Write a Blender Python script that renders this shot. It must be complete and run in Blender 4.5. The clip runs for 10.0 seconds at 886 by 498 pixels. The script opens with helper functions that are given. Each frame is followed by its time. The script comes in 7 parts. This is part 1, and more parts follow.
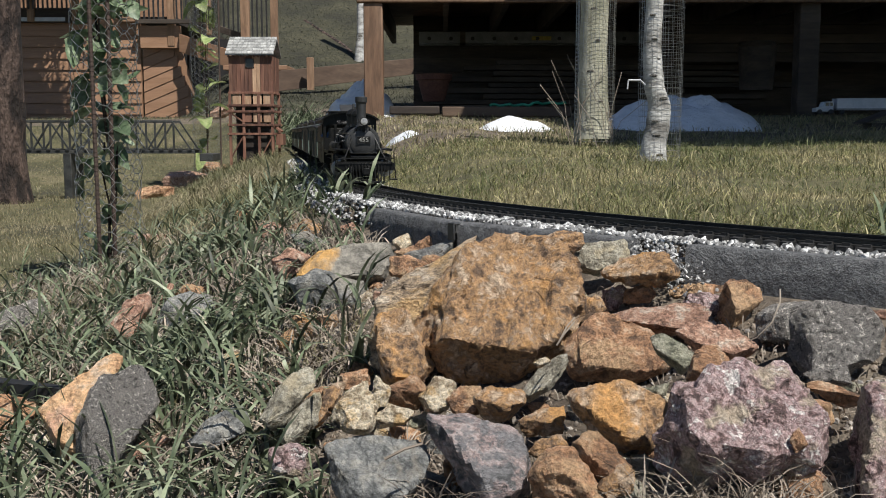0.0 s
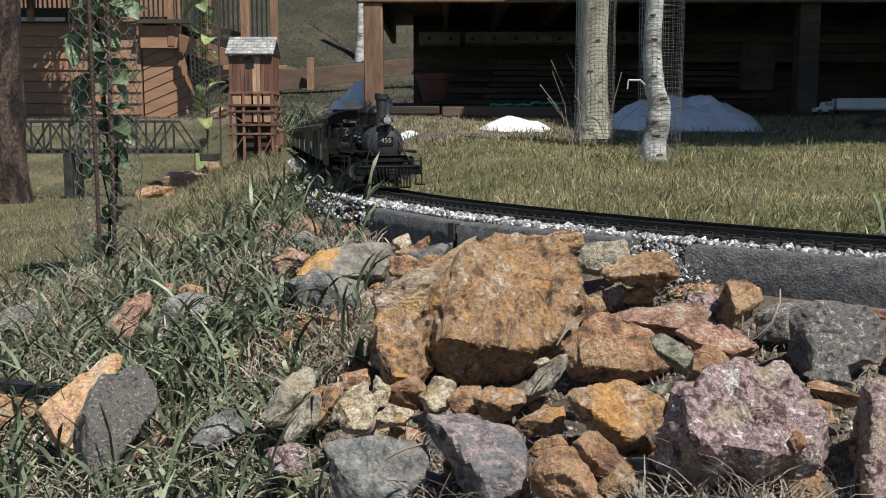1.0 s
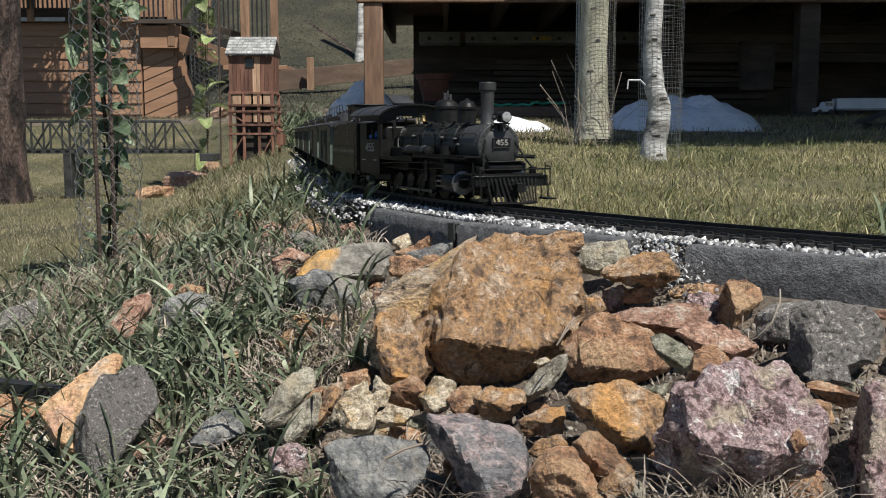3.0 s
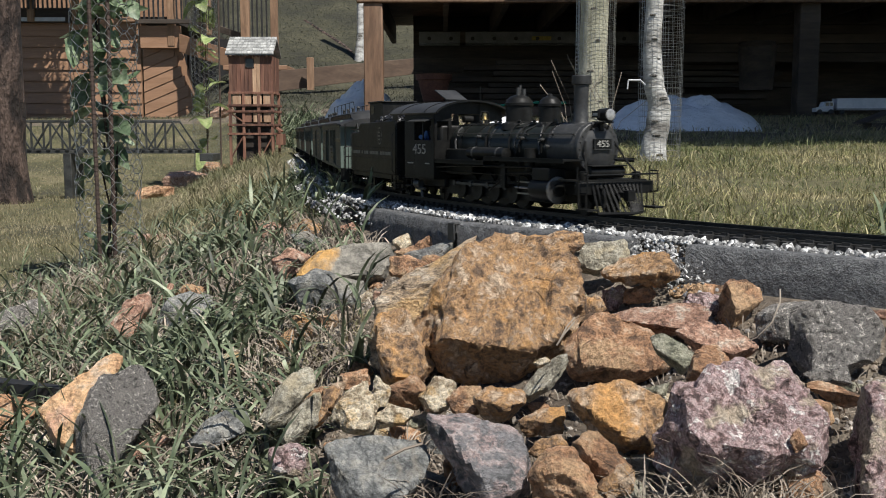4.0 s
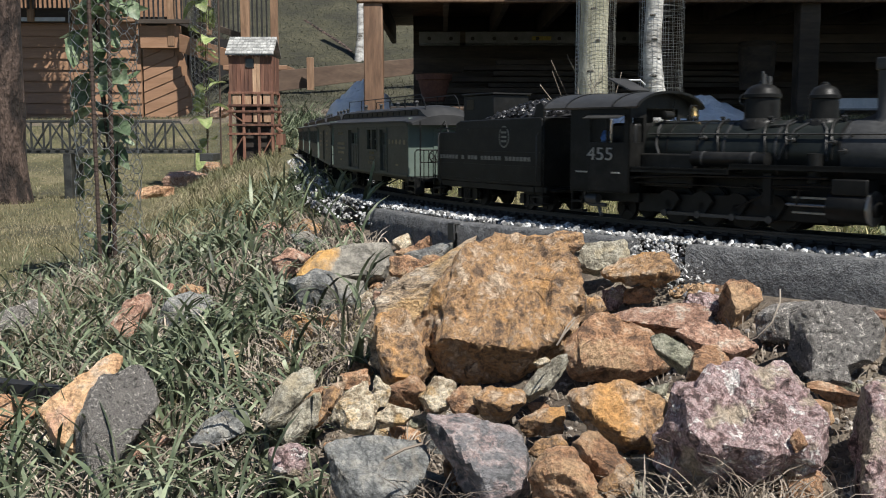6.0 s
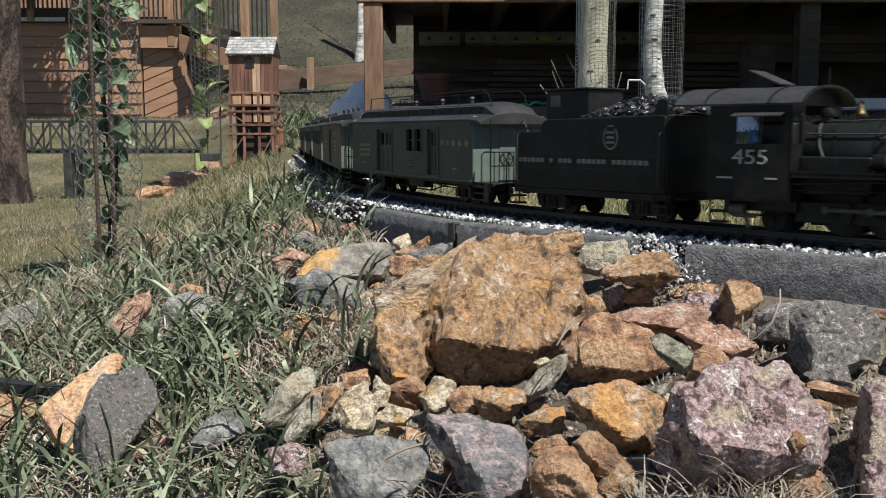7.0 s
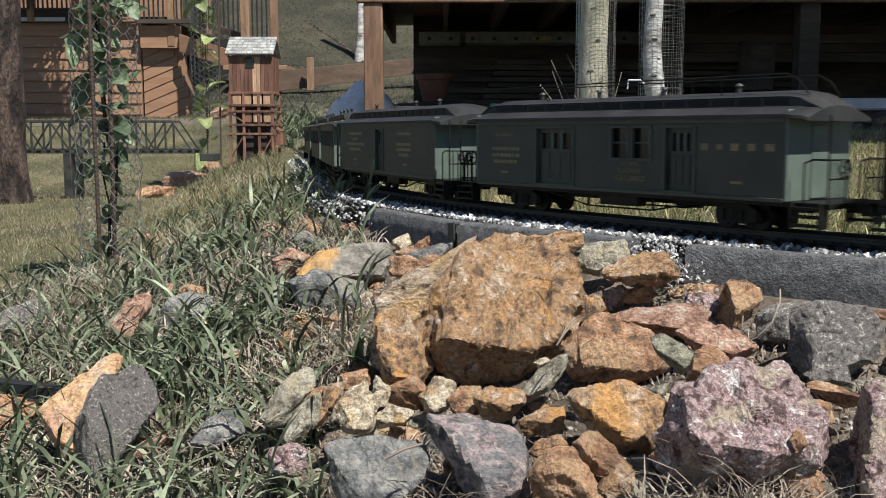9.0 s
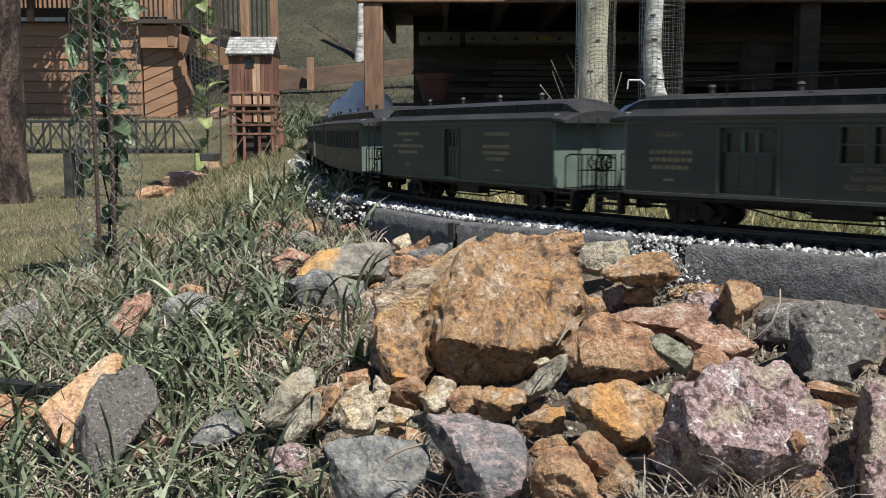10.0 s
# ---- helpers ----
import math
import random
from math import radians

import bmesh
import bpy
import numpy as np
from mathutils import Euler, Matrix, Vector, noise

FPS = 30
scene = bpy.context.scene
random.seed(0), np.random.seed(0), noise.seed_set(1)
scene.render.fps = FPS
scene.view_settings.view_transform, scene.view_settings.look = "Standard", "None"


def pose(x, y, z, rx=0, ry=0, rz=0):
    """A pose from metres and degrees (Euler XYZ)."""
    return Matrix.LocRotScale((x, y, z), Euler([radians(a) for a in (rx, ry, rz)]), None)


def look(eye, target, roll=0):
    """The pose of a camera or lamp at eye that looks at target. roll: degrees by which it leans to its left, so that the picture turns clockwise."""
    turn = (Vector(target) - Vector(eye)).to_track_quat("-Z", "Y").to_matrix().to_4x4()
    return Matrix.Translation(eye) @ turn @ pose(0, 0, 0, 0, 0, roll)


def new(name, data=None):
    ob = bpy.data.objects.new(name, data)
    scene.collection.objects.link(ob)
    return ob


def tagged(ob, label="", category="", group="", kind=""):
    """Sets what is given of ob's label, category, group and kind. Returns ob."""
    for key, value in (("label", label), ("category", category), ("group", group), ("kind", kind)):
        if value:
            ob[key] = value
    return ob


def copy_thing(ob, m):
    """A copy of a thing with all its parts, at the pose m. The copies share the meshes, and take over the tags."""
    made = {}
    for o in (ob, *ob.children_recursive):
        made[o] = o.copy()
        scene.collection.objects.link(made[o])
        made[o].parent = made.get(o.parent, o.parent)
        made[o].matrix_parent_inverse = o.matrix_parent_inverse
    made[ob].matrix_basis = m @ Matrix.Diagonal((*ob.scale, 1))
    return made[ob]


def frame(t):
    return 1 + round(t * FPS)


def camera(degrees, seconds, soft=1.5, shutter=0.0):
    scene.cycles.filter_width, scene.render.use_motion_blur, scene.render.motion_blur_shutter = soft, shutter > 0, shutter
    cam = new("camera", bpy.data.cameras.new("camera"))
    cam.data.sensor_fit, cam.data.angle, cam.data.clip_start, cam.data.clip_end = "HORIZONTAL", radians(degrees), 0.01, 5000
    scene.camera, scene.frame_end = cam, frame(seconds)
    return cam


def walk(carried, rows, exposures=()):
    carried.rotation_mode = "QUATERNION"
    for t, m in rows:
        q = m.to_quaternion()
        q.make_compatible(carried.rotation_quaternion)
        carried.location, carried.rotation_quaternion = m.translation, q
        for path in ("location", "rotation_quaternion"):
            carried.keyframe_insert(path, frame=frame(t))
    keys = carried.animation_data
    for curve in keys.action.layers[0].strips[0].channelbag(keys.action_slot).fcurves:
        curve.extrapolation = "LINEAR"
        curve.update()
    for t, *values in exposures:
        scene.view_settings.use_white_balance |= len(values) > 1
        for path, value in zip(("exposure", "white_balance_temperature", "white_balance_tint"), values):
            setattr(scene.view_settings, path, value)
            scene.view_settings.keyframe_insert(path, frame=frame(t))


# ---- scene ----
cam = camera(48.0, 10.0, soft=1.0, shutter=0.5)
EYE = (0.0, 0.0, 0.11)
walk(cam, [(0.0, look(EYE, (0.0, 1.0, 0.11 - 0.11698))), (10.0, look(EYE, (0.0, 1.0, 0.11 - 0.11698)))],
     exposures=[(0.0, 0.20), (2.5, 0.24), (4.5, 0.33), (5.5, 0.42), (7.5, 0.46), (10.0, 0.46)])

# ---- sky, sun, exposure ----
SUN_ELEVATION, SUN_ANGLE = 57.0, 307.0
world = bpy.data.worlds.new("world")
scene.world = world
world.use_nodes = True
wn = world.node_tree.nodes
wl = world.node_tree.links
sky = wn.new("ShaderNodeTexSky")
sky.sky_type = 'NISHITA'
sky.sun_disc = False
sky.sun_elevation = radians(SUN_ELEVATION)
sky.sun_rotation = radians(90.0 - SUN_ANGLE)
sky.altitude = 2500
wn["Background"].inputs[1].default_value = 0.07
wl.new(sky.outputs[0], wn["Background"].inputs[0])
sun_data = bpy.data.lights.new("sun", 'SUN')
sun_data.energy, sun_data.angle, sun_data.color = 5.2, radians(0.53), (1.0, 0.968, 0.915)
sun = new("sun", sun_data)
SUN_DIR = Vector((math.cos(radians(SUN_ELEVATION)) * math.cos(radians(SUN_ANGLE)),
                  math.cos(radians(SUN_ELEVATION)) * math.sin(radians(SUN_ANGLE)), math.sin(radians(SUN_ELEVATION))))
sun.matrix_world = look(SUN_DIR * 20, (0, 0, 0))


# ---- materials ----
def material(name, colours, scale=20.0, rough=0.8, bump=0.3, metal=0.0, fine=6.0, stain=0.35, spread=0.0, island=0.0,
             stretch=(1, 1, 1), contrast=(0.35, 0.65), spec=0.5, depth=0.002, through_light=0.0):
    """A surface with a coarse patching of colours, a fine grain, and relief at both sizes."""
    m = bpy.data.materials.new(name)
    m.use_nodes = True
    n, l = m.node_tree.nodes, m.node_tree.links
    b = n["Principled BSDF"]
    co = n.new("ShaderNodeTexCoord")
    mp = n.new("ShaderNodeMapping")
    mp.inputs["Scale"].default_value = stretch
    l.new(co.outputs["Object"], mp.inputs["Vector"])
    big, small = n.new("ShaderNodeTexNoise"), n.new("ShaderNodeTexNoise")
    for t, s, d in ((big, scale, 6.0), (small, scale * fine, 4.0)):
        t.inputs["Scale"].default_value, t.inputs["Detail"].default_value, t.inputs["Roughness"].default_value = s, d, 0.62
        l.new(mp.outputs[0], t.inputs["Vector"])
    oi = n.new("ShaderNodeObjectInfo")
    vec = n.new("ShaderNodeVectorMath")
    vec.operation = 'ADD'
    l.new(co.outputs["Object"], vec.inputs[0])
    l.new(oi.outputs["Random"], vec.inputs[1])
    sc = n.new("ShaderNodeVectorMath")
    sc.operation = 'MULTIPLY'
    l.new(vec.outputs[0], sc.inputs[0])
    sc.inputs[1].default_value = stretch
    l.new(sc.outputs[0], big.inputs["Vector"])
    ramp = n.new("ShaderNodeValToRGB")
    e = ramp.color_ramp.elements
    lo, hi = contrast
    for i in range(len(colours) - 2):
        e.new(0.5)
    for i, c in enumerate(colours):
        e[i].position = lo + (hi - lo) * i / max(1, len(colours) - 1)
        e[i].color = (*c, 1)
    l.new(big.outputs["Fac"], ramp.inputs[0])
    grain = n.new("ShaderNodeMapRange")
    grain.inputs["From Min"].default_value, grain.inputs["From Max"].default_value = 0.3, 0.7
    grain.inputs["To Min"].default_value, grain.inputs["To Max"].default_value = 1 - stain, 1 + stain
    l.new(small.outputs["Fac"], grain.inputs[0])
    hsv = n.new("ShaderNodeHueSaturation")
    l.new(ramp.outputs[0], hsv.inputs["Color"])
    value = grain.outputs[0]
    for amount, source in ((spread, oi.outputs["Random"]), (island, n.new("ShaderNodeNewGeometry").outputs["Random Per Island"])):
        if amount:
            r = n.new("ShaderNodeMapRange")
            r.inputs["To Min"].default_value, r.inputs["To Max"].default_value = 1 - amount, 1 + amount
            l.new(source, r.inputs[0])
            k = n.new("ShaderNodeMath")
            k.operation = 'MULTIPLY'
            l.new(value, k.inputs[0])
            l.new(r.outputs[0], k.inputs[1])
            value = k.outputs[0]
    l.new(value, hsv.inputs["Value"])
    l.new(hsv.outputs[0], b.inputs["Base Color"])
    b.inputs["Metallic"].default_value = metal
    b.inputs["Specular IOR Level"].default_value = spec
    rr = n.new("ShaderNodeMapRange")
    rr.inputs["To Min"].default_value, rr.inputs["To Max"].default_value = max(0.05, rough - 0.12), min(1, rough + 0.12)
    l.new(small.outputs["Fac"], rr.inputs[0])
    l.new(rr.outputs[0], b.inputs["Roughness"])
    if bump:
        add = n.new("ShaderNodeMath")
        add.operation = 'MULTIPLY_ADD'
        add.inputs[1].default_value = 2.5
        l.new(big.outputs["Fac"], add.inputs[0])
        l.new(small.outputs["Fac"], add.inputs[2])
        bp = n.new("ShaderNodeBump")
        bp.inputs["Strength"].default_value, bp.inputs["Distance"].default_value = bump, depth
        l.new(add.outputs[0], bp.inputs["Height"])
        l.new(bp.outputs[0], b.inputs["Normal"])
    if through_light:
        tr = n.new("ShaderNodeBsdfTranslucent")
        l.new(hsv.outputs[0], tr.inputs[0])
        mix = n.new("ShaderNodeMixShader")
        mix.inputs[0].default_value = through_light
        l.new(b.outputs[0], mix.inputs[1])
        l.new(tr.outputs[0], mix.inputs[2])
        l.new(mix.outputs[0], n["Material Output"].inputs[0])
    return m


def stripes(m, pitch, axis=0, depth=0.3):
    """Adds grooves between narrow boards to a material, across one axis."""
    n, l = m.node_tree.nodes, m.node_tree.links
    co = n.new("ShaderNodeTexCoord")
    sep = n.new("ShaderNodeSeparateXYZ")
    l.new(co.outputs["Object"], sep.inputs[0])
    d = n.new("ShaderNodeMath")
    d.operation = 'DIVIDE'
    d.inputs[1].default_value = pitch
    l.new(sep.outputs[axis], d.inputs[0])
    f = n.new("ShaderNodeMath")
    f.operation = 'PINGPONG'
    f.inputs[1].default_value = 0.5
    l.new(d.outputs[0], f.inputs[0])
    r = n.new("ShaderNodeMapRange")
    r.inputs["From Max"].default_value = 0.08
    l.new(f.outputs[0], r.inputs[0])
    bp = n.new("ShaderNodeBump")
    bp.inputs["Strength"].default_value, bp.inputs["Distance"].default_value = depth, pitch * 0.15
    l.new(r.outputs[0], bp.inputs["Height"])
    b = n["Principled BSDF"]
    old = b.inputs["Normal"].links[0].from_socket if b.inputs["Normal"].links else None
    if old:
        l.new(old, bp.inputs["Normal"])
    l.new(bp.outputs[0], b.inputs["Normal"])
    return m


def stone(name, colours, patch, patch_at=0.58, scale=22.0, crack=0.5, fleck=0.38, rough=0.78, stretch=(1, 1, 1), bump=1.0):
    """Broken rock: veined and patched colour, pale flecks, dirty cracks and a rough fracture surface."""
    m = bpy.data.materials.new(name)
    m.use_nodes = True
    n, l = m.node_tree.nodes, m.node_tree.links
    b = n["Principled BSDF"]
    co, oi = n.new("ShaderNodeTexCoord"), n.new("ShaderNodeObjectInfo")
    vec, mul = n.new("ShaderNodeVectorMath"), n.new("ShaderNodeVectorMath")
    vec.operation, mul.operation = 'ADD', 'MULTIPLY'
    l.new(co.outputs["Object"], mul.inputs[0])
    mul.inputs[1].default_value = stretch
    l.new(mul.outputs[0], vec.inputs[0])
    l.new(oi.outputs["Random"], vec.inputs[1])

    def cloud(s, d, w=0.0, r=.65):
        t = n.new("ShaderNodeTexNoise")
        t.inputs["Scale"].default_value, t.inputs["Detail"].default_value, t.inputs["Roughness"].default_value, t.inputs["Distortion"].default_value = s, d, r, w
        l.new(vec.outputs[0], t.inputs["Vector"])
        return t.outputs["Fac"]

    def span(v, lo, hi, a, c):
        t = n.new("ShaderNodeMapRange")
        for k, q in zip(("From Min", "From Max", "To Min", "To Max"), (lo, hi, a, c)):
            t.inputs[k].default_value = q
        l.new(v, t.inputs[0])
        return t.outputs[0]

    def math2(op, x, y):
        t = n.new("ShaderNodeMath")
        t.operation = op
        for i, q in enumerate((x, y)):
            if isinstance(q, float):
                t.inputs[i].default_value = q
            else:
                l.new(q, t.inputs[i])
        return t.outputs[0]
    coarse, mid, fine = cloud(scale, 8, .35, .62), cloud(scale * 2.8, 9, .2, .7), cloud(scale * 14, 6, 0, .7)
    ramp = n.new("ShaderNodeValToRGB")
    e = ramp.color_ramp.elements
    for i in range(len(colours) - 2):
        e.new(.5)
    for i, c in enumerate(colours):
        e[i].position, e[i].color = .40 + .20 * i / (len(colours) - 1), (*c, 1)
    l.new(mid, ramp.inputs[0])
    mix = n.new("ShaderNodeMix")
    mix.data_type = 'RGBA'
    l.new(span(coarse, patch_at - .03, patch_at + .04, 0, .9), mix.inputs[0])
    l.new(ramp.outputs[0], mix.inputs[6])
    mix.inputs[7].default_value = (*patch, 1)
    vo = n.new("ShaderNodeTexVoronoi")
    vo.feature = 'DISTANCE_TO_EDGE'
    vo.inputs["Scale"].default_value = scale * .9
    warp = n.new("ShaderNodeVectorMath")
    warp.operation = 'MULTIPLY_ADD'
    nz = n.new("ShaderNodeTexNoise")
    nz.inputs["Scale"].default_value = scale * 1.6
    l.new(vec.outputs[0], nz.inputs["Vector"])
    l.new(nz.outputs["Color"], warp.inputs[0])
    warp.inputs[1].default_value = (.035, .035, .035)
    l.new(vec.outputs[0], warp.inputs[2])
    l.new(warp.outputs[0], vo.inputs["Vector"])
    line = span(vo.outputs["Distance"], 0.0, .022, 0, 1)
    gate = span(cloud(scale * .9, 3), .40, .48, 0, 1)
    cracks = math2('MAXIMUM', line, gate)
    hsv = n.new("ShaderNodeHueSaturation")
    l.new(mix.outputs[2], hsv.inputs["Color"])
    val = math2('MULTIPLY', span(fine, .36, .64, 1 - fleck, 1 + fleck), span(cracks, 0, 1, 1 - crack, 1))
    val = math2('MULTIPLY', val, span(oi.outputs["Random"], 0, 1, .88, 1.14))
    l.new(val, hsv.inputs["Value"])
    pale = n.new("ShaderNodeMix")
    pale.data_type = 'RGBA'
    l.new(span(cloud(scale * 6, 4, .2), .63, .70, 0, .22), pale.inputs[0])
    l.new(hsv.outputs[0], pale.inputs[6])
    pale.inputs[7].default_value = (.56, .52, .45, 1)
    l.new(pale.outputs[2], b.inputs["Base Color"])
    l.new(span(fine, .3, .7, rough - .15, rough + .15), b.inputs["Roughness"])
    h = math2('ADD', math2('MULTIPLY', coarse, 1.6), math2('ADD', math2('MULTIPLY', mid, 1.5), math2('MULTIPLY', fine, .75)))
    h = math2('ADD', h, math2('MULTIPLY', cracks, .25))
    bp = n.new("ShaderNodeBump")
    bp.inputs["Strength"].default_value, bp.inputs["Distance"].default_value = bump, .006
    l.new(h, bp.inputs["Height"])
    l.new(bp.outputs[0], b.inputs["Normal"])
    return m


# stone
OCHRE = stone("ochre stone", [(.13, .085, .055), (.29, .175, .095), (.43, .255, .12), (.32, .215, .135), (.52, .39, .27)], (.49, .26, .09), .585, 15, .6)
RUST = stone("rust stone", [(.14, .082, .05), (.33, .18, .098), (.45, .25, .135), (.55, .38, .25)], (.46, .30, .17), .55, 22)
REDROCK = stone("red stone", [(.20, .11, .075), (.42, .235, .16), (.52, .33, .235), (.60, .48, .38)], (.40, .235, .165), .57, 24)
PINK = stone("pink quartz stone", [(.10, .065, .06), (.30, .19, .18), (.56, .43, .41), (.26, .15, .15), (.78, .72, .68)], (.46, .38, .28), .56, 24, .6, .5)
GREYSTONE = stone("grey stone", [(.11, .113, .11), (.18, .183, .176), (.27, .27, .255), (.36, .345, .305)], (.26, .24, .20), .58, 20, .4)
GRANITE = stone("speckled granite", [(.07, .064, .057), (.34, .315, .285), (.18, .165, .15), (.66, .61, .55)], (.31, .285, .255), .58, 75, .3, .8)
OLIVE = stone("lichen stone", [(.11, .11, .08), (.25, .245, .17), (.42, .40, .30)], (.46, .43, .33), .55, 32, .4)
CREAM = stone("cream stone", [(.22, .16, .10), (.46, .38, .26), (.70, .61, .47), (.58, .46, .29)], (.50, .33, .15), .57, 26)
BANDED = stone("banded gneiss", [(.08, .08, .08), (.165, .16, .16), (.32, .24, .225), (.44, .37, .345), (.15, .146, .15)], (.20, .195, .198), .55, 15, .4, stretch=(.9, 1.0, 1.35))
PIEBALD = stone("grey stone with ochre patches", [(.14, .13, .11), (.27, .25, .21), (.38, .35, .29)], (.58, .32, .09), .53, 8)
CREAM2 = stone("streaky slab", [(.15, .11, .075), (.30, .23, .16), (.44, .32, .20), (.36, .29, .22), (.55, .46, .35)], (.47, .31, .15), .58, 16, stretch=(.7, 1, 1.6))
OLIVE2 = stone("tan and grey stone", [(.16, .14, .10), (.33, .30, .23), (.46, .42, .32), (.55, .51, .42)], (.47, .40, .27), .58, 26)
PEACH = stone("pale orange stone", [(.40, .23, .12), (.60, .37, .20), (.68, .44, .25), (.62, .46, .32)], (.56, .33, .22), .60, 14, .3)
GRAVEL = material("pale crushed gravel", [(.15, .148, .145), (.31, .308, .30), (.55, .545, .53)], 120, .8, .5, contrast=(.42, .58), island=.75, stain=.25)
CONCRETE = material("dark concrete", [(.075, .076, .078), (.11, .111, .113), (.15, .151, .152)], 70, .8, 1.0, fine=5, stain=.45, depth=.003)
SOIL = material("dry soil", [(.06, .046, .034), (.12, .095, .07), (.17, .14, .105)], 9, .95, 1.0, fine=12, stain=.5, depth=.006)
# plants
LAWN = material("lawn grass", [(.105, .122, .045), (.20, .20, .082), (.37, .325, .175)], 2.6, .6, 0, contrast=(.43, .57), island=.65, stain=.15, through_light=.25)
STRAW = material("dry grass", [(.20, .17, .09), (.32, .27, .16), (.38, .33, .22)], 2.5, .7, 0, island=.4, stain=.15, through_light=.15)
MEADOW = material("meadow grass", [(.11, .118, .053), (.20, .185, .097), (.32, .275, .175)], 1.6, .65, 0, island=.45, stain=.15, through_light=.25)
BLADE = material("broad grass blade", [(.055, .073, .042), (.115, .14, .082), (.23, .25, .17)], 14, .45, 0, island=.75, stain=.15, spec=.28, through_light=.1)
CHIPS = material("mixed stone chips", [(.14, .10, .07), (.24, .20, .16), (.33, .31, .29)], 30, .85, .5, island=.6)
DEAD = material("dead grass", [(.15, .12, .092), (.265, .22, .172), (.39, .335, .27)], 8, .8, 0, island=.4, stain=.15)
TURF = material("turf soil", [(.045, .042, .022), (.085, .08, .035), (.14, .12, .065)], 3, .95, .9, fine=18, stain=.5, depth=.01)
# Hillside turf and grass: the slope's partial shade is put into their colours.
HILLSOIL = material("hillside turf with shade in its colour", [(.022, .021, .012), (.04, .038, .02), (.07, .064, .037)], .9, .95, .9, fine=18, stain=.5, depth=.02)
HILL = material("hillside grass with shade in its colour", [(.02, .022, .012), (.034, .037, .019), (.062, .058, .033)], .8, .7, 0, island=.45, stain=.15)
LEAF = material("leathery green leaf", [(.06, .10, .052), (.14, .195, .11), (.32, .375, .25)], 25, .45, .3, island=.35, spread=.25, through_light=.3)
LEAF_PALE = material("yellow green leaf", [(.16, .22, .07), (.30, .36, .15), (.42, .45, .24)], 25, .5, .3, island=.3, spread=.25, through_light=.3)
ASPEN = material("aspen bark", [(.21, .205, .145), (.35, .335, .25), (.47, .45, .36)], 9, .85, .6, stretch=(1, 1, .45), stain=.3, depth=.004)
ASPEN_WHITE = material("white aspen bark", [(.15, .14, .125), (.42, .41, .385), (.58, .57, .54)], 12, .85, .6, stretch=(.6, .6, 1.6), stain=.3, depth=.004)
KNOT = material("aspen knot", [(.05, .045, .04), (.12, .11, .09)], 40, .9, .5)
PINE = material("pine bark", [(.022, .015, .012), (.055, .036, .028), (.125, .085, .067)], 16, .95, 1.0, stretch=(1, 1, .35), stain=.5, contrast=(.42, .58), depth=.03)
# timber and building
SIDING = material("brown painted siding", [(.24, .135, .076), (.30, .17, .098), (.345, .20, .12)], 3, .6, .3, fine=12, stretch=(.3, .3, 3), stain=.12, spread=.05)
POSTWOOD = material("stained timber post", [(.17, .098, .056), (.26, .155, .09), (.33, .21, .13)], 5, .65, .4, stretch=(2, 2, .3), stain=.2, spread=.06)
DECKWOOD = material("red brown deck stain", [(.11, .062, .036), (.17, .098, .058), (.225, .138, .086)], 5, .7, .4, stretch=(2, 2, .3), stain=.25, spread=.06)
# Siding brown made darker: shade on fence and slope timber is painted in.
FENCEWOOD = material("brown timber with shade in its colour", [(.078, .048, .031), (.10, .064, .042), (.13, .086, .056)], 4, .7, .4, stretch=(.3, 2, 2), stain=.2)
# Tone lowered so that the shade under the deck is in the colour.
DARKWOOD = material("dark timber with shade in its tone", [(.030, .023, .019), (.056, .042, .032), (.085, .066, .051)], 4, .8, .5, stretch=(.3, 2, 2), stain=.3, spread=.25)
REDWOOD = material("red brown model timber", [(.10, .045, .030), (.165, .075, .048), (.235, .125, .08)], 14, .75, .4, stretch=(2, 2, .3), stain=.25, spread=.3)
PALEWOOD = material("fresh model timber", [(.30, .17, .10), (.42, .26, .16), (.5, .34, .22)], 14, .75, .4, stretch=(2, 2, .3), stain=.25, spread=.25)
SHAKE = material("grey weathered shakes", [(.17, .17, .165), (.30, .30, .285), (.42, .415, .395)], 16, .9, .6, stretch=(2, .4, 1), stain=.3, spread=.2)
BLACKMETAL = material("black railing metal", [(.015, .014, .014), (.03, .028, .027)], 20, .5, .1, stain=.2)
BRIDGE = material("weathered black bridge paint", [(.018, .019, .018), (.035, .037, .035), (.055, .055, .05)], 18, .6, .2, stain=.3)
WIRE = material("galvanised wire", [(.30, .30, .29), (.46, .46, .45)], 60, .45, 0, metal=.7, stain=.2)
REBAR = material("rusty rebar", [(.045, .03, .024), (.09, .06, .045)], 60, .8, .4, stain=.3)
ALUMINIUM = material("dull aluminium", [(.16, .163, .166), (.22, .224, .228)], 12, .5, .1, metal=.4, stain=.15)
TERRACOTTA = material("terracotta", [(.12, .05, .034), (.17, .072, .048)], 12, .8, .3)
SNOW = material("old snow", [(.62, .64, .67), (.74, .76, .79), (.82, .83, .85)], 5, .6, .7, stain=.06, depth=.02)
HOSE = material("green hose", [(.02, .22, .13), (.03, .30, .18)], 20, .4, 0)
WHITEPAINT = material("white paint", [(.40, .41, .43), (.50, .51, .52)], 20, .5, .1, stain=.06)
YELLOW = material("yellow paint", [(.34, .27, .05), (.45, .36, .08)], 20, .6, .1)
PLASTIC = material("black edging plastic", [(.012, .012, .013), (.025, .025, .026)], 14, .6, .2)
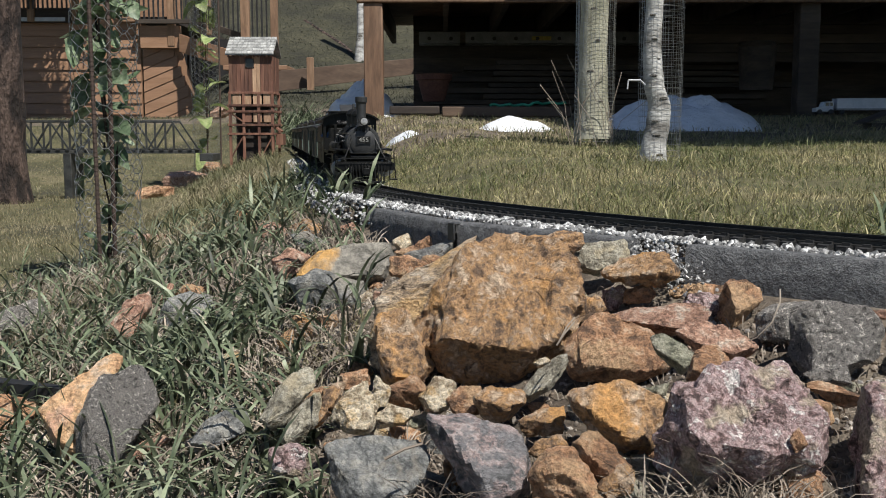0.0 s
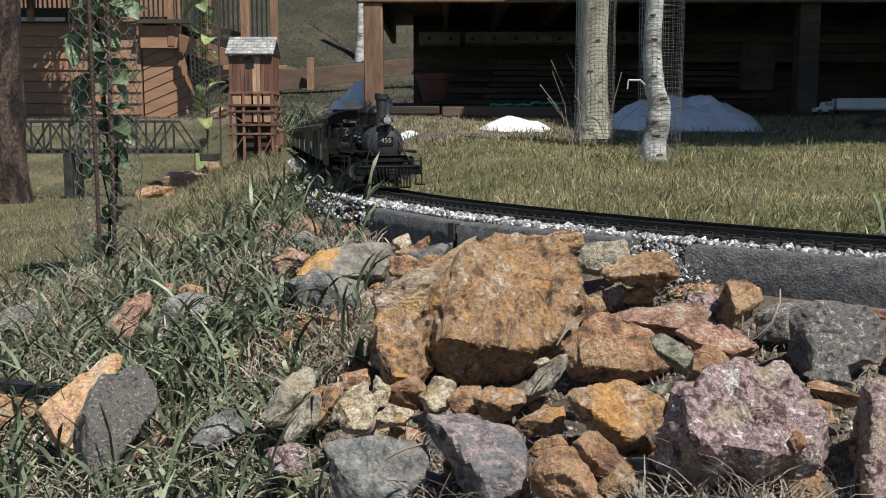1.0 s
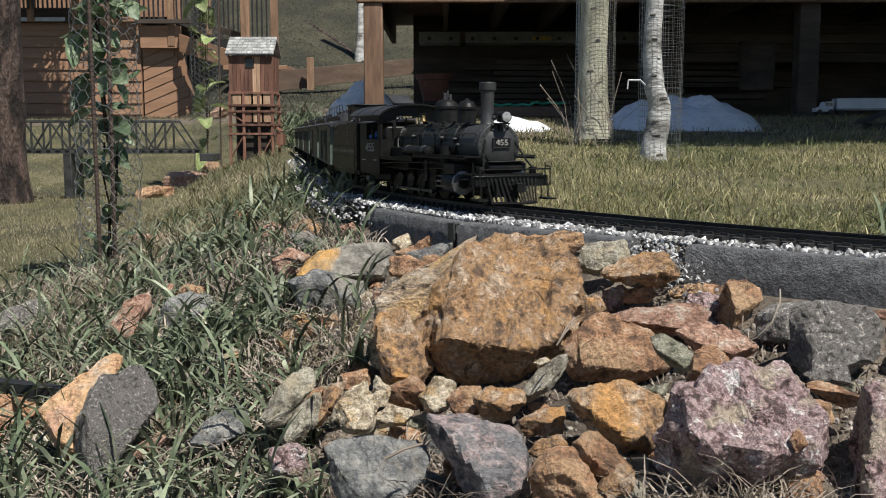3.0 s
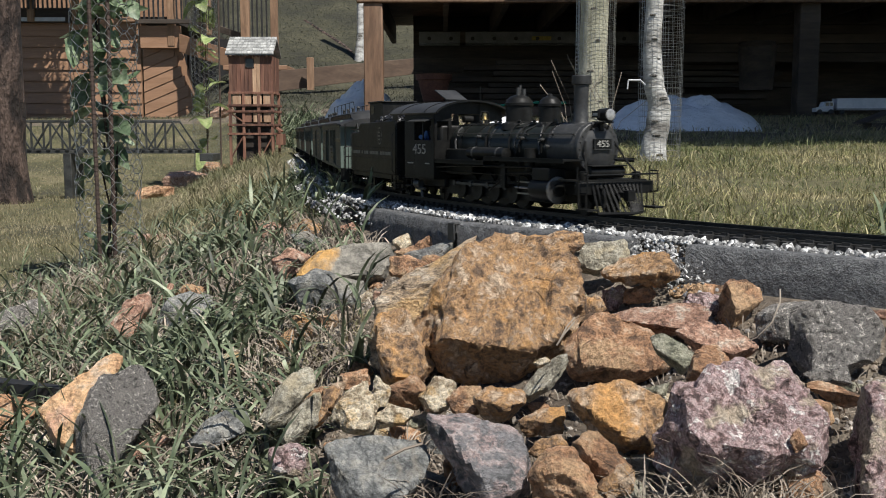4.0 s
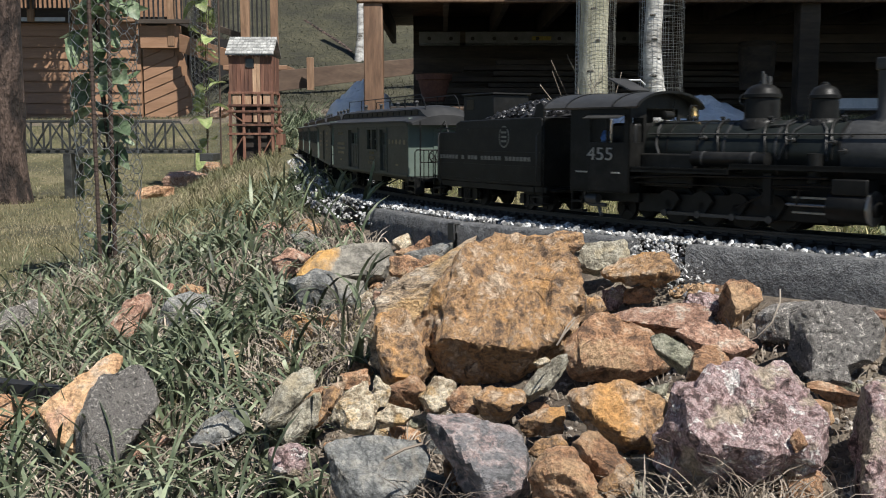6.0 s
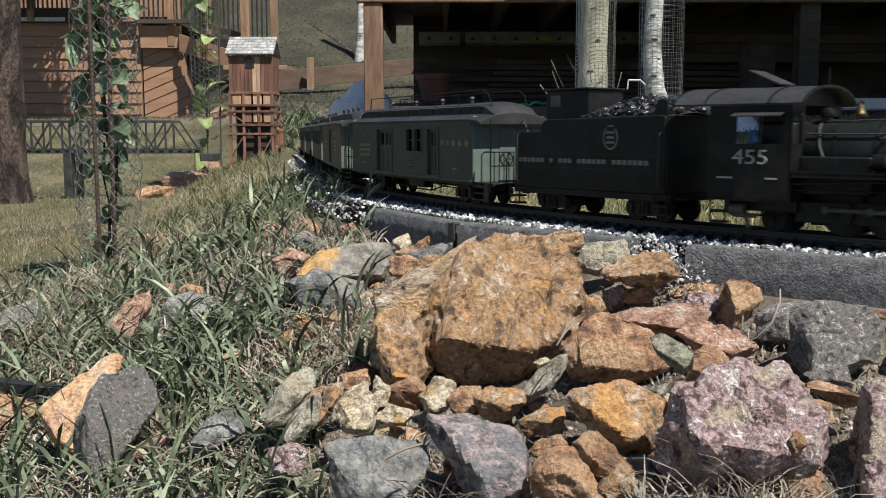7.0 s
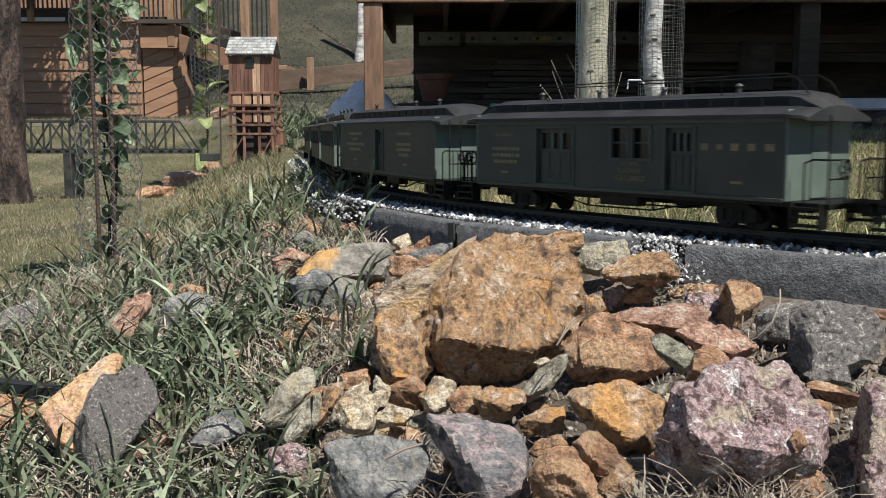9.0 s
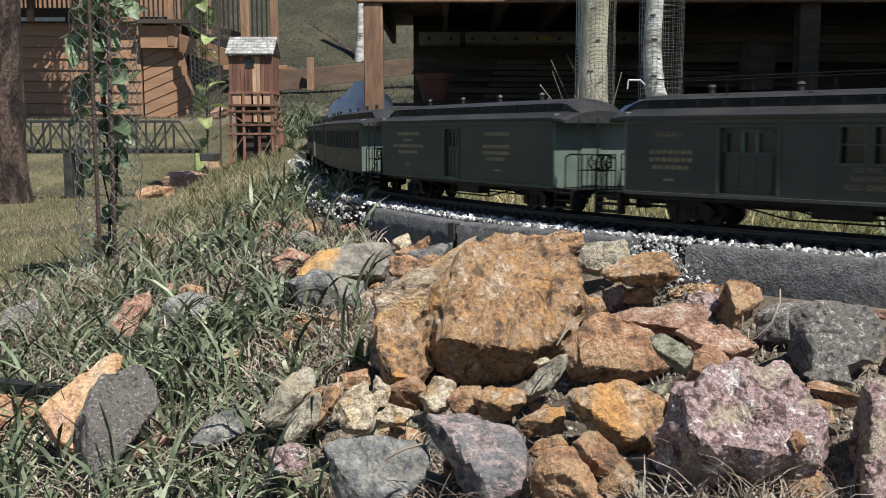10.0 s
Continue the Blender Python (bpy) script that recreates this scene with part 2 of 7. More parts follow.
# train
LOCO = material("satin black engine paint", [(.0065, .0065, .006), (.0105, .0105, .010), (.017, .0165, .015)], 30, .40, .12, stain=.25, spec=.18)
BOILER = material("dark green boiler jacket", [(.009, .0105, .0095), (.013, .0155, .014), (.0185, .021, .019)], 22, .36, .08, stain=.2, spec=.25)
SOOT = material("smokebox graphite", [(.022, .022, .022), (.04, .04, .039)], 30, .5, .15, stain=.25)
STEEL = material("bright steel", [(.20, .20, .20), (.30, .30, .29)], 40, .35, .05, metal=.9, stain=.2)
PIPE = material("grey pipework", [(.034, .034, .033), (.062, .062, .06)], 40, .45, .05, metal=.3, stain=.2)
BRASS = material("polished brass", [(.55, .36, .13), (.68, .46, .19)], 30, .25, .03, metal=1.0, stain=.1)
RAIL = material("blackened rail", [(.022, .022, .021), (.045, .043, .04)], 30, .42, .1, metal=.4, stain=.25)
TIE = material("black plastic sleeper", [(.012, .012, .012), (.028, .027, .026)], 60, .65, .4, spread=.3, stretch=(.3, 3, 3))
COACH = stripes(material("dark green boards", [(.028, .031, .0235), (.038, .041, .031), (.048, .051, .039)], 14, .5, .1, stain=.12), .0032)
# Lighter copy of the coach green: sunlight on the ends put into colour.
COACHEND = material("coach green lightened as if sunlit", [(.085, .115, .095), (.105, .138, .115), (.125, .16, .135)], 14, .5, .1, stain=.1)
TRIM = material("green moulding paint", [(.045, .052, .041), (.06, .068, .055)], 20, .5, .1, stain=.12)
ROOF = material("car roof canvas", [(.014, .014, .0138), (.022, .022, .0215), (.034, .033, .0325)], 14, .55, .15, stain=.2)
COAL = material("coal", [(.012, .012, .013), (.03, .03, .032)], 80, .3, .3, island=.5)
GOLD = material("dull gold lettering", [(.14, .12, .07), (.23, .19, .11)], 60, .5, 0, stain=.15)
# Darker copy of the pale lettering: the tender's weak light is in the colour.
LETTER = material("cream lettering dimmed in its colour", [(.13, .125, .105), (.20, .19, .165)], 60, .5, 0, stain=.2)
SILVER = material("pale lettering", [(.26, .255, .23), (.36, .35, .32)], 60, .5, 0, stain=.12)
DARKGLASS = material("dark window glass", [(.006, .007, .008), (.012, .013, .014)], 10, .08, 0, stain=.1)
LENS = material("headlight lens", [(.24, .24, .235), (.34, .34, .33)], 20, .06, 0, spec=.9)
BLUE = material("blue cloth", [(.04, .10, .26), (.06, .14, .33)], 60, .8, .2)


# ---- mesh building ----
class Geo:
    """Gathers corners and faces of one mesh."""
    def __init__(self):
        self.v, self.f = [], []

    def add(self, verts, faces):
        k = len(self.v)
        self.v += [tuple(p) for p in verts]
        self.f += [tuple(i + k for i in q) for q in faces]
        return self

    def box(self, x0, x1, y0, y1, z0, z1, m=None):
        p = [(x, y, z) for z in (z0, z1) for x, y in ((x0, y0), (x1, y0), (x1, y1), (x0, y1))]
        if m is not None:
            p = [m @ Vector(q) for q in p]
        return self.add(p, [(3, 2, 1, 0), (4, 5, 6, 7), (0, 1, 5, 4), (1, 2, 6, 5), (2, 3, 7, 6), (3, 0, 4, 7)])

    def tube(self, a, b, r, r2=None, n=8, caps=True):
        a, b = Vector(a), Vector(b)
        r2 = r if r2 is None else r2
        w = (b - a).normalized()
        u = w.orthogonal().normalized()
        t = w.cross(u)
        ring = [(math.cos(2 * math.pi * i / n), math.sin(2 * math.pi * i / n)) for i in range(n)]
        p = [a + (u * c + t * s) * r for c, s in ring] + [b + (u * c + t * s) * r2 for c, s in ring]
        fs = [(i, (i + 1) % n, n + (i + 1) % n, n + i) for i in range(n)]
        if caps:
            fs += [tuple(range(n - 1, -1, -1)), tuple(range(n, 2 * n))]
        return self.add(p, fs)

    def path(self, pts, r, n=6):
        """One bent rod through the points."""
        pts = [Vector(p) for p in pts]
        secs, u = [], None
        for i, p in enumerate(pts):
            d = ((pts[i] - pts[i - 1]).normalized() if i else Vector()) + ((pts[i + 1] - pts[i]).normalized() if i < len(pts) - 1 else Vector())
            d.normalize()
            u = d.orthogonal() if u is None else u - d * u.dot(d)
            u.normalize()
            w = d.cross(u)
            secs.append([p + (u * math.cos(2 * math.pi * k / n) + w * math.sin(2 * math.pi * k / n)) * r for k in range(n)])
        return self.loft(secs)

    def lathe(self, rings, centre, axis=2, n=20):
        """rings: (place along the axis, radius), turned about a line through centre."""
        p = []
        for h, r in rings:
            for i in range(n):
                c, s = math.cos(2 * math.pi * i / n) * r, math.sin(2 * math.pi * i / n) * r
                q = {0: (h, c, s), 1: (s, h, c), 2: (c, s, h)}[axis]
                p.append((q[0] + centre[0], q[1] + centre[1], q[2] + centre[2]))
        fs = []
        for k in range(len(rings) - 1):
            fs += [(k * n + i, k * n + (i + 1) % n, (k + 1) * n + (i + 1) % n, (k + 1) * n + i) for i in range(n)]
        fs += [tuple(range(n - 1, -1, -1)), tuple(range((len(rings) - 1) * n, len(rings) * n))]
        return self.add(p, fs)

    def loft(self, sections, closed=True):
        n = len(sections[0])
        p = [q for s in sections for q in s]
        fs = []
        for k in range(len(sections) - 1):
            for i in range(n if closed else n - 1):
                fs.append((k * n + i, k * n + (i + 1) % n, (k + 1) * n + (i + 1) % n, (k + 1) * n + i))
        if closed:
            fs += [tuple(range(n - 1, -1, -1)), tuple(range((len(sections) - 1) * n, len(sections) * n))]
        return self.add(p, fs)

    def prism(self, outline, y0, y1):
        """An outline in x and z, pushed from y0 to y1."""
        return self.loft([[(x, y0, z) for x, z in outline], [(x, y1, z) for x, z in outline]])

    def mesh(self, name, mat, smooth=35, weld=False):
        me = bpy.data.meshes.new(name)
        me.from_pydata(self.v, [], self.f)
        me.materials.append(mat)
        bm = bmesh.new()
        bm.from_mesh(me)
        if weld:
            bmesh.ops.remove_doubles(bm, verts=bm.verts, dist=1e-6)
        bmesh.ops.recalc_face_normals(bm, faces=bm.faces)
        bm.to_mesh(me)
        bm.free()
        if smooth:
            me.polygons.foreach_set("use_smooth", [True] * len(me.polygons))
            me.set_sharp_from_angle(angle=radians(smooth))
        return me


def part(name, g, mat, parent, label="", bevel=0.0, smooth=35):
    ob = new(name, g if isinstance(g, bpy.types.Mesh) else g.mesh(name, mat, smooth))
    ob.parent = parent
    if label:
        ob["label"] = label
    if bevel:
        b = ob.modifiers.new("bevel", 'BEVEL')
        b.width, b.segments, b.limit_method = bevel, 2, 'ANGLE'
    return ob


def thing(name, m, label, category, group="", kind=""):
    ob = new(name)
    ob.empty_display_size = 0.05
    ob.matrix_world = m
    return tagged(ob, label, category, group, kind)


def single(name, g, mat, m, label, category, group="", kind="", bevel=0.0, smooth=35):
    ob = part(name, g, mat, None, "", bevel, smooth)
    ob.matrix_world = m
    return tagged(ob, label, category, group, kind)


def writing(text, size, mat, parent, m, label=""):
    c = bpy.data.curves.new("lettering", 'FONT')
    c.body, c.size, c.align_x, c.align_y, c.extrude = text, size, 'CENTER', 'CENTER', 0.0004
    tmp = bpy.data.objects.new("lettering", c)
    scene.collection.objects.link(tmp)
    bpy.context.view_layer.update()
    me = bpy.data.meshes.new_from_object(tmp)
    bpy.data.objects.remove(tmp)
    me.materials.clear()
    me.materials.append(mat)
    ob = new("lettering", me)
    ob.parent = parent
    ob.matrix_local = m
    if label:
        ob["label"] = label
    return ob


def quads(name, verts, faces, mat, smooth=True):
    """A mesh from arrays of corners and of three- or four-cornered faces."""
    me = bpy.data.meshes.new(name)
    k = faces.shape[1]
    me.vertices.add(len(verts))
    me.vertices.foreach_set("co", np.ascontiguousarray(verts, dtype=np.float32).ravel())
    me.loops.add(faces.size)
    me.loops.foreach_set("vertex_index", np.ascontiguousarray(faces, dtype=np.int32).ravel())
    me.polygons.add(len(faces))
    me.polygons.foreach_set("loop_start", np.arange(0, faces.size, k, dtype=np.int32))
    me.polygons.foreach_set("use_smooth", np.full(len(faces), smooth))
    me.update(calc_edges=True)
    me.materials.append(mat)
    return me


# ---- plan: the line of the track, and the lie of the land ----
X0, Y0, HEADING, RADIUS = -0.2043, 2.3257, 0.17244, 2.3829
CENTRE = (X0 + RADIUS * math.cos(HEADING), Y0 + RADIUS * math.sin(HEADING))


def on_line(s):
    """Place and heading of the track's centre s metres past the start of its bend."""
    if s <= 0:
        return X0 + s * math.sin(HEADING), Y0 - s * math.cos(HEADING), HEADING
    a = HEADING + s / RADIUS
    return CENTRE[0] - RADIUS * math.cos(a), CENTRE[1] - RADIUS * math.sin(a), a


def track_pose(s, side=0.0, up=0.0):
    """A pose on the track: x runs forward, y to the lawn's side. side is measured outwards, to the bank."""
    x, y, a = on_line(s)
    return pose(x - side * math.cos(a), y - side * math.sin(a), up, 0, 0, math.degrees(a) - 90)


def outward(x, y):
    """Distance from the track's centre, positive on the bank's side."""
    x, y = np.asarray(x, float), np.asarray(y, float)
    line = -((x - X0) * math.cos(HEADING) + (y - Y0) * math.sin(HEADING))
    arc = np.hypot(x - CENTRE[0], y - CENTRE[1]) - RADIUS
    before = (x - X0) * math.sin(HEADING) - (y - Y0) * math.cos(HEADING) < 0
    return np.where(before, line, arc)


def ground(x, y):
    """Height of the land."""
    x, y = np.asarray(x, float), np.asarray(y, float)
    l = outward(x, y)
    step = lambda a, b, v: np.clip((v - a) / (b - a), 0, 1) ** 2 * (3 - 2 * np.clip((v - a) / (b - a), 0, 1))
    house = step(-2.6, -3.4, x * 12.5 / np.clip(y, 1, None))
    hill = (1 - house) * (0.30 * step(8.5, 12.0, y) + 0.55 * step(11.5, 15.0, y)) + 0.40 * np.clip(y - 15.0, 0, 20) * (1 - .5 * house) + 0.2 * np.clip(y - 35, 0, 60)
    lawn = -0.024 + 0.042 * np.clip(y - 1.05, 0, 6) * step(-0.05, -0.5, l)
    low = -0.24 - .03 * step(1.2, .9, y) + 0.42 * step(5.4, 9.5, y)
    bank = np.maximum(-0.060 - (0.30 + .07 * step(1.3, 1.0, y) * step(-.35, -.1, x)) * np.clip(l - 0.105, 0, None), low)
    bank = bank + step(2.0, 4.2, y) * 0.07 * step(0.9, 0.2, l)
    z = np.where(l < 0, lawn, np.where(l < np.where(y > 1.45, 0.080, 0.056), -0.024, bank))
    z = z * (1 - step(7.2, 9.5, y)) + 0.23 * step(7.2, 9.5, y) + hill
    bumps = 0.006 * np.sin(9 * x + 3 * y) * np.cos(7 * y - 2 * x) + 0.012 * np.sin(2.3 * x - 1.1 * y + 1) * np.sin(1.9 * y + 0.7)
    return z + bumps * step(0.12, 0.4, np.abs(l))


# ---- ground ----
def make_ground():
    def sheet(xs, ys):
        gx, gy = np.meshgrid(xs, ys)
        v = np.stack([gx, gy, ground(gx, gy)], -1).reshape(-1, 3)
        n = len(xs)
        i = (np.arange(len(ys) - 1)[:, None] * n + np.arange(n - 1)[None, :]).ravel()
        return v, np.stack([i, i + 1, i + n + 1, i + n], -1)
    xs = np.unique(np.concatenate([np.linspace(-300, -6, 20), np.linspace(-6, -1, 40), np.linspace(-1, 1, 140), np.linspace(1, 6, 40), np.linspace(6, 300, 20)]))
    ys = np.unique(np.concatenate([np.linspace(-300, -2, 16), np.linspace(-2, .4, 16), np.linspace(.4, 2.6, 150), np.linspace(2.6, 9, 90), np.linspace(9, 20, 90), np.linspace(20, 40, 20), np.linspace(40, 400, 12)]))
    v, f = sheet(xs, ys)
    me = quads("ground", v, f, TURF)
    me.materials.append(SOIL)
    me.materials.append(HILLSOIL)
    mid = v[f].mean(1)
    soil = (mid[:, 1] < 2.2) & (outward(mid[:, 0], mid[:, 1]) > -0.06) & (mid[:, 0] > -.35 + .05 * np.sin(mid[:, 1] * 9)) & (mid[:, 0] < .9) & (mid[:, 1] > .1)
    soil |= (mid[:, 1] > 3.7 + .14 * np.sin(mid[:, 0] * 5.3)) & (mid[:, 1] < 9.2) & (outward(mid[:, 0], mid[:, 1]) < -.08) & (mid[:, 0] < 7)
    # Beyond y = 10 the ground takes the turf colour darkened for shade.
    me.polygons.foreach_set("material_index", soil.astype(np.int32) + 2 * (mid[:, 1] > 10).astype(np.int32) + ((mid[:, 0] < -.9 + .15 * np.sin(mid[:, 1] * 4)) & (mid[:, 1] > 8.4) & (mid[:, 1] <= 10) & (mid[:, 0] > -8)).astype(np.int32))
    return tagged(new("ground", me), "uneven garden soil and turf rising to a hillside", "ground", kind="structure")


make_ground()


# ---- track ----
def make_track():
    t = thing("railway_track", pose(0, 0, 0), "black garden railway track with close sleepers on gravel", "track", kind="structure")
    prof = [(-.0028, -.0085), (.0028, -.0085), (.0028, -.0075), (.0008, -.0065), (.0008, -.0025), (.0016, -.0018), (.0016, 0), (-.0016, 0), (-.0016, -.0018), (-.0008, -.0025), (-.0008, -.0065), (-.0028, -.0075)]
    for side in (-.0235, .0235):
        g = Geo()
        secs = []
        for s in np.arange(-6.0, 3.01, 0.04):
            x, y, a = on_line(s)
            secs.append([(x - (side + o) * math.cos(a), y - (side + o) * math.sin(a), z) for o, z in prof])
        g.loft(secs)
        part("rail", g, RAIL, t, smooth=20)
    tie = Geo().box(-.0058, .0058, -.042, .042, -.0165, -.0085)
    for side in (-.0235, .0235):
        tie.box(-.0045, .0045, side - .006, side - .0022, -.0085, -.0055).box(-.0045, .0045, side + .0022, side + .006, -.0085, -.0055)
    me = tie.mesh("tie", TIE, 0)
    k = 0
    for s in np.arange(-3.6, 2.2, .0205):
        if k >= 290:
            break
        ob = part("tie", me, TIE, t)
        ob.matrix_local = track_pose(s, random.uniform(-.0006, .0006)) @ pose(0, 0, 0, 0, 0, random.uniform(-1, 1))
        k += 1
    return t


make_track()


def ico(sub):
    bm = bmesh.new()
    bmesh.ops.create_icosphere(bm, subdivisions=sub, radius=1)
    v = np.array([q.co[:] for q in bm.verts])
    f = np.array([[q.index for q in p.verts] for p in bm.faces])
    bm.free()
    return v, f


ICO = {k: ico(k) for k in (1, 2, 4, 5, 6)}


def pebbles(name, places, sizes, mat, label, category, seed):
    """Many small broken stones in one mesh."""
    rng = np.random.default_rng(seed)
    v, f = ICO[1]
    n = len(places)
    rot = rng.normal(size=(n, 4))
    rot /= np.linalg.norm(rot, axis=1)[:, None]
    w, x, y, z = rot.T
    R = np.stack([1 - 2 * (y * y + z * z), 2 * (x * y - z * w), 2 * (x * z + y * w), 2 * (x * y + z * w), 1 - 2 * (x * x + z * z), 2 * (y * z - x * w),
                  2 * (x * z - y * w), 2 * (y * z + x * w), 1 - 2 * (x * x + y * y)], -1).reshape(n, 3, 3)
    jag = v[None] * rng.uniform(.55, 1.25, (n, len(v), 1)) * rng.uniform(.6, 1.15, (n, 1, 3)) * sizes[:, None, None]
    p = np.einsum('nij,nkj->nki', R, jag) + places[:, None, :]
    fs = f[None] + (np.arange(n) * len(v))[:, None, None]
    return tagged(new(name, quads(name, p.reshape(-1, 3), fs.reshape(-1, 3), mat, False)), label, category, kind="stuff")


def make_ballast():
    rng = np.random.default_rng(5)
    n = 15000
    s = rng.uniform(-3.4, 2.2, n)
    s[:8500] = rng.uniform(.3, 1.9, 8500)
    l = rng.uniform(-.075, .094, n)
    ang = [on_line(q) for q in s]
    x = np.array([q[0] - d * math.cos(q[2]) for q, d in zip(ang, l)])
    y = np.array([q[1] - d * math.sin(q[2]) for q, d in zip(ang, l)])
    l = np.minimum(l, np.full(n, .094) - .026 * np.clip((s - 1.0) / .4, 0, 1) - .012 * rng.random(n))
    ang = [on_line(q) for q in s]
    x = np.array([q[0] - d * math.cos(q[2]) for q, d in zip(ang, l)])
    y = np.array([q[1] - d * math.sin(q[2]) for q, d in zip(ang, l)])
    size = rng.uniform(.0018, .0058, n) * np.where(rng.random(n) < .06, 1.5, 1.0)
    under = np.abs(l) < .044
    z = np.where(under, -.0175, -.0165 + .003 * rng.random(n)) + rng.uniform(-.002, .001, n)
    pebbles("ballast", np.stack([x, y, z], -1), size, GRAVEL, "pale grey crushed gravel under and beside the track", "gravel", 6)
    # what has spilled through the gap in the edging and down among the stones
    m = 520
    x = rng.normal(.246, .016, m)
    y = 1.118 - .95 * (x - .246) + rng.normal(0, .03, m)
    pebbles("spilled_gravel", np.stack([x, y, np.maximum(ground(x, y), -.022 - .55 * np.clip(outward(x, y) - .085, 0, .07)) + rng.uniform(-.002, .005, m)], -1), rng.uniform(.0012, .0036, m), GRAVEL, "grey gravel spilled down between the stones", "gravel", 7)
    m = 1100
    sl, l = rng.uniform(-1.6, .72, m), rng.uniform(.08, .128, m)
    ang = [on_line(q) for q in sl]
    x = np.array([q[0] - d * math.cos(q[2]) for q, d in zip(ang, l)])
    y = np.array([q[1] - d * math.sin(q[2]) for q, d in zip(ang, l)])
    pebbles("shoulder_gravel", np.stack([x, y, np.maximum(ground(x, y), -.02 - .55 * (l - .085)) + rng.uniform(-.002, .003, m)], -1), rng.uniform(.0018, .005, m), GRAVEL, "grey gravel shoulder sloping from the track into the grass", "gravel", 9)
    m = 16000
    x = rng.uniform(-.35, .6, m)
    y = rng.uniform(.6, 1.5, m)
    k = outward(x, y) > .13
    x, y = x[k], y[k]
    pebbles("loose_chips", np.stack([x, y, ground(x, y) + .001], -1), rng.uniform(.001, .0038, len(x)) * rng.uniform(.5, 1.3, len(x)), CHIPS, "small grey and brown stone chips on the bank", "gravel", 8)


make_ballast()


def edging(x0, y0, x1, y1, top, height):
    a = math.atan2(y1 - y0, x1 - x0)
    n = math.hypot(x1 - x0, y1 - y0)
    g = Geo()
    k = 24
    secs = []
    for i in range(k + 1):
        u = n * i / k
        w = .0003
        j = [random.uniform(-w, w) for _ in range(8)]
        secs.append([(u, 0 + j[0], -height), (u, j[1], -height * .5), (u, j[2], -.004), (u, .004, j[3] * .6), (u, .024, j[4] * .6), (u, .028, -.004), (u, .028, -height)])
    g.loft(secs)
    return single("edging_block", g, CONCRETE, pose(x0, y0, top, 0, 0, math.degrees(a)), "rough dark grey concrete edging block beside the track", "edging", "edging blocks along the track", smooth=50)


edging(-.122, 1.655, .014, 1.398, -.016, .07)
edging(.020, 1.388, .214, 1.166, -.015, .07)
edging(.268, 1.093, .475, .915, -.014, .07)
edging(.480, .910, .760, .715, -.014, .07)


# ---- stones ----
KINDS = {OCHRE: "ochre orange angular rock", RUST: "rusty brown angular rock", REDROCK: "reddish pink broken rock", PINK: "pink and white quartz rock",
         GREYSTONE: "grey fine-grained rock", GRANITE: "dark speckled granite rock", OLIVE: "olive grey lichen-covered rock", CREAM: "cream and tan flaky rock",
         BANDED: "grey rock with pink bands", PIEBALD: "grey rock with an ochre patch", CREAM2: "streaky grey and ochre slab", OLIVE2: "pale tan and grey rock", PEACH: "pale orange split slab"}
ROUGH = {PINK: 1.7, OCHRE: 1.5, RUST: 1.25, CREAM2: 1.6, GRANITE: .9, GREYSTONE: .8, CREAM: 1.4, BANDED: 1.1, PEACH: .7}


def chip(v, f, size, seed, rough):
    """Fracture ledges, hollows and grain knocked into a stone's faces, along its own normals."""
    p = v[f]
    fn = np.cross(p[:, 1] - p[:, 0], p[:, 2] - p[:, 0])
    vn = np.zeros_like(v)
    for k in range(3):
        np.add.at(vn, f[:, k], fn)
    vn /= np.linalg.norm(vn, axis=1)[:, None] + 1e-12
    rng = np.random.default_rng(seed + 9000)
    off = Vector(rng.uniform(-50, 50, 3))
    grain = Vector(rng.normal(size=3)).normalized()
    out = np.empty(len(v))
    for i, q in enumerate(v):
        s = Vector(q) / size
        w = s + grain * (1.6 * s.dot(grain))
        step = 3.4 * noise.noise(w * 1.0 - off) + .7 * noise.noise(w * 3.1 + off)
        ledge = math.floor(step) + min(1.0, (step - math.floor(step)) * 2.2) ** 3
        out[i] = .042 * ledge + .026 * noise.fractal(s * 2.4 + off, .8, 2.1, 7) - .05 * max(0.0, .25 - abs(noise.noise(w * 1.7 - off))) + .013 * noise.noise(s * 9 + off) + .009 * noise.noise(w * 21 - off)
    out -= np.median(out)
    return v + vn * (np.clip(out, -.14, .07) * size * rough)[:, None]


def rock_label(mat, big, x):
    word = "large " if big > .055 else "small " if big < .02 else ""
    return word + KINDS[mat] + (" among grass on the bank" if x < -.12 else " piled on the bank")


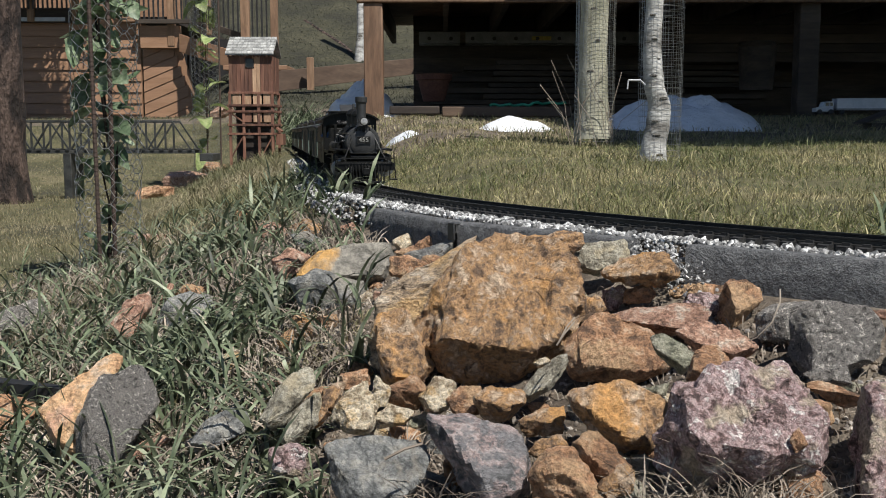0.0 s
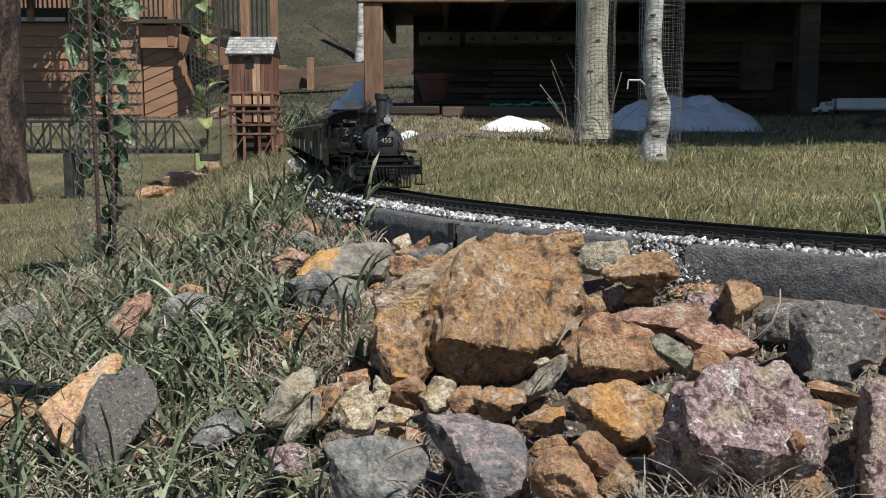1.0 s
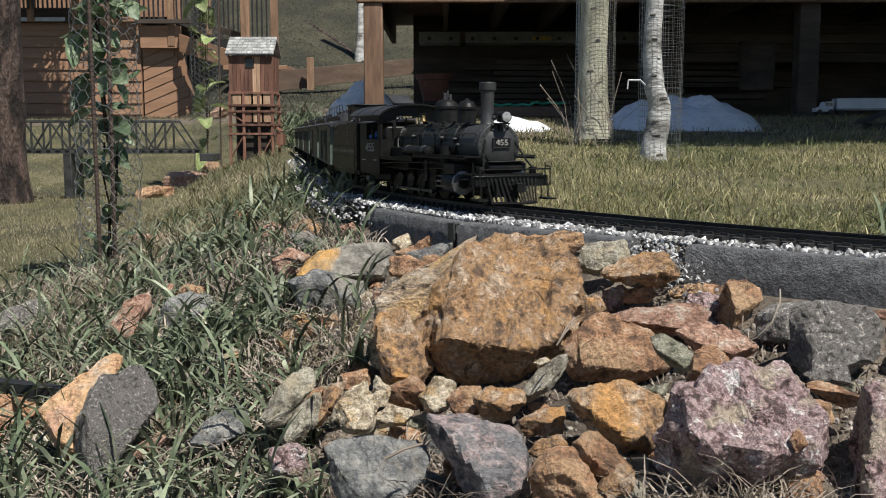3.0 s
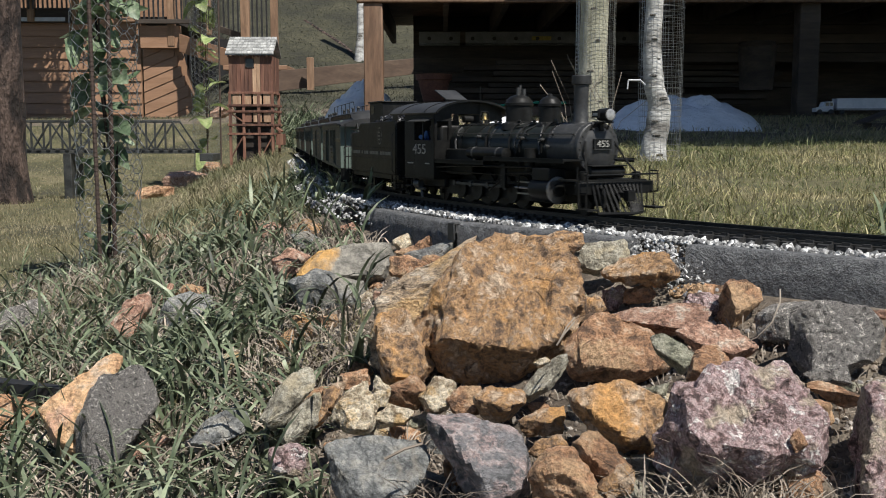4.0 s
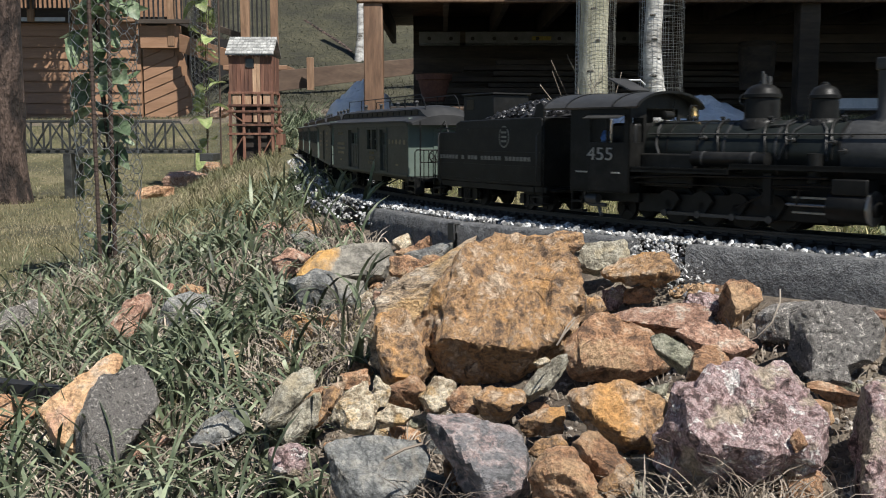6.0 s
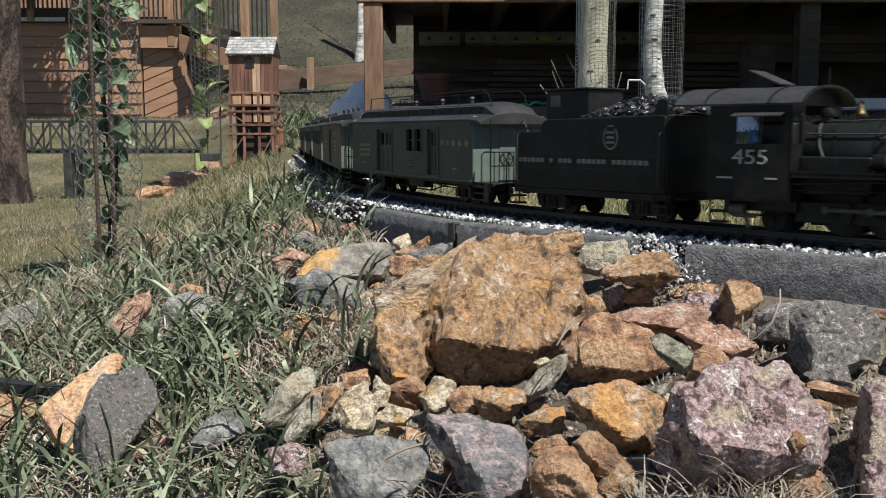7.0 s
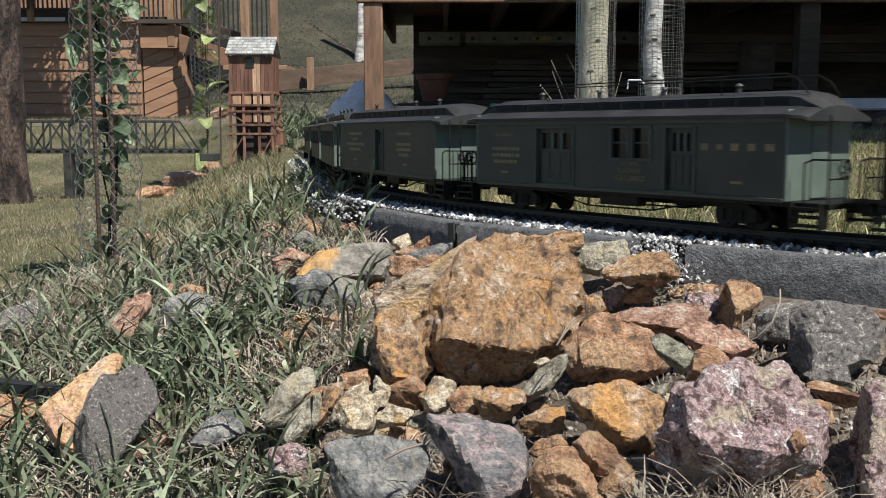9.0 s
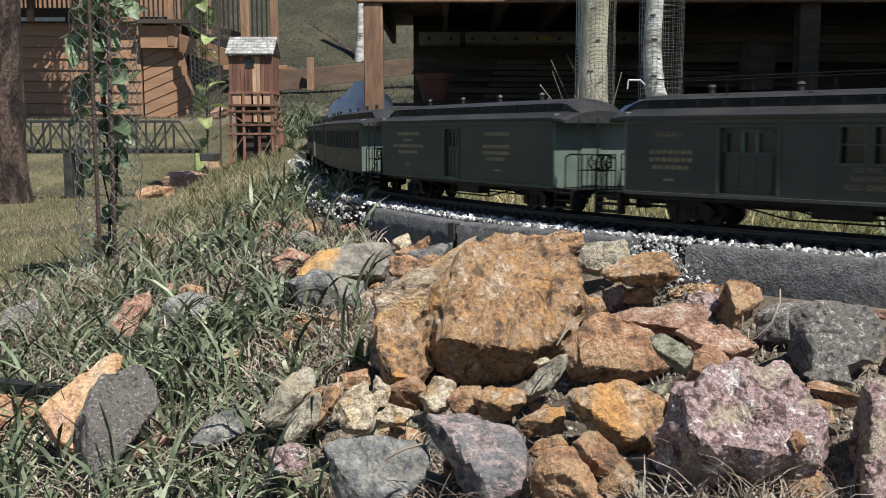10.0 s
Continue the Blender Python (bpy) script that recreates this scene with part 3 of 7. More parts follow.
def rock(x, y, z, tilt, turn, deep, sides, seed, mat, breaks=()):
    """A broken stone, outlined and turned to fit the camera's view. sides: bearing, distance and slope of the breaks
    round it; breaks: normals and distances of the large faces in front.
    """
    rng = np.random.default_rng(seed)
    size = float(np.mean([d for _, d, _ in sides]))
    planes = [((0, 1, 0), deep)]
    for a, d, sl in sides:
        c, s, k, j = math.cos(radians(a)), math.sin(radians(a)), math.cos(radians(sl)), math.sin(radians(sl))
        planes += [((c * k, -j, s * k), d * k), ((c * .9, .43, s * .9), d * .9)]
    planes += [((a, b, c), d) for a, b, c, d in breaks]
    if not breaks:
        for _ in range(3):
            n = Vector((rng.uniform(-.45, .45), -1, rng.uniform(-.35, .6))).normalized()
            planes.append((tuple(n), deep * rng.uniform(.6, .8)))
    planes.append(((0, -1, 0), deep))
    n = np.array([p[0] for p in planes])
    n /= np.linalg.norm(n, axis=1)[:, None]
    d = np.array([p[1] for p in planes])
    v, f = ICO[6 if size > .07 else 5 if size > .018 else 4]
    u = v * (1, deep / size * .8, 1)
    u /= np.linalg.norm(u, axis=1)[:, None]
    reach = lambda q: np.where(q @ n.T > 1e-3, d / np.maximum(q @ n.T, 1e-3), 1e9).min(1)
    w = u * np.minimum(reach(u), size * 3)[:, None]
    # knocked corners
    for _ in range(9):
        m = rng.normal(size=3)
        m /= np.linalg.norm(m)
        q = w @ m
        w -= m * np.clip(q - q.max() + size * rng.uniform(.02, .08), 0, None)[:, None]
    w = chip(w * 1.08, f, size, seed, ROUGH.get(mat, 1.0))
    me = quads("rock", w, f, mat, True)
    me.set_sharp_from_angle(angle=radians(30))
    ob = new("rock", me)
    ob.matrix_world = pose(x, y, z, tilt, 0, turn)
    return tagged(ob, rock_label(mat, size, x), "rock", "rocks on the bank")


def loose_rock(x, y, z, sx, sy, sz, tilt, seed, mat):
    """A stone broken at random, of a given half length, breadth and height."""
    rng = np.random.default_rng(seed)
    v, f = ICO[4]
    n = rng.normal(size=(11, 3))
    n /= np.linalg.norm(n, axis=1)[:, None]
    n = np.concatenate([n, np.eye(3), -np.eye(3)])
    d = np.concatenate([rng.uniform(.72, 1.0, 11), np.ones(6)])
    w = v * np.where(v @ n.T > 1e-3, d / np.maximum(v @ n.T, 1e-3), 1e9).min(1)[:, None] * (sx, sy, sz)
    w = chip(w, f, (sx * sz) ** .5, seed, ROUGH.get(mat, 1.0))
    me = quads("rock", w, f, mat, True)
    me.set_sharp_from_angle(angle=radians(30))
    ob = new("rock", me)
    ob.matrix_world = pose(x, y, z, rng.uniform(-8, 8), tilt * .55, rng.uniform(-14, 14))
    return tagged(ob, rock_label(mat, max(sx, sz), x), "rock", "rocks on the bank")


rock(0.062, 1.020, -0.070, -10, -3, 0.0753, [(155, 0.075, 29), (145, 0.0616, 33), (145, 0.0614, 23), (137, 0.0651, 15), (101, 0.0827, 28), (83, 0.0865, 18), (45, 0.0895, 29), (15, 0.0786, 17), (-16, 0.0768, 23), (-43, 0.0709, 25), (-99, 0.0766, 5), (-107, 0.075, 13), (-115, 0.0804, 15)], 1, OCHRE, [(0.12, -0.88, 0.46, 0.0247), (-0.05, -0.62, -0.78, 0.0565), (-0.5, -0.68, 0.54, 0.0654), (0.5, -0.86, 0.08, 0.0591), (0.1, -0.72, 0.68, 0.067)])
rock(-0.033, 1.070, -0.074, -10, 2, 0.0375, [(155, 0.0322, 25), (119, 0.0313, 24), (112, 0.0388, 14), (-32, 0.0244, 25), (-36, 0.0213, 13), (-108, 0.0749, 14), (-176, 0.0486, 27)], 2, CREAM2, [(-0.3, -0.86, 0.41, 0.012)])
rock(-0.043, 0.995, -0.112, -13, 2, 0.0271, [(108, 0.0421, 21), (24, 0.0218, 12), (-27, 0.0341, 14), (-90, 0.0381, 25), (-156, 0.0253, 22), (-180, 0.0235, 12)], 3, OCHRE, [(-0.21, -0.83, 0.52, 0.0194)])
rock(-0.131, 1.360, -0.073, -8, 6, 0.0364, [(131, 0.0382, 12), (112, 0.03, 17), (94, 0.0283, 13), (8, 0.0618, 16), (-21, 0.0542, 27), (-77, 0.0277, 5), (-83, 0.0261, 25), (-112, 0.0455, 22), (-180, 0.0666, 9)], 4, PIEBALD, [(0.1, -0.8, 0.6, 0.0162)])
rock(-0.152, 1.320, -0.105, -9, 7, 0.0327, [(114, 0.0354, 20), (76, 0.0258, 23), (27, 0.0457, 29), (-60, 0.0335, 24), (-99, 0.0287, 10), (-154, 0.0397, 9)], 5, GREYSTONE)
rock(-0.228, 1.470, -0.087, -8, 9, 0.0190, [(122, 0.0215, 12), (65, 0.0242, 30), (-26, 0.0196, 12), (-37, 0.0191, 23), (-117, 0.0265, 12), (-162, 0.0216, 25)], 6, REDROCK)
rock(-0.253, 1.850, -0.069, -5, 8, 0.0216, [(117, 0.019, 28), (64, 0.0155, 21), (-18, 0.0307, 15), (-93, 0.0128, 15), (-155, 0.0277, 12)], 7, OCHRE)
rock(-0.228, 1.680, -0.075, -6, 8, 0.0211, [(99, 0.0181, 21), (58, 0.0146, 24), (-22, 0.0275, 29), (-97, 0.0145, 17), (-151, 0.0199, 11)], 8, GREYSTONE)
rock(-0.051, 1.520, -0.059, -6, 2, 0.0178, [(116, 0.0146, 22), (81, 0.0129, 25), (14, 0.0229, 21), (-81, 0.0117, 8), (-138, 0.0193, 14)], 9, CREAM)
rock(-0.009, 1.460, -0.053, -6, 0, 0.0127, [(119, 0.0148, 26), (90, 0.011, 32), (-30, 0.03, 10), (-73, 0.0095, 9), (-83, 0.0118, 8), (-180, 0.0315, 23)], 10, RUST)
rock(-0.018, 1.400, -0.062, -7, 1, 0.0167, [(107, 0.012, 26), (94, 0.015, 22), (-19, 0.0253, 24), (-83, 0.0132, 15), (-146, 0.0297, 25)], 11, GREYSTONE)
rock(-0.048, 1.270, -0.061, -8, 2, 0.0155, [(96, 0.0136, 11), (69, 0.0136, 11), (-58, 0.014, 11), (-99, 0.0147, 24), (-180, 0.0199, 13)], 12, RUST)
rock(0.137, 1.120, -0.015, -6, -7, 0.0169, [(112, 0.0152, 8), (87, 0.0138, 19), (27, 0.021, 17), (-49, 0.0154, 15), (-85, 0.0146, 28), (-165, 0.0186, 19)], 13, OCHRE)
rock(0.180, 1.140, -0.033, -7, -9, 0.0211, [(127, 0.0194, 8), (98, 0.0159, 11), (13, 0.0328, 24), (-58, 0.0172, 22), (-101, 0.0201, 20), (-169, 0.0339, 15)], 14, OLIVE2)
rock(0.212, 1.050, -0.035, -8, -11, 0.0205, [(123, 0.0213, 17), (107, 0.0169, 24), (84, 0.0207, 13), (25, 0.0312, 19), (-51, 0.026, 21), (-94, 0.016, 16), (-124, 0.0276, 19)], 15, OCHRE, [(-0.1, -0.7, 0.7, 0.0075), (0.1, -0.7, -0.7, 0.0138)])
rock(0.186, 1.070, -0.069, -9, -10, 0.0126, [(107, 0.0108, 12), (50, 0.0157, 33), (-28, 0.01, 28), (-84, 0.0125, 7), (-180, 0.0117, 32)], 16, PINK)
rock(0.212, 1.060, -0.064, -9, -11, 0.0123, [(173, 0.0152, 29), (108, 0.0093, 30), (40, 0.0139, 22), (-30, 0.0139, 24), (-90, 0.009, 28)], 17, RUST)
rock(0.277, 1.070, -0.061, -9, -15, 0.0091, [(97, 0.0083, 29), (87, 0.009, 33), (-16, 0.0263, 34), (-90, 0.0078, 15), (-161, 0.0282, 10)], 18, RUST)
rock(0.155, 1.030, -0.077, -10, -9, 0.0135, [(179, 0.0122, 32), (109, 0.0149, 29), (26, 0.0156, 22), (-30, 0.0114, 11), (-126, 0.0171, 11)], 19, OCHRE)
rock(0.164, 0.937, -0.098, -12, -10, 0.0354, [(145, 0.0378, 24), (102, 0.0376, 9), (53, 0.0344, 17), (29, 0.0385, 11), (-54, 0.0401, 29), (-78, 0.0311, 19), (-90, 0.0326, 20), (-149, 0.043, 20), (-174, 0.0418, 25)], 20, RUST, [(0.05, -0.86, 0.51, 0.011), (0.0, -0.6, -0.8, 0.0221), (-0.76, -0.61, 0.2, 0.0314)])
rock(0.220, 0.980, -0.073, -10, -13, 0.0187, [(109, 0.0157, 34), (100, 0.0142, 10), (34, 0.0399, 30), (-24, 0.0376, 15), (-73, 0.0192, 8), (-98, 0.016, 16), (-99, 0.0163, 24)], 21, REDROCK, [(0.0, -0.6, 0.8, 0.005)])
rock(0.255, 0.910, -0.082, -12, -16, 0.0196, [(118, 0.0233, 11), (66, 0.0154, 30), (55, 0.0182, 15), (-54, 0.0262, 25), (-106, 0.015, 24), (-131, 0.0206, 29)], 22, REDROCK, [(0.0, -0.71, 0.71, 0.0068)])
rock(0.296, 0.990, -0.061, -9, -17, 0.0231, [(158, 0.0167, 10), (91, 0.0216, 18), (13, 0.0276, 30), (-36, 0.0155, 20), (-69, 0.0205, 6), (-130, 0.0295, 23)], 23, RUST, [(-0.86, -0.5, -0.1, 0.0126), (0.5, -0.7, 0.5, 0.0145)])
rock(0.198, 0.840, -0.078, -12, -13, 0.0152, [(116, 0.0193, 33), (53, 0.0097, 26), (25, 0.015, 15), (-51, 0.0186, 18), (-127, 0.0104, 9), (-155, 0.0129, 9)], 24, OLIVE, [(0.2, -0.76, 0.61, 0.0059), (-0.5, -0.5, -0.7, 0.0096)])
rock(0.212, 0.775, -0.078, -13, -15, 0.0161, [(159, 0.0143, 14), (103, 0.0215, 8), (28, 0.0165, 15), (22, 0.0165, 17), (-43, 0.0173, 29), (-90, 0.0188, 13), (-160, 0.0197, 9)], 25, RUST, [(0.1, -0.86, 0.5, 0.0069), (0.0, -0.76, -0.65, 0.0081)])
rock(0.341, 0.853, -0.069, -11, -22, 0.0309, [(175, 0.0349, 29), (123, 0.0341, 33), (84, 0.031, 20), (36, 0.0384, 29), (-16, 0.0356, 26), (-57, 0.0307, 20), (-96, 0.0348, 9), (-149, 0.0362, 12)], 26, GRANITE, [(0.2, -0.87, 0.46, 0.0149), (-0.78, -0.62, 0.1, 0.0266)])
rock(0.324, 0.920, -0.067, -10, -19, 0.0192, [(129, 0.0207, 34), (96, 0.0172, 14), (24, 0.0299, 9), (-37, 0.0209, 15), (-83, 0.0184, 15), (-98, 0.0205, 27), (-177, 0.0273, 32)], 27, GRANITE)
rock(0.219, 0.726, -0.108, -16, -17, 0.0482, [(162, 0.051, 33), (158, 0.0495, 32), (114, 0.0414, 28), (101, 0.0457, 26), (28, 0.0587, 26), (19, 0.0582, 12), (-9, 0.0581, 28), (-67, 0.0402, 13), (-86, 0.0436, 24), (-117, 0.0612, 5)], 28, PINK, [(0.15, -0.8, 0.58, 0.0224), (-0.55, -0.55, -0.62, 0.0396), (0.0, -0.7, -0.72, 0.0348)])
rock(0.149, 0.811, -0.124, -16, -10, 0.0303, [(111, 0.0284, 28), (97, 0.0253, 29), (70, 0.0261, 23), (41, 0.0318, 10), (-32, 0.0333, 17), (-74, 0.0306, 23), (-122, 0.0252, 20), (-135, 0.0261, 22), (-146, 0.0308, 11)], 29, OCHRE, [(0.1, -0.91, 0.4, 0.0145), (-0.5, -0.6, -0.62, 0.0218), (0.62, -0.78, 0.0, 0.0266)])
rock(0.319, 0.700, -0.120, -17, -25, 0.0350, [(176, 0.0284, 25), (114, 0.0443, 12), (75, 0.0463, 28), (5, 0.0287, 14), (-82, 0.0409, 23), (-163, 0.0376, 20)], 30, PINK, [(-0.95, -0.3, 0.05, 0.0148), (0.35, -0.93, 0.1, 0.0215)])
rock(0.307, 0.760, -0.093, -14, -22, 0.0097, [(109, 0.0148, 31), (71, 0.0064, 11), (-21, 0.0226, 25), (-76, 0.0121, 26), (-119, 0.0074, 25)], 31, RUST, [(0.0, -0.6, 0.8, 0.0046), (0.0, -0.71, -0.71, 0.0038)])
rock(0.322, 0.810, -0.091, -13, -22, 0.0100, [(110, 0.008, 31), (21, 0.014, 26), (-85, 0.0082, 30), (-124, 0.0121, 16)], 32, GRANITE)
rock(0.096, 0.915, -0.119, -14, -6, 0.0158, [(143, 0.01, 13), (120, 0.0111, 24), (24, 0.0268, 10), (-35, 0.0095, 17), (-60, 0.0122, 23), (-149, 0.0253, 28)], 33, OLIVE2, [(-0.3, -0.81, 0.51, 0.0063)])
rock(-0.003, 0.930, -0.139, -15, 0, 0.0140, [(141, 0.0132, 18), (63, 0.0159, 26), (2, 0.0154, 15), (-53, 0.0142, 15), (-108, 0.0158, 6), (-151, 0.017, 14)], 34, CREAM, [(0.2, -0.87, 0.46, 0.0072)])
rock(-0.035, 0.950, -0.144, -15, 2, 0.0142, [(108, 0.0138, 19), (42, 0.0172, 22), (-23, 0.0161, 16), (-100, 0.014, 9), (-177, 0.0177, 17)], 35, RUST, [(0.0, -0.71, -0.71, 0.0079)])
rock(0.022, 0.920, -0.143, -15, -1, 0.0130, [(129, 0.0141, 12), (93, 0.0142, 19), (-2, 0.014, 26), (-83, 0.0144, 20), (-146, 0.0152, 15)], 36, RUST)
rock(0.052, 0.894, -0.138, -15, -3, 0.0167, [(122, 0.0176, 27), (84, 0.0156, 24), (24, 0.0229, 23), (-55, 0.0149, 25), (-101, 0.0196, 19), (-162, 0.0195, 14)], 37, OCHRE, [(0.1, -0.7, 0.7, 0.0094), (-0.2, -0.72, -0.67, 0.0106)])
rock(0.089, 0.849, -0.142, -16, -6, 0.0137, [(124, 0.0123, 27), (93, 0.0137, 34), (-5, 0.0166, 14), (-81, 0.0121, 16), (-153, 0.0194, 23)], 38, OCHRE, [(0.0, -0.71, 0.71, 0.0067), (0.0, -0.71, -0.71, 0.0057)])
rock(0.087, 0.800, -0.149, -18, -6, 0.0105, [(142, 0.0104, 15), (104, 0.0072, 9), (40, 0.0136, 18), (-65, 0.007, 9), (-110, 0.0108, 13)], 39, OCHRE)
rock(0.097, 0.745, -0.166, -20, -7, 0.0232, [(153, 0.029, 16), (90, 0.0298, 28), (37, 0.0235, 34), (0, 0.0341, 27), (-90, 0.0228, 26), (-178, 0.0288, 30)], 40, RUST, [(-0.41, -0.82, -0.41, 0.0107), (0.31, -0.72, 0.62, 0.0194)])
rock(0.125, 0.760, -0.144, -18, -9, 0.0159, [(140, 0.0225, 24), (55, 0.0148, 25), (39, 0.0129, 9), (17, 0.0184, 16), (-97, 0.0159, 16), (-147, 0.0155, 15)], 41, RUST, [(0.3, -0.75, 0.6, 0.0069), (-0.61, -0.61, -0.51, 0.012)])
rock(0.134, 0.735, -0.156, -20, -10, 0.0095, [(135, 0.0086, 17), (66, 0.0145, 20), (-7, 0.0108, 12), (-74, 0.0102, 9), (-142, 0.0144, 14)], 42, OCHRE)
rock(-0.079, 0.892, -0.143, -16, 5, 0.0158, [(156, 0.0182, 20), (130, 0.0165, 12), (19, 0.0185, 13), (-11, 0.0165, 20), (-96, 0.0205, 14), (-139, 0.0213, 28)], 43, CREAM, [(0.21, -0.88, 0.42, 0.0078), (-0.64, -0.74, -0.21, 0.0158)])
rock(-0.059, 0.910, -0.133, -15, 4, 0.0085, [(170, 0.0072, 30), (45, 0.0098, 33), (-10, 0.0092, 32), (-81, 0.0115, 7)], 44, CREAM)
rock(-0.047, 0.900, -0.152, -16, 3, 0.0101, [(130, 0.0105, 25), (70, 0.0106, 15), (-38, 0.0132, 13), (-84, 0.0086, 19), (-141, 0.0162, 29)], 45, CREAM)
rock(-0.147, 0.945, -0.142, -15, 9, 0.0217, [(147, 0.0146, 14), (138, 0.0136, 31), (67, 0.037, 31), (-7, 0.0236, 25), (-38, 0.0138, 30), (-68, 0.024, 11), (-129, 0.0365, 7)], 46, OLIVE2, [(0.31, -0.77, 0.56, 0.008), (0.51, -0.61, -0.61, 0.0166)])
rock(-0.135, 0.930, -0.166, -16, 8, 0.0171, [(150, 0.0103, 8), (126, 0.014, 18), (-9, 0.0142, 31), (-44, 0.0111, 24), (-157, 0.0247, 15)], 47, OLIVE2)
rock(-0.113, 0.951, -0.154, -15, 7, 0.0135, [(160, 0.0076, 9), (109, 0.0141, 26), (-20, 0.0095, 13), (-34, 0.0068, 17), (-76, 0.0184, 16)], 48, OCHRE)
rock(-0.056, 0.800, -0.169, -19, 4, 0.0257, [(137, 0.0429, 33), (86, 0.0279, 29), (35, 0.0435, 21), (-27, 0.0361, 9), (-43, 0.032, 7), (-90, 0.0342, 15), (-164, 0.0341, 33)], 49, GREYSTONE, [(0.0, -0.82, 0.57, 0.0112)])
rock(0.032, 0.789, -0.156, -19, -2, 0.0299, [(93, 0.0359, 32), (69, 0.0294, 13), (3, 0.0355, 12), (-50, 0.0433, 23), (-90, 0.0418, 17), (-143, 0.026, 12), (-167, 0.0368, 18)], 50, BANDED, [(0.25, -0.8, 0.55, 0.0183), (-0.76, -0.51, -0.41, 0.0216)])
rock(0.262, 0.705, -0.130, -18, -20, 0.0102, [(143, 0.0112, 30), (88, 0.0086, 20), (9, 0.0145, 26), (-63, 0.0087, 6), (-122, 0.0113, 26)], 51, PINK)
rock(0.252, 0.685, -0.107, -17, -20, 0.0052, [(143, 0.0057, 21), (31, 0.0047, 25), (-48, 0.0059, 25), (-153, 0.0049, 5)], 52, RUST)
rock(0.262, 0.700, -0.149, -19, -20, 0.0101, [(176, 0.0152, 9), (110, 0.0113, 10), (10, 0.0134, 21), (-90, 0.0109, 24)], 53, RUST)
rock(-0.140, 0.875, -0.184, -18, 9, 0.0113, [(97, 0.0124, 20), (49, 0.0171, 20), (-22, 0.0153, 16), (-101, 0.0132, 15), (-173, 0.0166, 32)], 54, PINK)
rock(-0.374, 1.000, -0.171, -15, 21, 0.0244, [(130, 0.0265, 21), (120, 0.027, 12), (68, 0.0601, 17), (-25, 0.0196, 10), (-132, 0.0476, 27), (-160, 0.034, 9)], 55, PEACH, [(-0.35, -0.75, 0.55, 0.0166)])
rock(-0.330, 0.975, -0.175, -15, 19, 0.0370, [(154, 0.0323, 13), (132, 0.0358, 12), (111, 0.0497, 23), (12, 0.0495, 32), (-32, 0.0266, 9), (-104, 0.0723, 15), (-179, 0.0374, 22)], 56, GRANITE, [(0.36, -0.78, 0.52, 0.0194)])
rock(-0.431, 1.360, -0.145, -10, 18, 0.0206, [(147, 0.0182, 26), (114, 0.0231, 13), (6, 0.0267, 24), (-25, 0.0169, 23), (-90, 0.0306, 17), (-146, 0.03, 18)], 57, REDROCK)
rock(-0.363, 1.375, -0.141, -10, 15, 0.0307, [(147, 0.027, 9), (113, 0.0251, 11), (75, 0.0342, 23), (-8, 0.0373, 28), (-63, 0.0213, 20), (-150, 0.0432, 18)], 58, GREYSTONE, [(0.2, -0.72, 0.67, 0.0142), (-0.78, -0.62, 0.0, 0.0233)])
rock(-0.429, 1.530, -0.137, -9, 16, 0.0104, [(148, 0.0053, 34), (54, 0.0146, 30), (-13, 0.0069, 22), (-77, 0.0092, 18)], 59, REDROCK)
rock(-0.384, 1.500, -0.130, -9, 14, 0.0112, [(131, 0.0128, 8), (79, 0.0093, 31), (-45, 0.0142, 25), (-97, 0.0086, 30)], 60, RUST)
rock(-0.731, 1.670, -0.211, -10, 24, 0.0373, [(129, 0.0247, 28), (110, 0.0238, 9), (9, 0.0513, 27), (-40, 0.0316, 5), (-78, 0.0249, 28), (-130, 0.0544, 27)], 61, GRANITE)
rock(-0.645, 1.620, -0.210, -10, 22, 0.0115, [(129, 0.0105, 23), (72, 0.0093, 13), (-35, 0.0116, 19), (-110, 0.0088, 10)], 62, OCHRE)
rock(-0.504, 1.120, -0.227, -15, 24, 0.0239, [(140, 0.0288, 27), (72, 0.031, 26), (0, 0.0323, 28), (-83, 0.0274, 26), (-143, 0.0352, 6)], 63, RUST)
rock(-0.223, 0.970, -0.186, -17, 13, 0.0187, [(139, 0.0163, 22), (110, 0.0148, 31), (16, 0.0282, 16), (-63, 0.0131, 5), (-127, 0.0292, 29)], 64, GREYSTONE)
rock(-0.296, 0.970, -0.204, -17, 17, 0.0119, [(119, 0.007, 32), (61, 0.0162, 13), (-53, 0.0083, 13), (-103, 0.0118, 13)], 65, REDROCK)
rock(-0.178, 1.240, -0.134, -11, 8, 0.0118, [(118, 0.0162, 32), (32, 0.0099, 29), (-13, 0.0122, 20), (-103, 0.0144, 13), (-169, 0.0095, 18)], 66, OCHRE)
rock(-0.192, 1.200, -0.143, -12, 9, 0.0105, [(125, 0.008, 29), (4, 0.0097, 21), (-61, 0.0094, 28), (-149, 0.0115, 13)], 67, OCHRE)
rock(-0.165, 1.750, -0.061, -6, 5, 0.0141, [(107, 0.0111, 12), (47, 0.014, 20), (-69, 0.0106, 27), (-149, 0.015, 26)], 68, REDROCK)
rock(-0.147, 1.250, -0.135, -11, 7, 0.0120, [(96, 0.0123, 11), (12, 0.0137, 22), (-79, 0.0123, 26), (-169, 0.0133, 34)], 69, RUST)
rock(0.183, 0.830, -0.108, -14, -12, 0.0080, [(105, 0.0035, 24), (-12, 0.008, 32), (-102, 0.0039, 6)], 70, OLIVE)
rock(0.118, 0.870, -0.127, -15, -8, 0.0070, [(104, 0.0043, 10), (-16, 0.0048, 8), (-130, 0.0045, 6)], 71, CREAM)
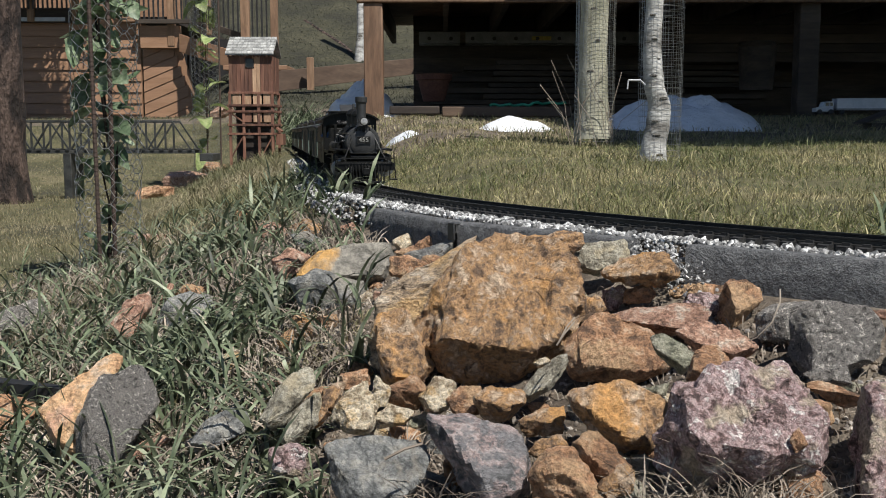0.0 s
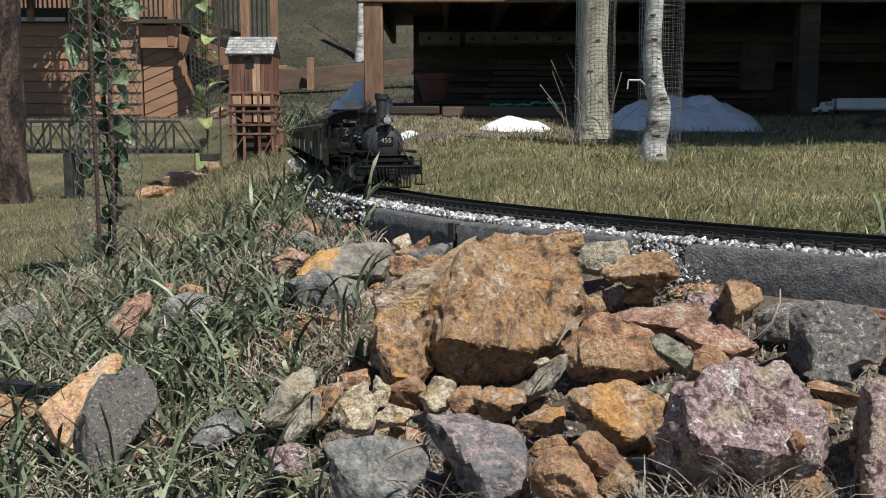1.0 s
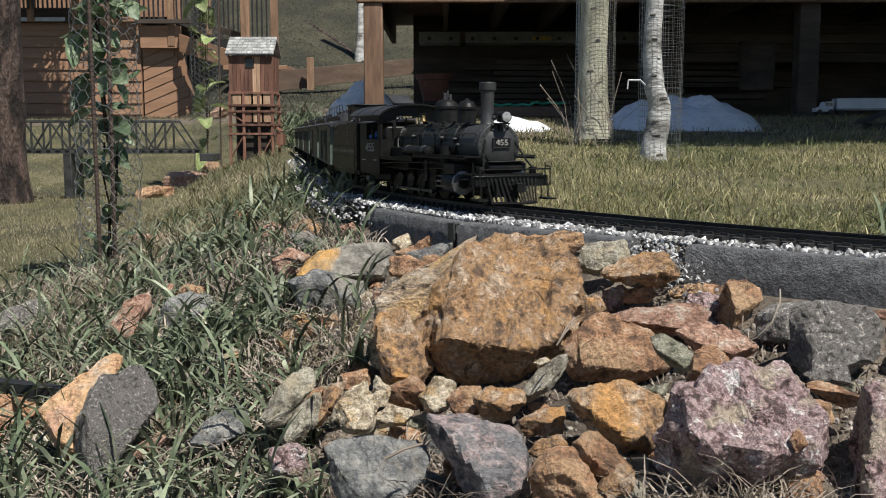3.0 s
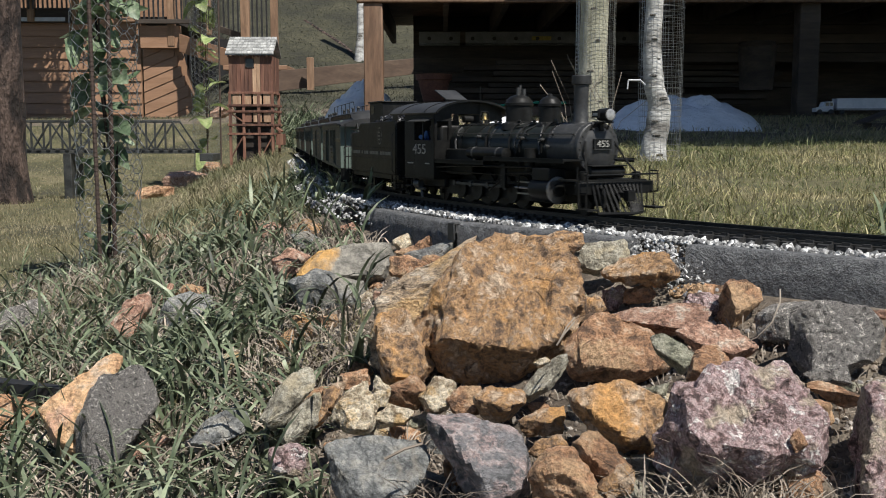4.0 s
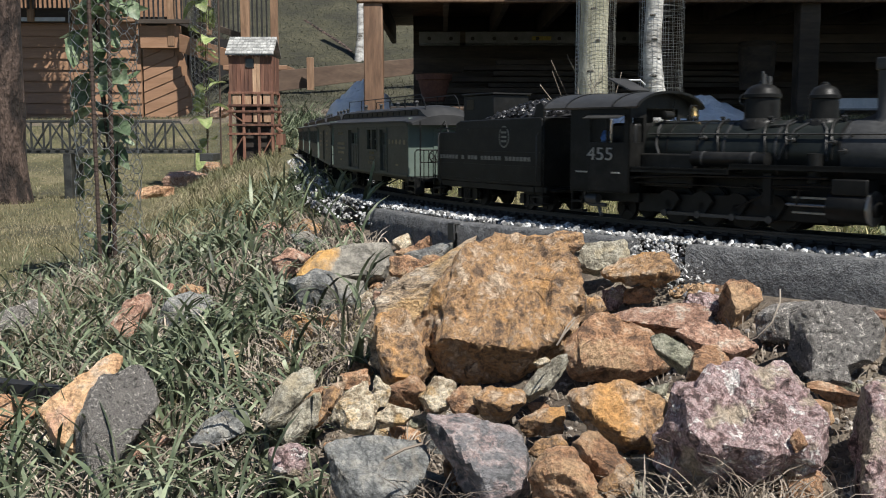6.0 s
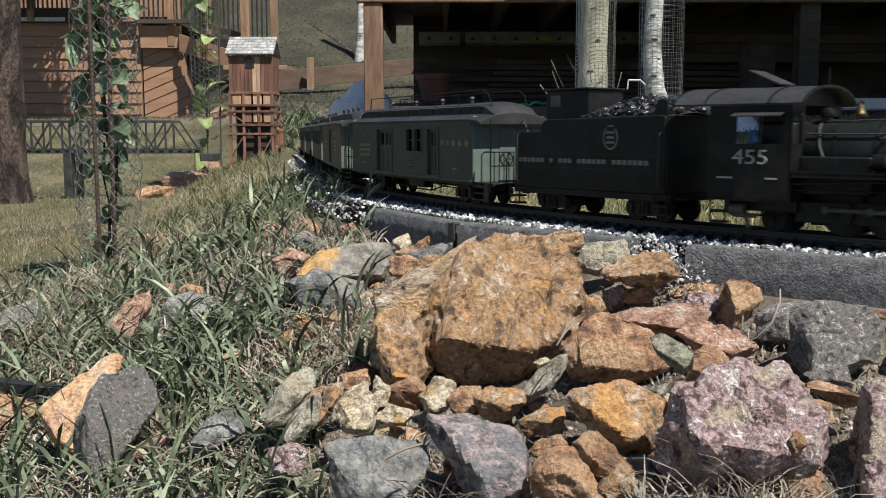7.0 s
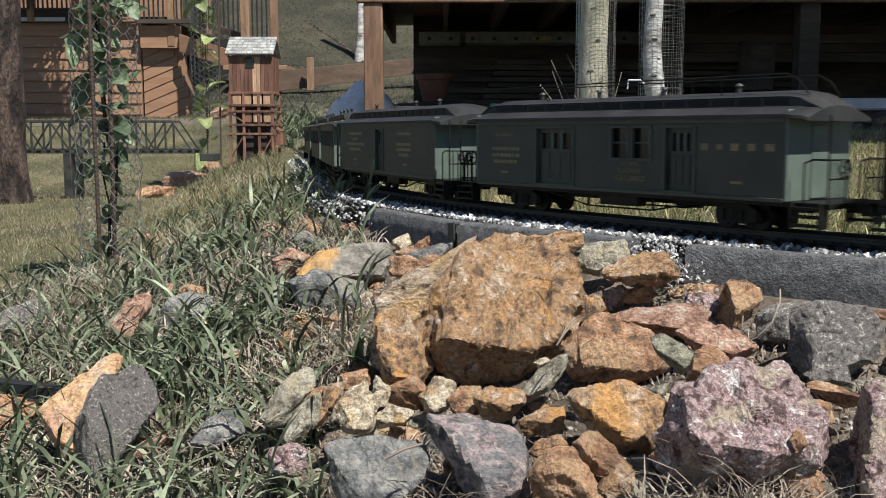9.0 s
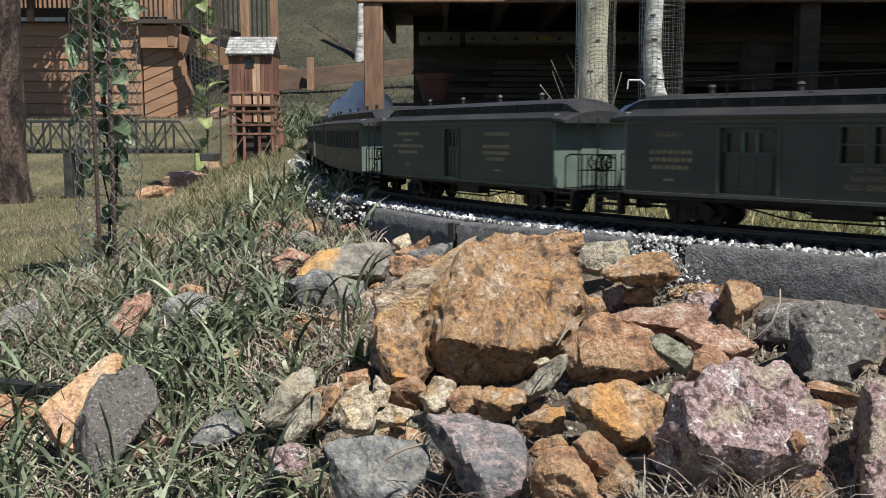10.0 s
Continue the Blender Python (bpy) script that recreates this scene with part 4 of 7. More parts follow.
rock(0.407, 0.900, -0.056, -10, -24, 0.0069, [(95, 0.0045, 12), (5, 0.0111, 31), (-94, 0.0046, 20), (-144, 0.0105, 16)], 72, REDROCK)
rock(-0.087, 0.970, -0.135, -14, 5, 0.0101, [(98, 0.0086, 33), (13, 0.0133, 18), (-82, 0.0086, 11), (-167, 0.0133, 24)], 73, RUST)
rock(0.087, 0.855, -0.090, -13, -6, 0.0052, [(118, 0.0034, 26), (53, 0.0055, 25), (-61, 0.0034, 26), (-132, 0.0057, 29)], 74, CREAM)
loose_rock(-0.33, 1.911, -0.081, 0.0315, 0.0253, 0.0202, 12, 60, REDROCK)
loose_rock(-0.431, 2.208, -0.086, 0.0364, 0.0283, 0.022, 0, 61, RUST)
loose_rock(-0.689, 2.379, -0.152, 0.0509, 0.0313, 0.0193, 0, 67, REDROCK)
loose_rock(-1.518, 5.985, -0.172, 0.1426, 0.0862, 0.0521, -8, 68, REDROCK)
loose_rock(-1.469, 5.097, -0.197, 0.0966, 0.0631, 0.0413, 0, 69, RUST)
loose_rock(-1.375, 6.213, 0.235, 0.0799, 0.0528, 0.0349, -20, 70, REDROCK)
loose_rock(-1.449, 6.346, -0.121, 0.0971, 0.065, 0.0435, 0, 72, RUST)


def filler_rocks():
    """Smaller stones wedged under and between the large ones."""
    rng = np.random.default_rng(77)
    mats = [RUST, OCHRE, RUST, REDROCK, GREYSTONE, CREAM, OLIVE, PINK, RUST, OCHRE]
    k = 0
    while k < 90:
        x, y = rng.uniform(-.32, .56), rng.uniform(.66, 1.5)
        l = float(outward(x, y))
        if l < .145 or l > .56 or abs(x) > .46 * y + .05 or (x < -.14 and rng.random() < .6):
            continue
        r = rng.uniform(.006, .017)
        loose_rock(x, y, float(ground(x, y)) + r * .35, r * rng.uniform(1, 1.5), r, r * rng.uniform(.7, 1), rng.uniform(-40, 40), 300 + k, mats[k % 10])
        k += 1


filler_rocks()


# ---- grass ----
def blades(name, x, y, z, height, width, lean, mat, label, seed, segs=2, curl=.6, category="grass"):
    rng = np.random.default_rng(seed)
    n = len(x)
    a, face = rng.uniform(0, 2 * np.pi, n), rng.uniform(0, np.pi, n)
    h = height * rng.uniform(.5, 1.2, n)
    le = lean * rng.uniform(.2, 1.4, n)
    rows = []
    for k in range(segs + 1):
        t = k / segs
        bend = le * (t + curl * t * t)
        out = h * t * np.sin(np.clip(bend, 0, 2.4)) * .9
        up = h * t * np.cos(np.clip(bend, 0, 1.9) * .8)
        w = width * (1 - .25 * t if k < segs else .08) * rng.uniform(.7, 1.2, n) * .5
        cx, cy, cz = x + np.cos(a) * out, y + np.sin(a) * out, z + up
        fx, fy = np.cos(face) * w, np.sin(face) * w
        rows += [np.stack([cx - fx, cy - fy, cz], -1), np.stack([cx + fx, cy + fy, cz], -1)]
    v = np.stack(rows, 1)
    m = 2 * (segs + 1)
    f = np.array([[2 * k, 2 * k + 1, 2 * k + 3, 2 * k + 2] for k in range(segs)])
    fs = f[None] + (np.arange(n) * m)[:, None, None]
    return tagged(new(name, quads(name, v.reshape(-1, 3), fs.reshape(-1, 4), mat)), label, category, kind="stuff")


def scatter(n, x0, x1, y0, y1, keep, seed, clump=0.0):
    rng = np.random.default_rng(seed)
    x, y = rng.uniform(x0, x1, n), rng.uniform(0, 1, n)
    y = y0 * (y1 / y0) ** y
    if clump:
        k = 0.5 + .5 * np.sin(x * 23 + 4 * np.sin(y * 17)) * np.sin(y * 19 + 3 * np.sin(x * 13)) + .5 * np.sin(x * 5.1 + 1) * np.sin(y * 4.3)
        sel = rng.random(n) < np.clip(1 - clump + clump * 1.6 * k, .05, 1)
        x, y = x[sel], y[sel]
    sel = keep(x, y)
    return x[sel], y[sel]


def make_grass():
    seen = lambda x, y: np.abs(x) < .47 * y + .15
    lawn = lambda x, y: (outward(x, y) < -.062 + .02 * np.sin(x * 40)) & seen(x, y) & (y < 3.72 + .14 * np.sin(x * 5.3) + .1 * np.sin(x * 13 + y * 9))
    slope = lambda x, y: (outward(x, y) < -.07) & seen(x, y)
    x, y = scatter(250000, -.8, 3.2, .95, 6.6, lawn, 11, .65)
    blades("lawn_grass", x, y, ground(x, y) - .003, .024, .0014, 1.2, LAWN, "short green and yellowing lawn grass", 12)
    x, y = scatter(110000, -.8, 3.2, .95, 6.6, lawn, 13, .9)
    blades("dry_lawn_grass", x, y, ground(x, y) - .003, .020, .0014, 1.7, STRAW, "dry straw-coloured blades in the lawn", 14)
    x, y = scatter(26000, -.8, 3.2, 3.5, 6.8, slope, 51, .93)
    blades("slope_grass", x, y, ground(x, y) - .003, .036, .003, 1.2, STRAW, "sparse dry grass on the bare slope below the deck", 52)
    x, y = scatter(9000, -.8, 3.2, 3.5, 6.8, slope, 53, .97)
    blades("slope_tufts", x, y, ground(x, y) - .003, .05, .0035, .9, LAWN, "green tufts on the bare slope below the deck", 54)
    left = lambda x, y: (outward(x, y) > .3 + .25 * np.sin(y * 5)) & seen(x, y)
    x, y = scatter(130000, -4.6, -.1, 1.0, 10.5, left, 15, .4)
    blades("meadow_grass", x, y, ground(x, y) - .003, .03, .0019, .8, MEADOW, "short meadow grass below the railway bank", 16)
    x, y = scatter(95000, -4.4, -.1, 1.0, 9.6, left, 17, .5)
    blades("dry_meadow_grass", x, y, ground(x, y) - .003, .028, .0018, 1.0, STRAW, "dry blades in the meadow", 18)
    verge = lambda x, y: (outward(x, y) > .16) & (outward(x, y) < .5) & (y > 2.0)
    x, y = scatter(26000, -1.6, .0, 2.0, 5.6, verge, 19, .5)
    blades("verge_grass", x, y, ground(x, y) - .003, .065, .003, .8, MEADOW, "longer grass on the verge of the track", 20, 3)
    x, y = scatter(26000, -.5, 3.0, .95, 5.0, lawn, 29, .95)
    blades("lawn_tufts", x, y, ground(x, y) - .003, .036, .0019, .9, LAWN, "taller tufts standing in the lawn", 30, 3)
    bank = lambda x, y: (outward(x, y) > .145) & (outward(x, y) < .85) & (x < -.10 - .12 * np.clip(1.3 - y, 0, 1)) & (x + .16 * y < .16)
    x, y = scatter(4800, -1.0, .0, .62, 2.6, bank, 23, .97)
    blades("bank_grass", x, y, ground(x, y) - .003, .098, .0052, 1.1, BLADE, "thick broad-bladed grass covering the bank", 24, 5, .8)
    x, y = scatter(32000, -1.0, .0, .62, 2.6, bank, 25, .6)
    blades("bank_dead_grass", x, y, ground(x, y) - .003, .05, .0026, 1.5, DEAD, "dry grey blades lying through the bank's grass", 26, 4, .8)
    litter = lambda x, y: outward(x, y) > .13
    x, y = scatter(5000, -.3, .55, .6, 1.25, litter, 27, .95)
    blades("dead_litter", x, y, ground(x, y) + .002, .03, .0013, 2.0, DEAD, "dead grass litter caught between the rocks", 28, 4, .5)
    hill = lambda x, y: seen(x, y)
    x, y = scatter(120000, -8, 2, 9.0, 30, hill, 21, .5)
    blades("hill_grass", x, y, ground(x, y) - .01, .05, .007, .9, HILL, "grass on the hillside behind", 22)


make_grass()


def tuft(x, y, count, spread, length, width, seed, mat=None, lean=1.0, segs=5):
    """A clump of broad grass."""
    rng = np.random.default_rng(seed)
    px, py = x + rng.normal(0, spread, count), y + rng.normal(0, spread, count)
    ob = blades("grass_clump", px, py, ground(px, py) - .004, length * rng.uniform(.6, 1.1, count), width, lean, mat or BLADE,
                "clump of broad dark green grass among the rocks" if (mat or BLADE) is BLADE else "matted dead grey grass between rocks", seed, segs, .9)
    ob["group"] = "grass clumps on the bank"
    return ob


tuft(-0.320, 1.215, 120, 0.0414, 0.0897, 0.0062, 101, None, 1.0)
tuft(-0.273, 1.300, 110, 0.0443, 0.0960, 0.0066, 102, None, 1.0)
tuft(-0.344, 1.128, 90, 0.0320, 0.0705, 0.0051, 103, None, 1.1)
tuft(-0.238, 1.357, 70, 0.0347, 0.0848, 0.0062, 104, None, 1.0)
tuft(-0.382, 1.365, 70, 0.0388, 0.0853, 0.0062, 105, None, 1.0)
tuft(-0.403, 1.835, 80, 0.0469, 0.0938, 0.0083, 106, None, 0.9)
tuft(-0.400, 2.164, 80, 0.0553, 0.0983, 0.0086, 107, None, 0.9)
tuft(-0.349, 2.323, 70, 0.0528, 0.0989, 0.0079, 108, None, 0.9)
tuft(-0.229, 2.071, 40, 0.0259, 0.0941, 0.0082, 109, None, 0.7)
tuft(-0.429, 2.864, 60, 0.0488, 0.0976, 0.0081, 110, None, 0.8)
tuft(-0.442, 1.779, 80, 0.0505, 0.0909, 0.0081, 111, None, 1.0)
tuft(-0.092, 1.100, 22, 0.0075, 0.0875, 0.0062, 112, None, 0.6)
tuft(-0.515, 1.614, 70, 0.0412, 0.0825, 0.0064, 113, None, 1.0)
tuft(-0.740, 2.174, 60, 0.0617, 0.0864, 0.0074, 114, None, 1.0)
tuft(-0.242, 1.027, 70, 0.0350, 0.0583, 0.0047, 115, None, 1.2)
tuft(-0.336, 0.980, 80, 0.0334, 0.0501, 0.0039, 116, None, 1.1)
tuft(-0.414, 1.017, 80, 0.0347, 0.0462, 0.0035, 117, None, 1.1)
tuft(-0.479, 1.133, 60, 0.0322, 0.0515, 0.0039, 118, None, 1.0)
tuft(-0.181, 0.897, 60, 0.0255, 0.0560, 0.0046, 119, None, 1.1)
tuft(-0.134, 0.863, 14, 0.0049, 0.0784, 0.0059, 120, None, 0.7)
tuft(-0.113, 0.863, 12, 0.0039, 0.0637, 0.0049, 121, None, 0.7)
tuft(-0.517, 1.344, 60, 0.0382, 0.0611, 0.0046, 122, None, 1.0)
tuft(-0.249, 0.934, 60, 0.0265, 0.0477, 0.0037, 123, None, 1.2)
tuft(-0.210, 1.080, 40, 0.0245, 0.0675, 0.0049, 124, None, 1.1)
tuft(-0.127, 0.972, 8, 0.0066, 0.0718, 0.0066, 125, None, 0.5)
tuft(-0.151, 1.839, 10, 0.0052, 0.0888, 0.0084, 126, None, 0.6)
tuft(-0.012, 0.765, 460, 0.0140, 0.0720, 0.0015, 127, DEAD, 1.5)
tuft(-0.033, 0.884, 200, 0.0100, 0.0452, 0.0015, 128, DEAD, 1.5)
tuft(0.187, 0.690, 460, 0.0150, 0.0680, 0.0013, 129, DEAD, 1.4)
tuft(0.225, 0.672, 420, 0.0150, 0.0640, 0.0013, 130, DEAD, 1.4)
tuft(0.150, 0.695, 300, 0.0120, 0.0640, 0.0013, 131, DEAD, 1.4)
tuft(-0.119, 1.119, 120, 0.0191, 0.0445, 0.0025, 132, DEAD, 1.5)
tuft(-0.219, 1.244, 120, 0.0283, 0.0494, 0.0028, 133, DEAD, 1.5)
tuft(-0.168, 1.304, 120, 0.0296, 0.0518, 0.0022, 134, DEAD, 1.6)
tuft(0.131, 1.047, 30, 0.0036, 0.0297, 0.0018, 135, DEAD, 1.4)
tuft(-0.204, 1.046, 160, 0.0238, 0.0475, 0.0024, 136, DEAD, 1.5)
tuft(-0.087, 1.628, 60, 0.0185, 0.0462, 0.0028, 137, DEAD, 1.6)
tuft(-1.262, 8.479, 260, 0.0674, 0.2407, 0.0106, 138, None, 1.0)
tuft(-1.105, 8.194, 260, 0.0744, 0.2094, 0.0102, 139, None, 1.0)
tuft(-1.195, 7.456, 160, 0.0508, 0.1905, 0.0093, 140, None, 1.0)
tuft(-1.205, 8.585, 200, 0.0683, 0.2681, 0.0107, 141, None, 1.0)


tuft(.535, 1.185, 9, .006, .052, .0055, 151, None, .5)
tuft(.560, 1.26, 7, .006, .045, .0050, 152, None, .5)


def stalk(pts, r, label):
    return single("dry_stalk", Geo().path(pts, r, 5), DEAD, pose(0, 0, 0), label, "stalk", smooth=60)


stalk([(0.273, 0.900, -0.084), (0.286, 0.890, -0.075), (0.299, 0.890, -0.061), (0.309, 0.900, -0.044), (0.312, 0.910, -0.034)], .0007, "thin curved dry grass stalk over the stones")
stalk([(0.100, 0.860, -0.076), (0.107, 0.860, -0.065), (0.117, 0.870, -0.057)], .0008, "pale dry stem lying on a rock")
stalk([(0.102, 0.860, -0.073), (0.110, 0.870, -0.061), (0.118, 0.880, -0.055)], .0007, "pale dry stem lying on a rock")
stalk([(-0.045, 0.740, -0.139), (-0.030, 0.740, -0.131), (-0.016, 0.750, -0.130)], .0012, "pale dry stem between rocks")
single("edging_clip", Geo().box(-.008, .008, -.002, .001, -.018, .006).box(-.008, .008, -.002, .012, .004, .006), PIPE, pose(.012, 1.388, -.022, 0, 0, -58), "small grey metal clip joining the edging blocks", "clip", bevel=.0008)


# ---- the train ----
def truck(parent, x, wheel_r, base, half, wheels):
    """A four-wheeled truck with side frames, springs and two wheelsets."""
    g = Geo()
    for sy in (-1, 1):
        y = sy * half
        g.prism([(x - base * .85, wheel_r * .75), (x - base * .85, wheel_r * 1.25), (x - base * .35, wheel_r * 1.8), (x + base * .35, wheel_r * 1.8), (x + base * .85, wheel_r * 1.25),
                 (x + base * .85, wheel_r * .75), (x + base * .3, wheel_r * .45), (x - base * .3, wheel_r * .45)], y - .0018, y + .0018)
        for sx in (-1, 1):
            g.box(x + sx * base * .62 - .005, x + sx * base * .62 + .005, y - .004, y + .004, wheel_r * .6, wheel_r * 1.45)
        for sx in (-.006, 0, .006):
            g.tube((x + sx, y + sy * .003, wheel_r * .6), (x + sx, y + sy * .003, wheel_r * 1.4), .0022, n=6)
    g.box(x - .006, x + .006, -half, half, wheel_r * 1.1, wheel_r * 1.9)
    tr = part("truck", g, LOCO, parent)
    for sx in (-1, 1):
        wheels.append((wheelset(tr, x + sx * base * .62, wheel_r), x + sx * base * .62, wheel_r))
    return tr


def wheelset(parent, x, r):
    g = Geo()
    for sy in (-1, 1):
        y = sy * .0215
        g.lathe([(-.003, r * .98), (.0016, r), (.0018, r * 1.09), (.003, r * 1.09)], (0, y, 0), 1, 20)
        for k in range(4):
            a = k * math.pi / 2
            g.tube((0, y - sy * 0 + sy * .0032, 0), (math.cos(a) * r * .85, y + sy * .0032, math.sin(a) * r * .85), .0012, n=4)
    g.tube((0, -.03, 0), (0, .03, 0), .0028, n=8)
    ob = part("wheelset", g, LOCO, parent)
    ob.location = (x, 0, r)
    return ob


def coupler(parent, x, d):
    g = Geo().box(min(x, x + d * .018), max(x, x + d * .018), -.003, .003, .026, .033)
    g.box(min(x + d * .016, x + d * .026), max(x + d * .016, x + d * .026), -.007, .006, .023, .036)
    g.tube((x + d * .012, -.012, .04), (x + d * .012, .012, .04), .0008, n=5)
    part("coupler", g, LOCO, parent, bevel=.001)


def bars(parent, rows, y, mat, label):
    """Lines of small lettering that cannot be read, as plain strips: (x0, x1, z, height)."""
    for x0, x1, z, h in rows:
        part("lettering", Geo().box(x0, x1, y - .0003, y + .0003, z - h / 2, z + h / 2), mat, parent, label, smooth=0)


CARSIDE = 0.060


def rail_car(name, label, openings, ends, roof_rail, wheels):
    """A wooden passenger-train car. openings: (x0, x1, z0, z1, kind)."""
    car = thing(name, pose(0, 0, 0), label, "railway car", "cars of the train")
    L, W, Z0, Z1 = .2555, CARSIDE, .037, .1265
    part("core", Geo().box(-L + .004, L - .004, -W + .008, W - .008, Z0 + .002, Z1 + .004), DARKGLASS, car, smooth=0)
    part("underframe", Geo().box(-L - .050, L + .050, -.052, .052, .031, .0368).box(-L, L, -.006, .006, .022, .031), LOCO, car, bevel=.0006)
    for sy in (-1, 1):
        g = Geo()
        xs = sorted({-L, L, *[o[0] for o in openings], *[o[1] for o in openings]})
        y0, y1 = sorted((sy * (W - .005), sy * W))
        for a, b in zip(xs[:-1], xs[1:]):
            o = [q for q in openings if q[0] <= a + 1e-6 and q[1] >= b - 1e-6]
            if not o:
                g.box(a, b, y0, y1, Z0, Z1)
            else:
                if o[0][2] > Z0 + .001:
                    g.box(a, b, y0, y1, Z0, o[0][2])
                if o[0][3] < Z1 - .001:
                    g.box(a, b, y0, y1, o[0][3], Z1)
        side = part("side", g.mesh("side", COACH, 0, True), COACH, car)
        ya, yb = sorted((sy * (W - .0005), sy * (W + .0018)))
        part("belt_rail", Geo().box(-L, L, ya, yb, Z0 - .001, Z0 + .003).box(-L, L, ya, yb, Z1 - .006, Z1), TRIM, car, "thin moulding along the side", bevel=.0004)
        for x0, x1, z0, z1, kind in openings:
            fy0, fy1 = sorted((sy * (W - .004), sy * (W + .0014)))
            fr = Geo().box(x0 - .002, x0 + .0015, fy0, fy1, z0, z1).box(x1 - .0015, x1 + .002, fy0, fy1, z0, z1).box(x0, x1, fy0, fy1, z1 - .002, z1 + .001).box(x0 - .003, x1 + .003, fy0, fy1 + .0006 * (sy > 0), z0 - .002, z0 + .001)
            d0, d1 = sorted((sy * (W - .0075), sy * (W - .004)))
            if kind == "door":
                door = part("door", Geo().box(x0 + .0015, x1 - .0015, d0, d1, z0, z0 + (z1 - z0) * .62).box(x0 + .0015, x0 + .008, d0, d1, z0, z1).box(x1 - .008, x1 - .0015, d0, d1, z0, z1)
                            .box(x0, x1, d0, d1, z1 - .008, z1), COACH, car, "recessed sliding door", smooth=0)
                e0, e1 = sorted((sy * (W - .0042), sy * (W - .003)))
                for k in range(3):
                    xa = x0 + .006 + (x1 - x0 - .012) * k / 3
                    part("door_panel", Geo().box(xa + .002, xa + (x1 - x0 - .012) / 3 - .002, e0, e1, z0 + .008, z0 + (z1 - z0) * .55), COACH, door, bevel=.0004)
                part("door_frame", fr, TRIM, door)
                part("window_bars", Geo().box(x0 + (x1 - x0) * .36, x0 + (x1 - x0) * .4, d0, d1, z0 + (z1 - z0) * .6, z1 - .004).box(x0 + (x1 - x0) * .6, x0 + (x1 - x0) * .64, d0, d1, z0 + (z1 - z0) * .6, z1 - .004), COACHEND, door)
            else:
                win = part("window", Geo().box(x0, x1, *sorted((sy * (W - .008), sy * (W - .0065))), z0, z1), DARKGLASS, car, smooth=0)
                fr.box(x0, x1, d0, d1, (z0 + z1) / 2 - .001, (z0 + z1) / 2 + .001)
                part("window_frame", fr, TRIM, win)
    # roof: clerestory that runs down to the ends
    g = Geo()
    secs = []
    xe = L + .026
    stations = [(-xe, 0), (-xe + .006, .12), (-xe + .014, .45), (-xe + .024, .78), (-xe + .036, .95), (-xe + .05, 1), (0, 1), (xe - .05, 1), (xe - .036, .95), (xe - .024, .78), (xe - .014, .45), (xe - .006, .12), (xe, 0)]
    for x, k in stations:
        up = lambda a, b: a + (b - a) * k
        prof = [(-.067, .1262), (-.067, .1295), (-.055, .1335), (-.040, .1375), (-.0365, up(.1385, .139)), (-.036, up(.139, .148)), (-.038, up(.1386, .149)), (-.030, up(.1405, .1525)), (-.015, up(.1425, .1555)), (0, up(.143, .1565))]
        prof = prof + [(-y, z) for y, z in prof[-2::-1]]
        drop = 0 if abs(x) < L + .01 else (.004 if abs(x) > xe - .002 else .0015)
        nar = 1 - .10 * max(0.0, (abs(x) - xe + .02) / .02) ** 2
        secs.append([(x, y * nar, z - drop) for y, z in prof])
    g.loft(secs)
    roof = part("roof", g, ROOF, car, "dark clerestory roof", smooth=40)
    for sy in (-1, 1):
        n = 14
        for k in range(n):
            xa = -L + .012 + (2 * L - .024) * k / n
            ya, yb = sorted((sy * .0355, sy * .0375))
            part("clerestory_window", Geo().box(xa + .003, xa + (2 * L - .024) / n - .003, ya, yb, .1402, .1470), LOCO, roof, smooth=0)
    for x in (-.17, -.06, .05, .16):
        part("roof_vent", Geo().tube((x, -.012, .154), (x, -.012, .163), .003, n=8).tube((x, -.012, .163), (x, -.012, .166), .0048, .003, n=8), ROOF, roof)
    if roof_rail:
        for sy in (-1, 1):
            gg = Geo().path([(-.24, sy * .03, .152), (-.235, sy * .03, .1735), (.235, sy * .03, .1735), (.25, sy * .03, .166), (.262, sy * .03, .150)], .0009, 5)
            for x in (-.14, -.04, .06, .15):
                gg.tube((x, sy * .03, .150), (x, sy * .03, .1735), .0008, n=5)
            part("roof_rail", gg, LOCO, roof)
    # ends with platforms, rails and steps
    for sx in (-1, 1):
        x = sx * L
        xa, xb = sorted((x, x + sx * .003))
        end = part("end_wall", Geo().box(xa, xb, -W, W, Z0, Z1 + .008), COACHEND, car, "boarded end, coach green lightened for sunlight", bevel=.0006)
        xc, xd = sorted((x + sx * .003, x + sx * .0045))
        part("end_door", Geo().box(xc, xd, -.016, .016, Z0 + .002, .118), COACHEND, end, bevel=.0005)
        for sy in (-1, 1):
            xr = x + sx * .048
            rl = part("end_railing", Geo().path([(x + sx * .02, sy * .054, Z0), (x + sx * .02, sy * .054, .078), (x + sx * .03, sy * .054, .082), (xr, sy * .054, .082), (xr, sy * .016, .082), (xr, sy * .016, Z0)], .0011, 5), LOCO, car)
            for k in range(4):
                part("railing_bar", Geo().tube((xr, sy * (.024 + .008 * k), Z0), (xr, sy * (.024 + .008 * k), .082), .0008, n=5), LOCO, rl)
            part("railing_bar", Geo().tube((xr, sy * .016, .062), (xr, sy * .054, .062), .0009, n=5), LOCO, rl)
            part("railing_post", Geo().tube((xr, sy * .054, Z0), (xr, sy * .054, .128), .0012, n=5), LOCO, rl)
            st = Geo()
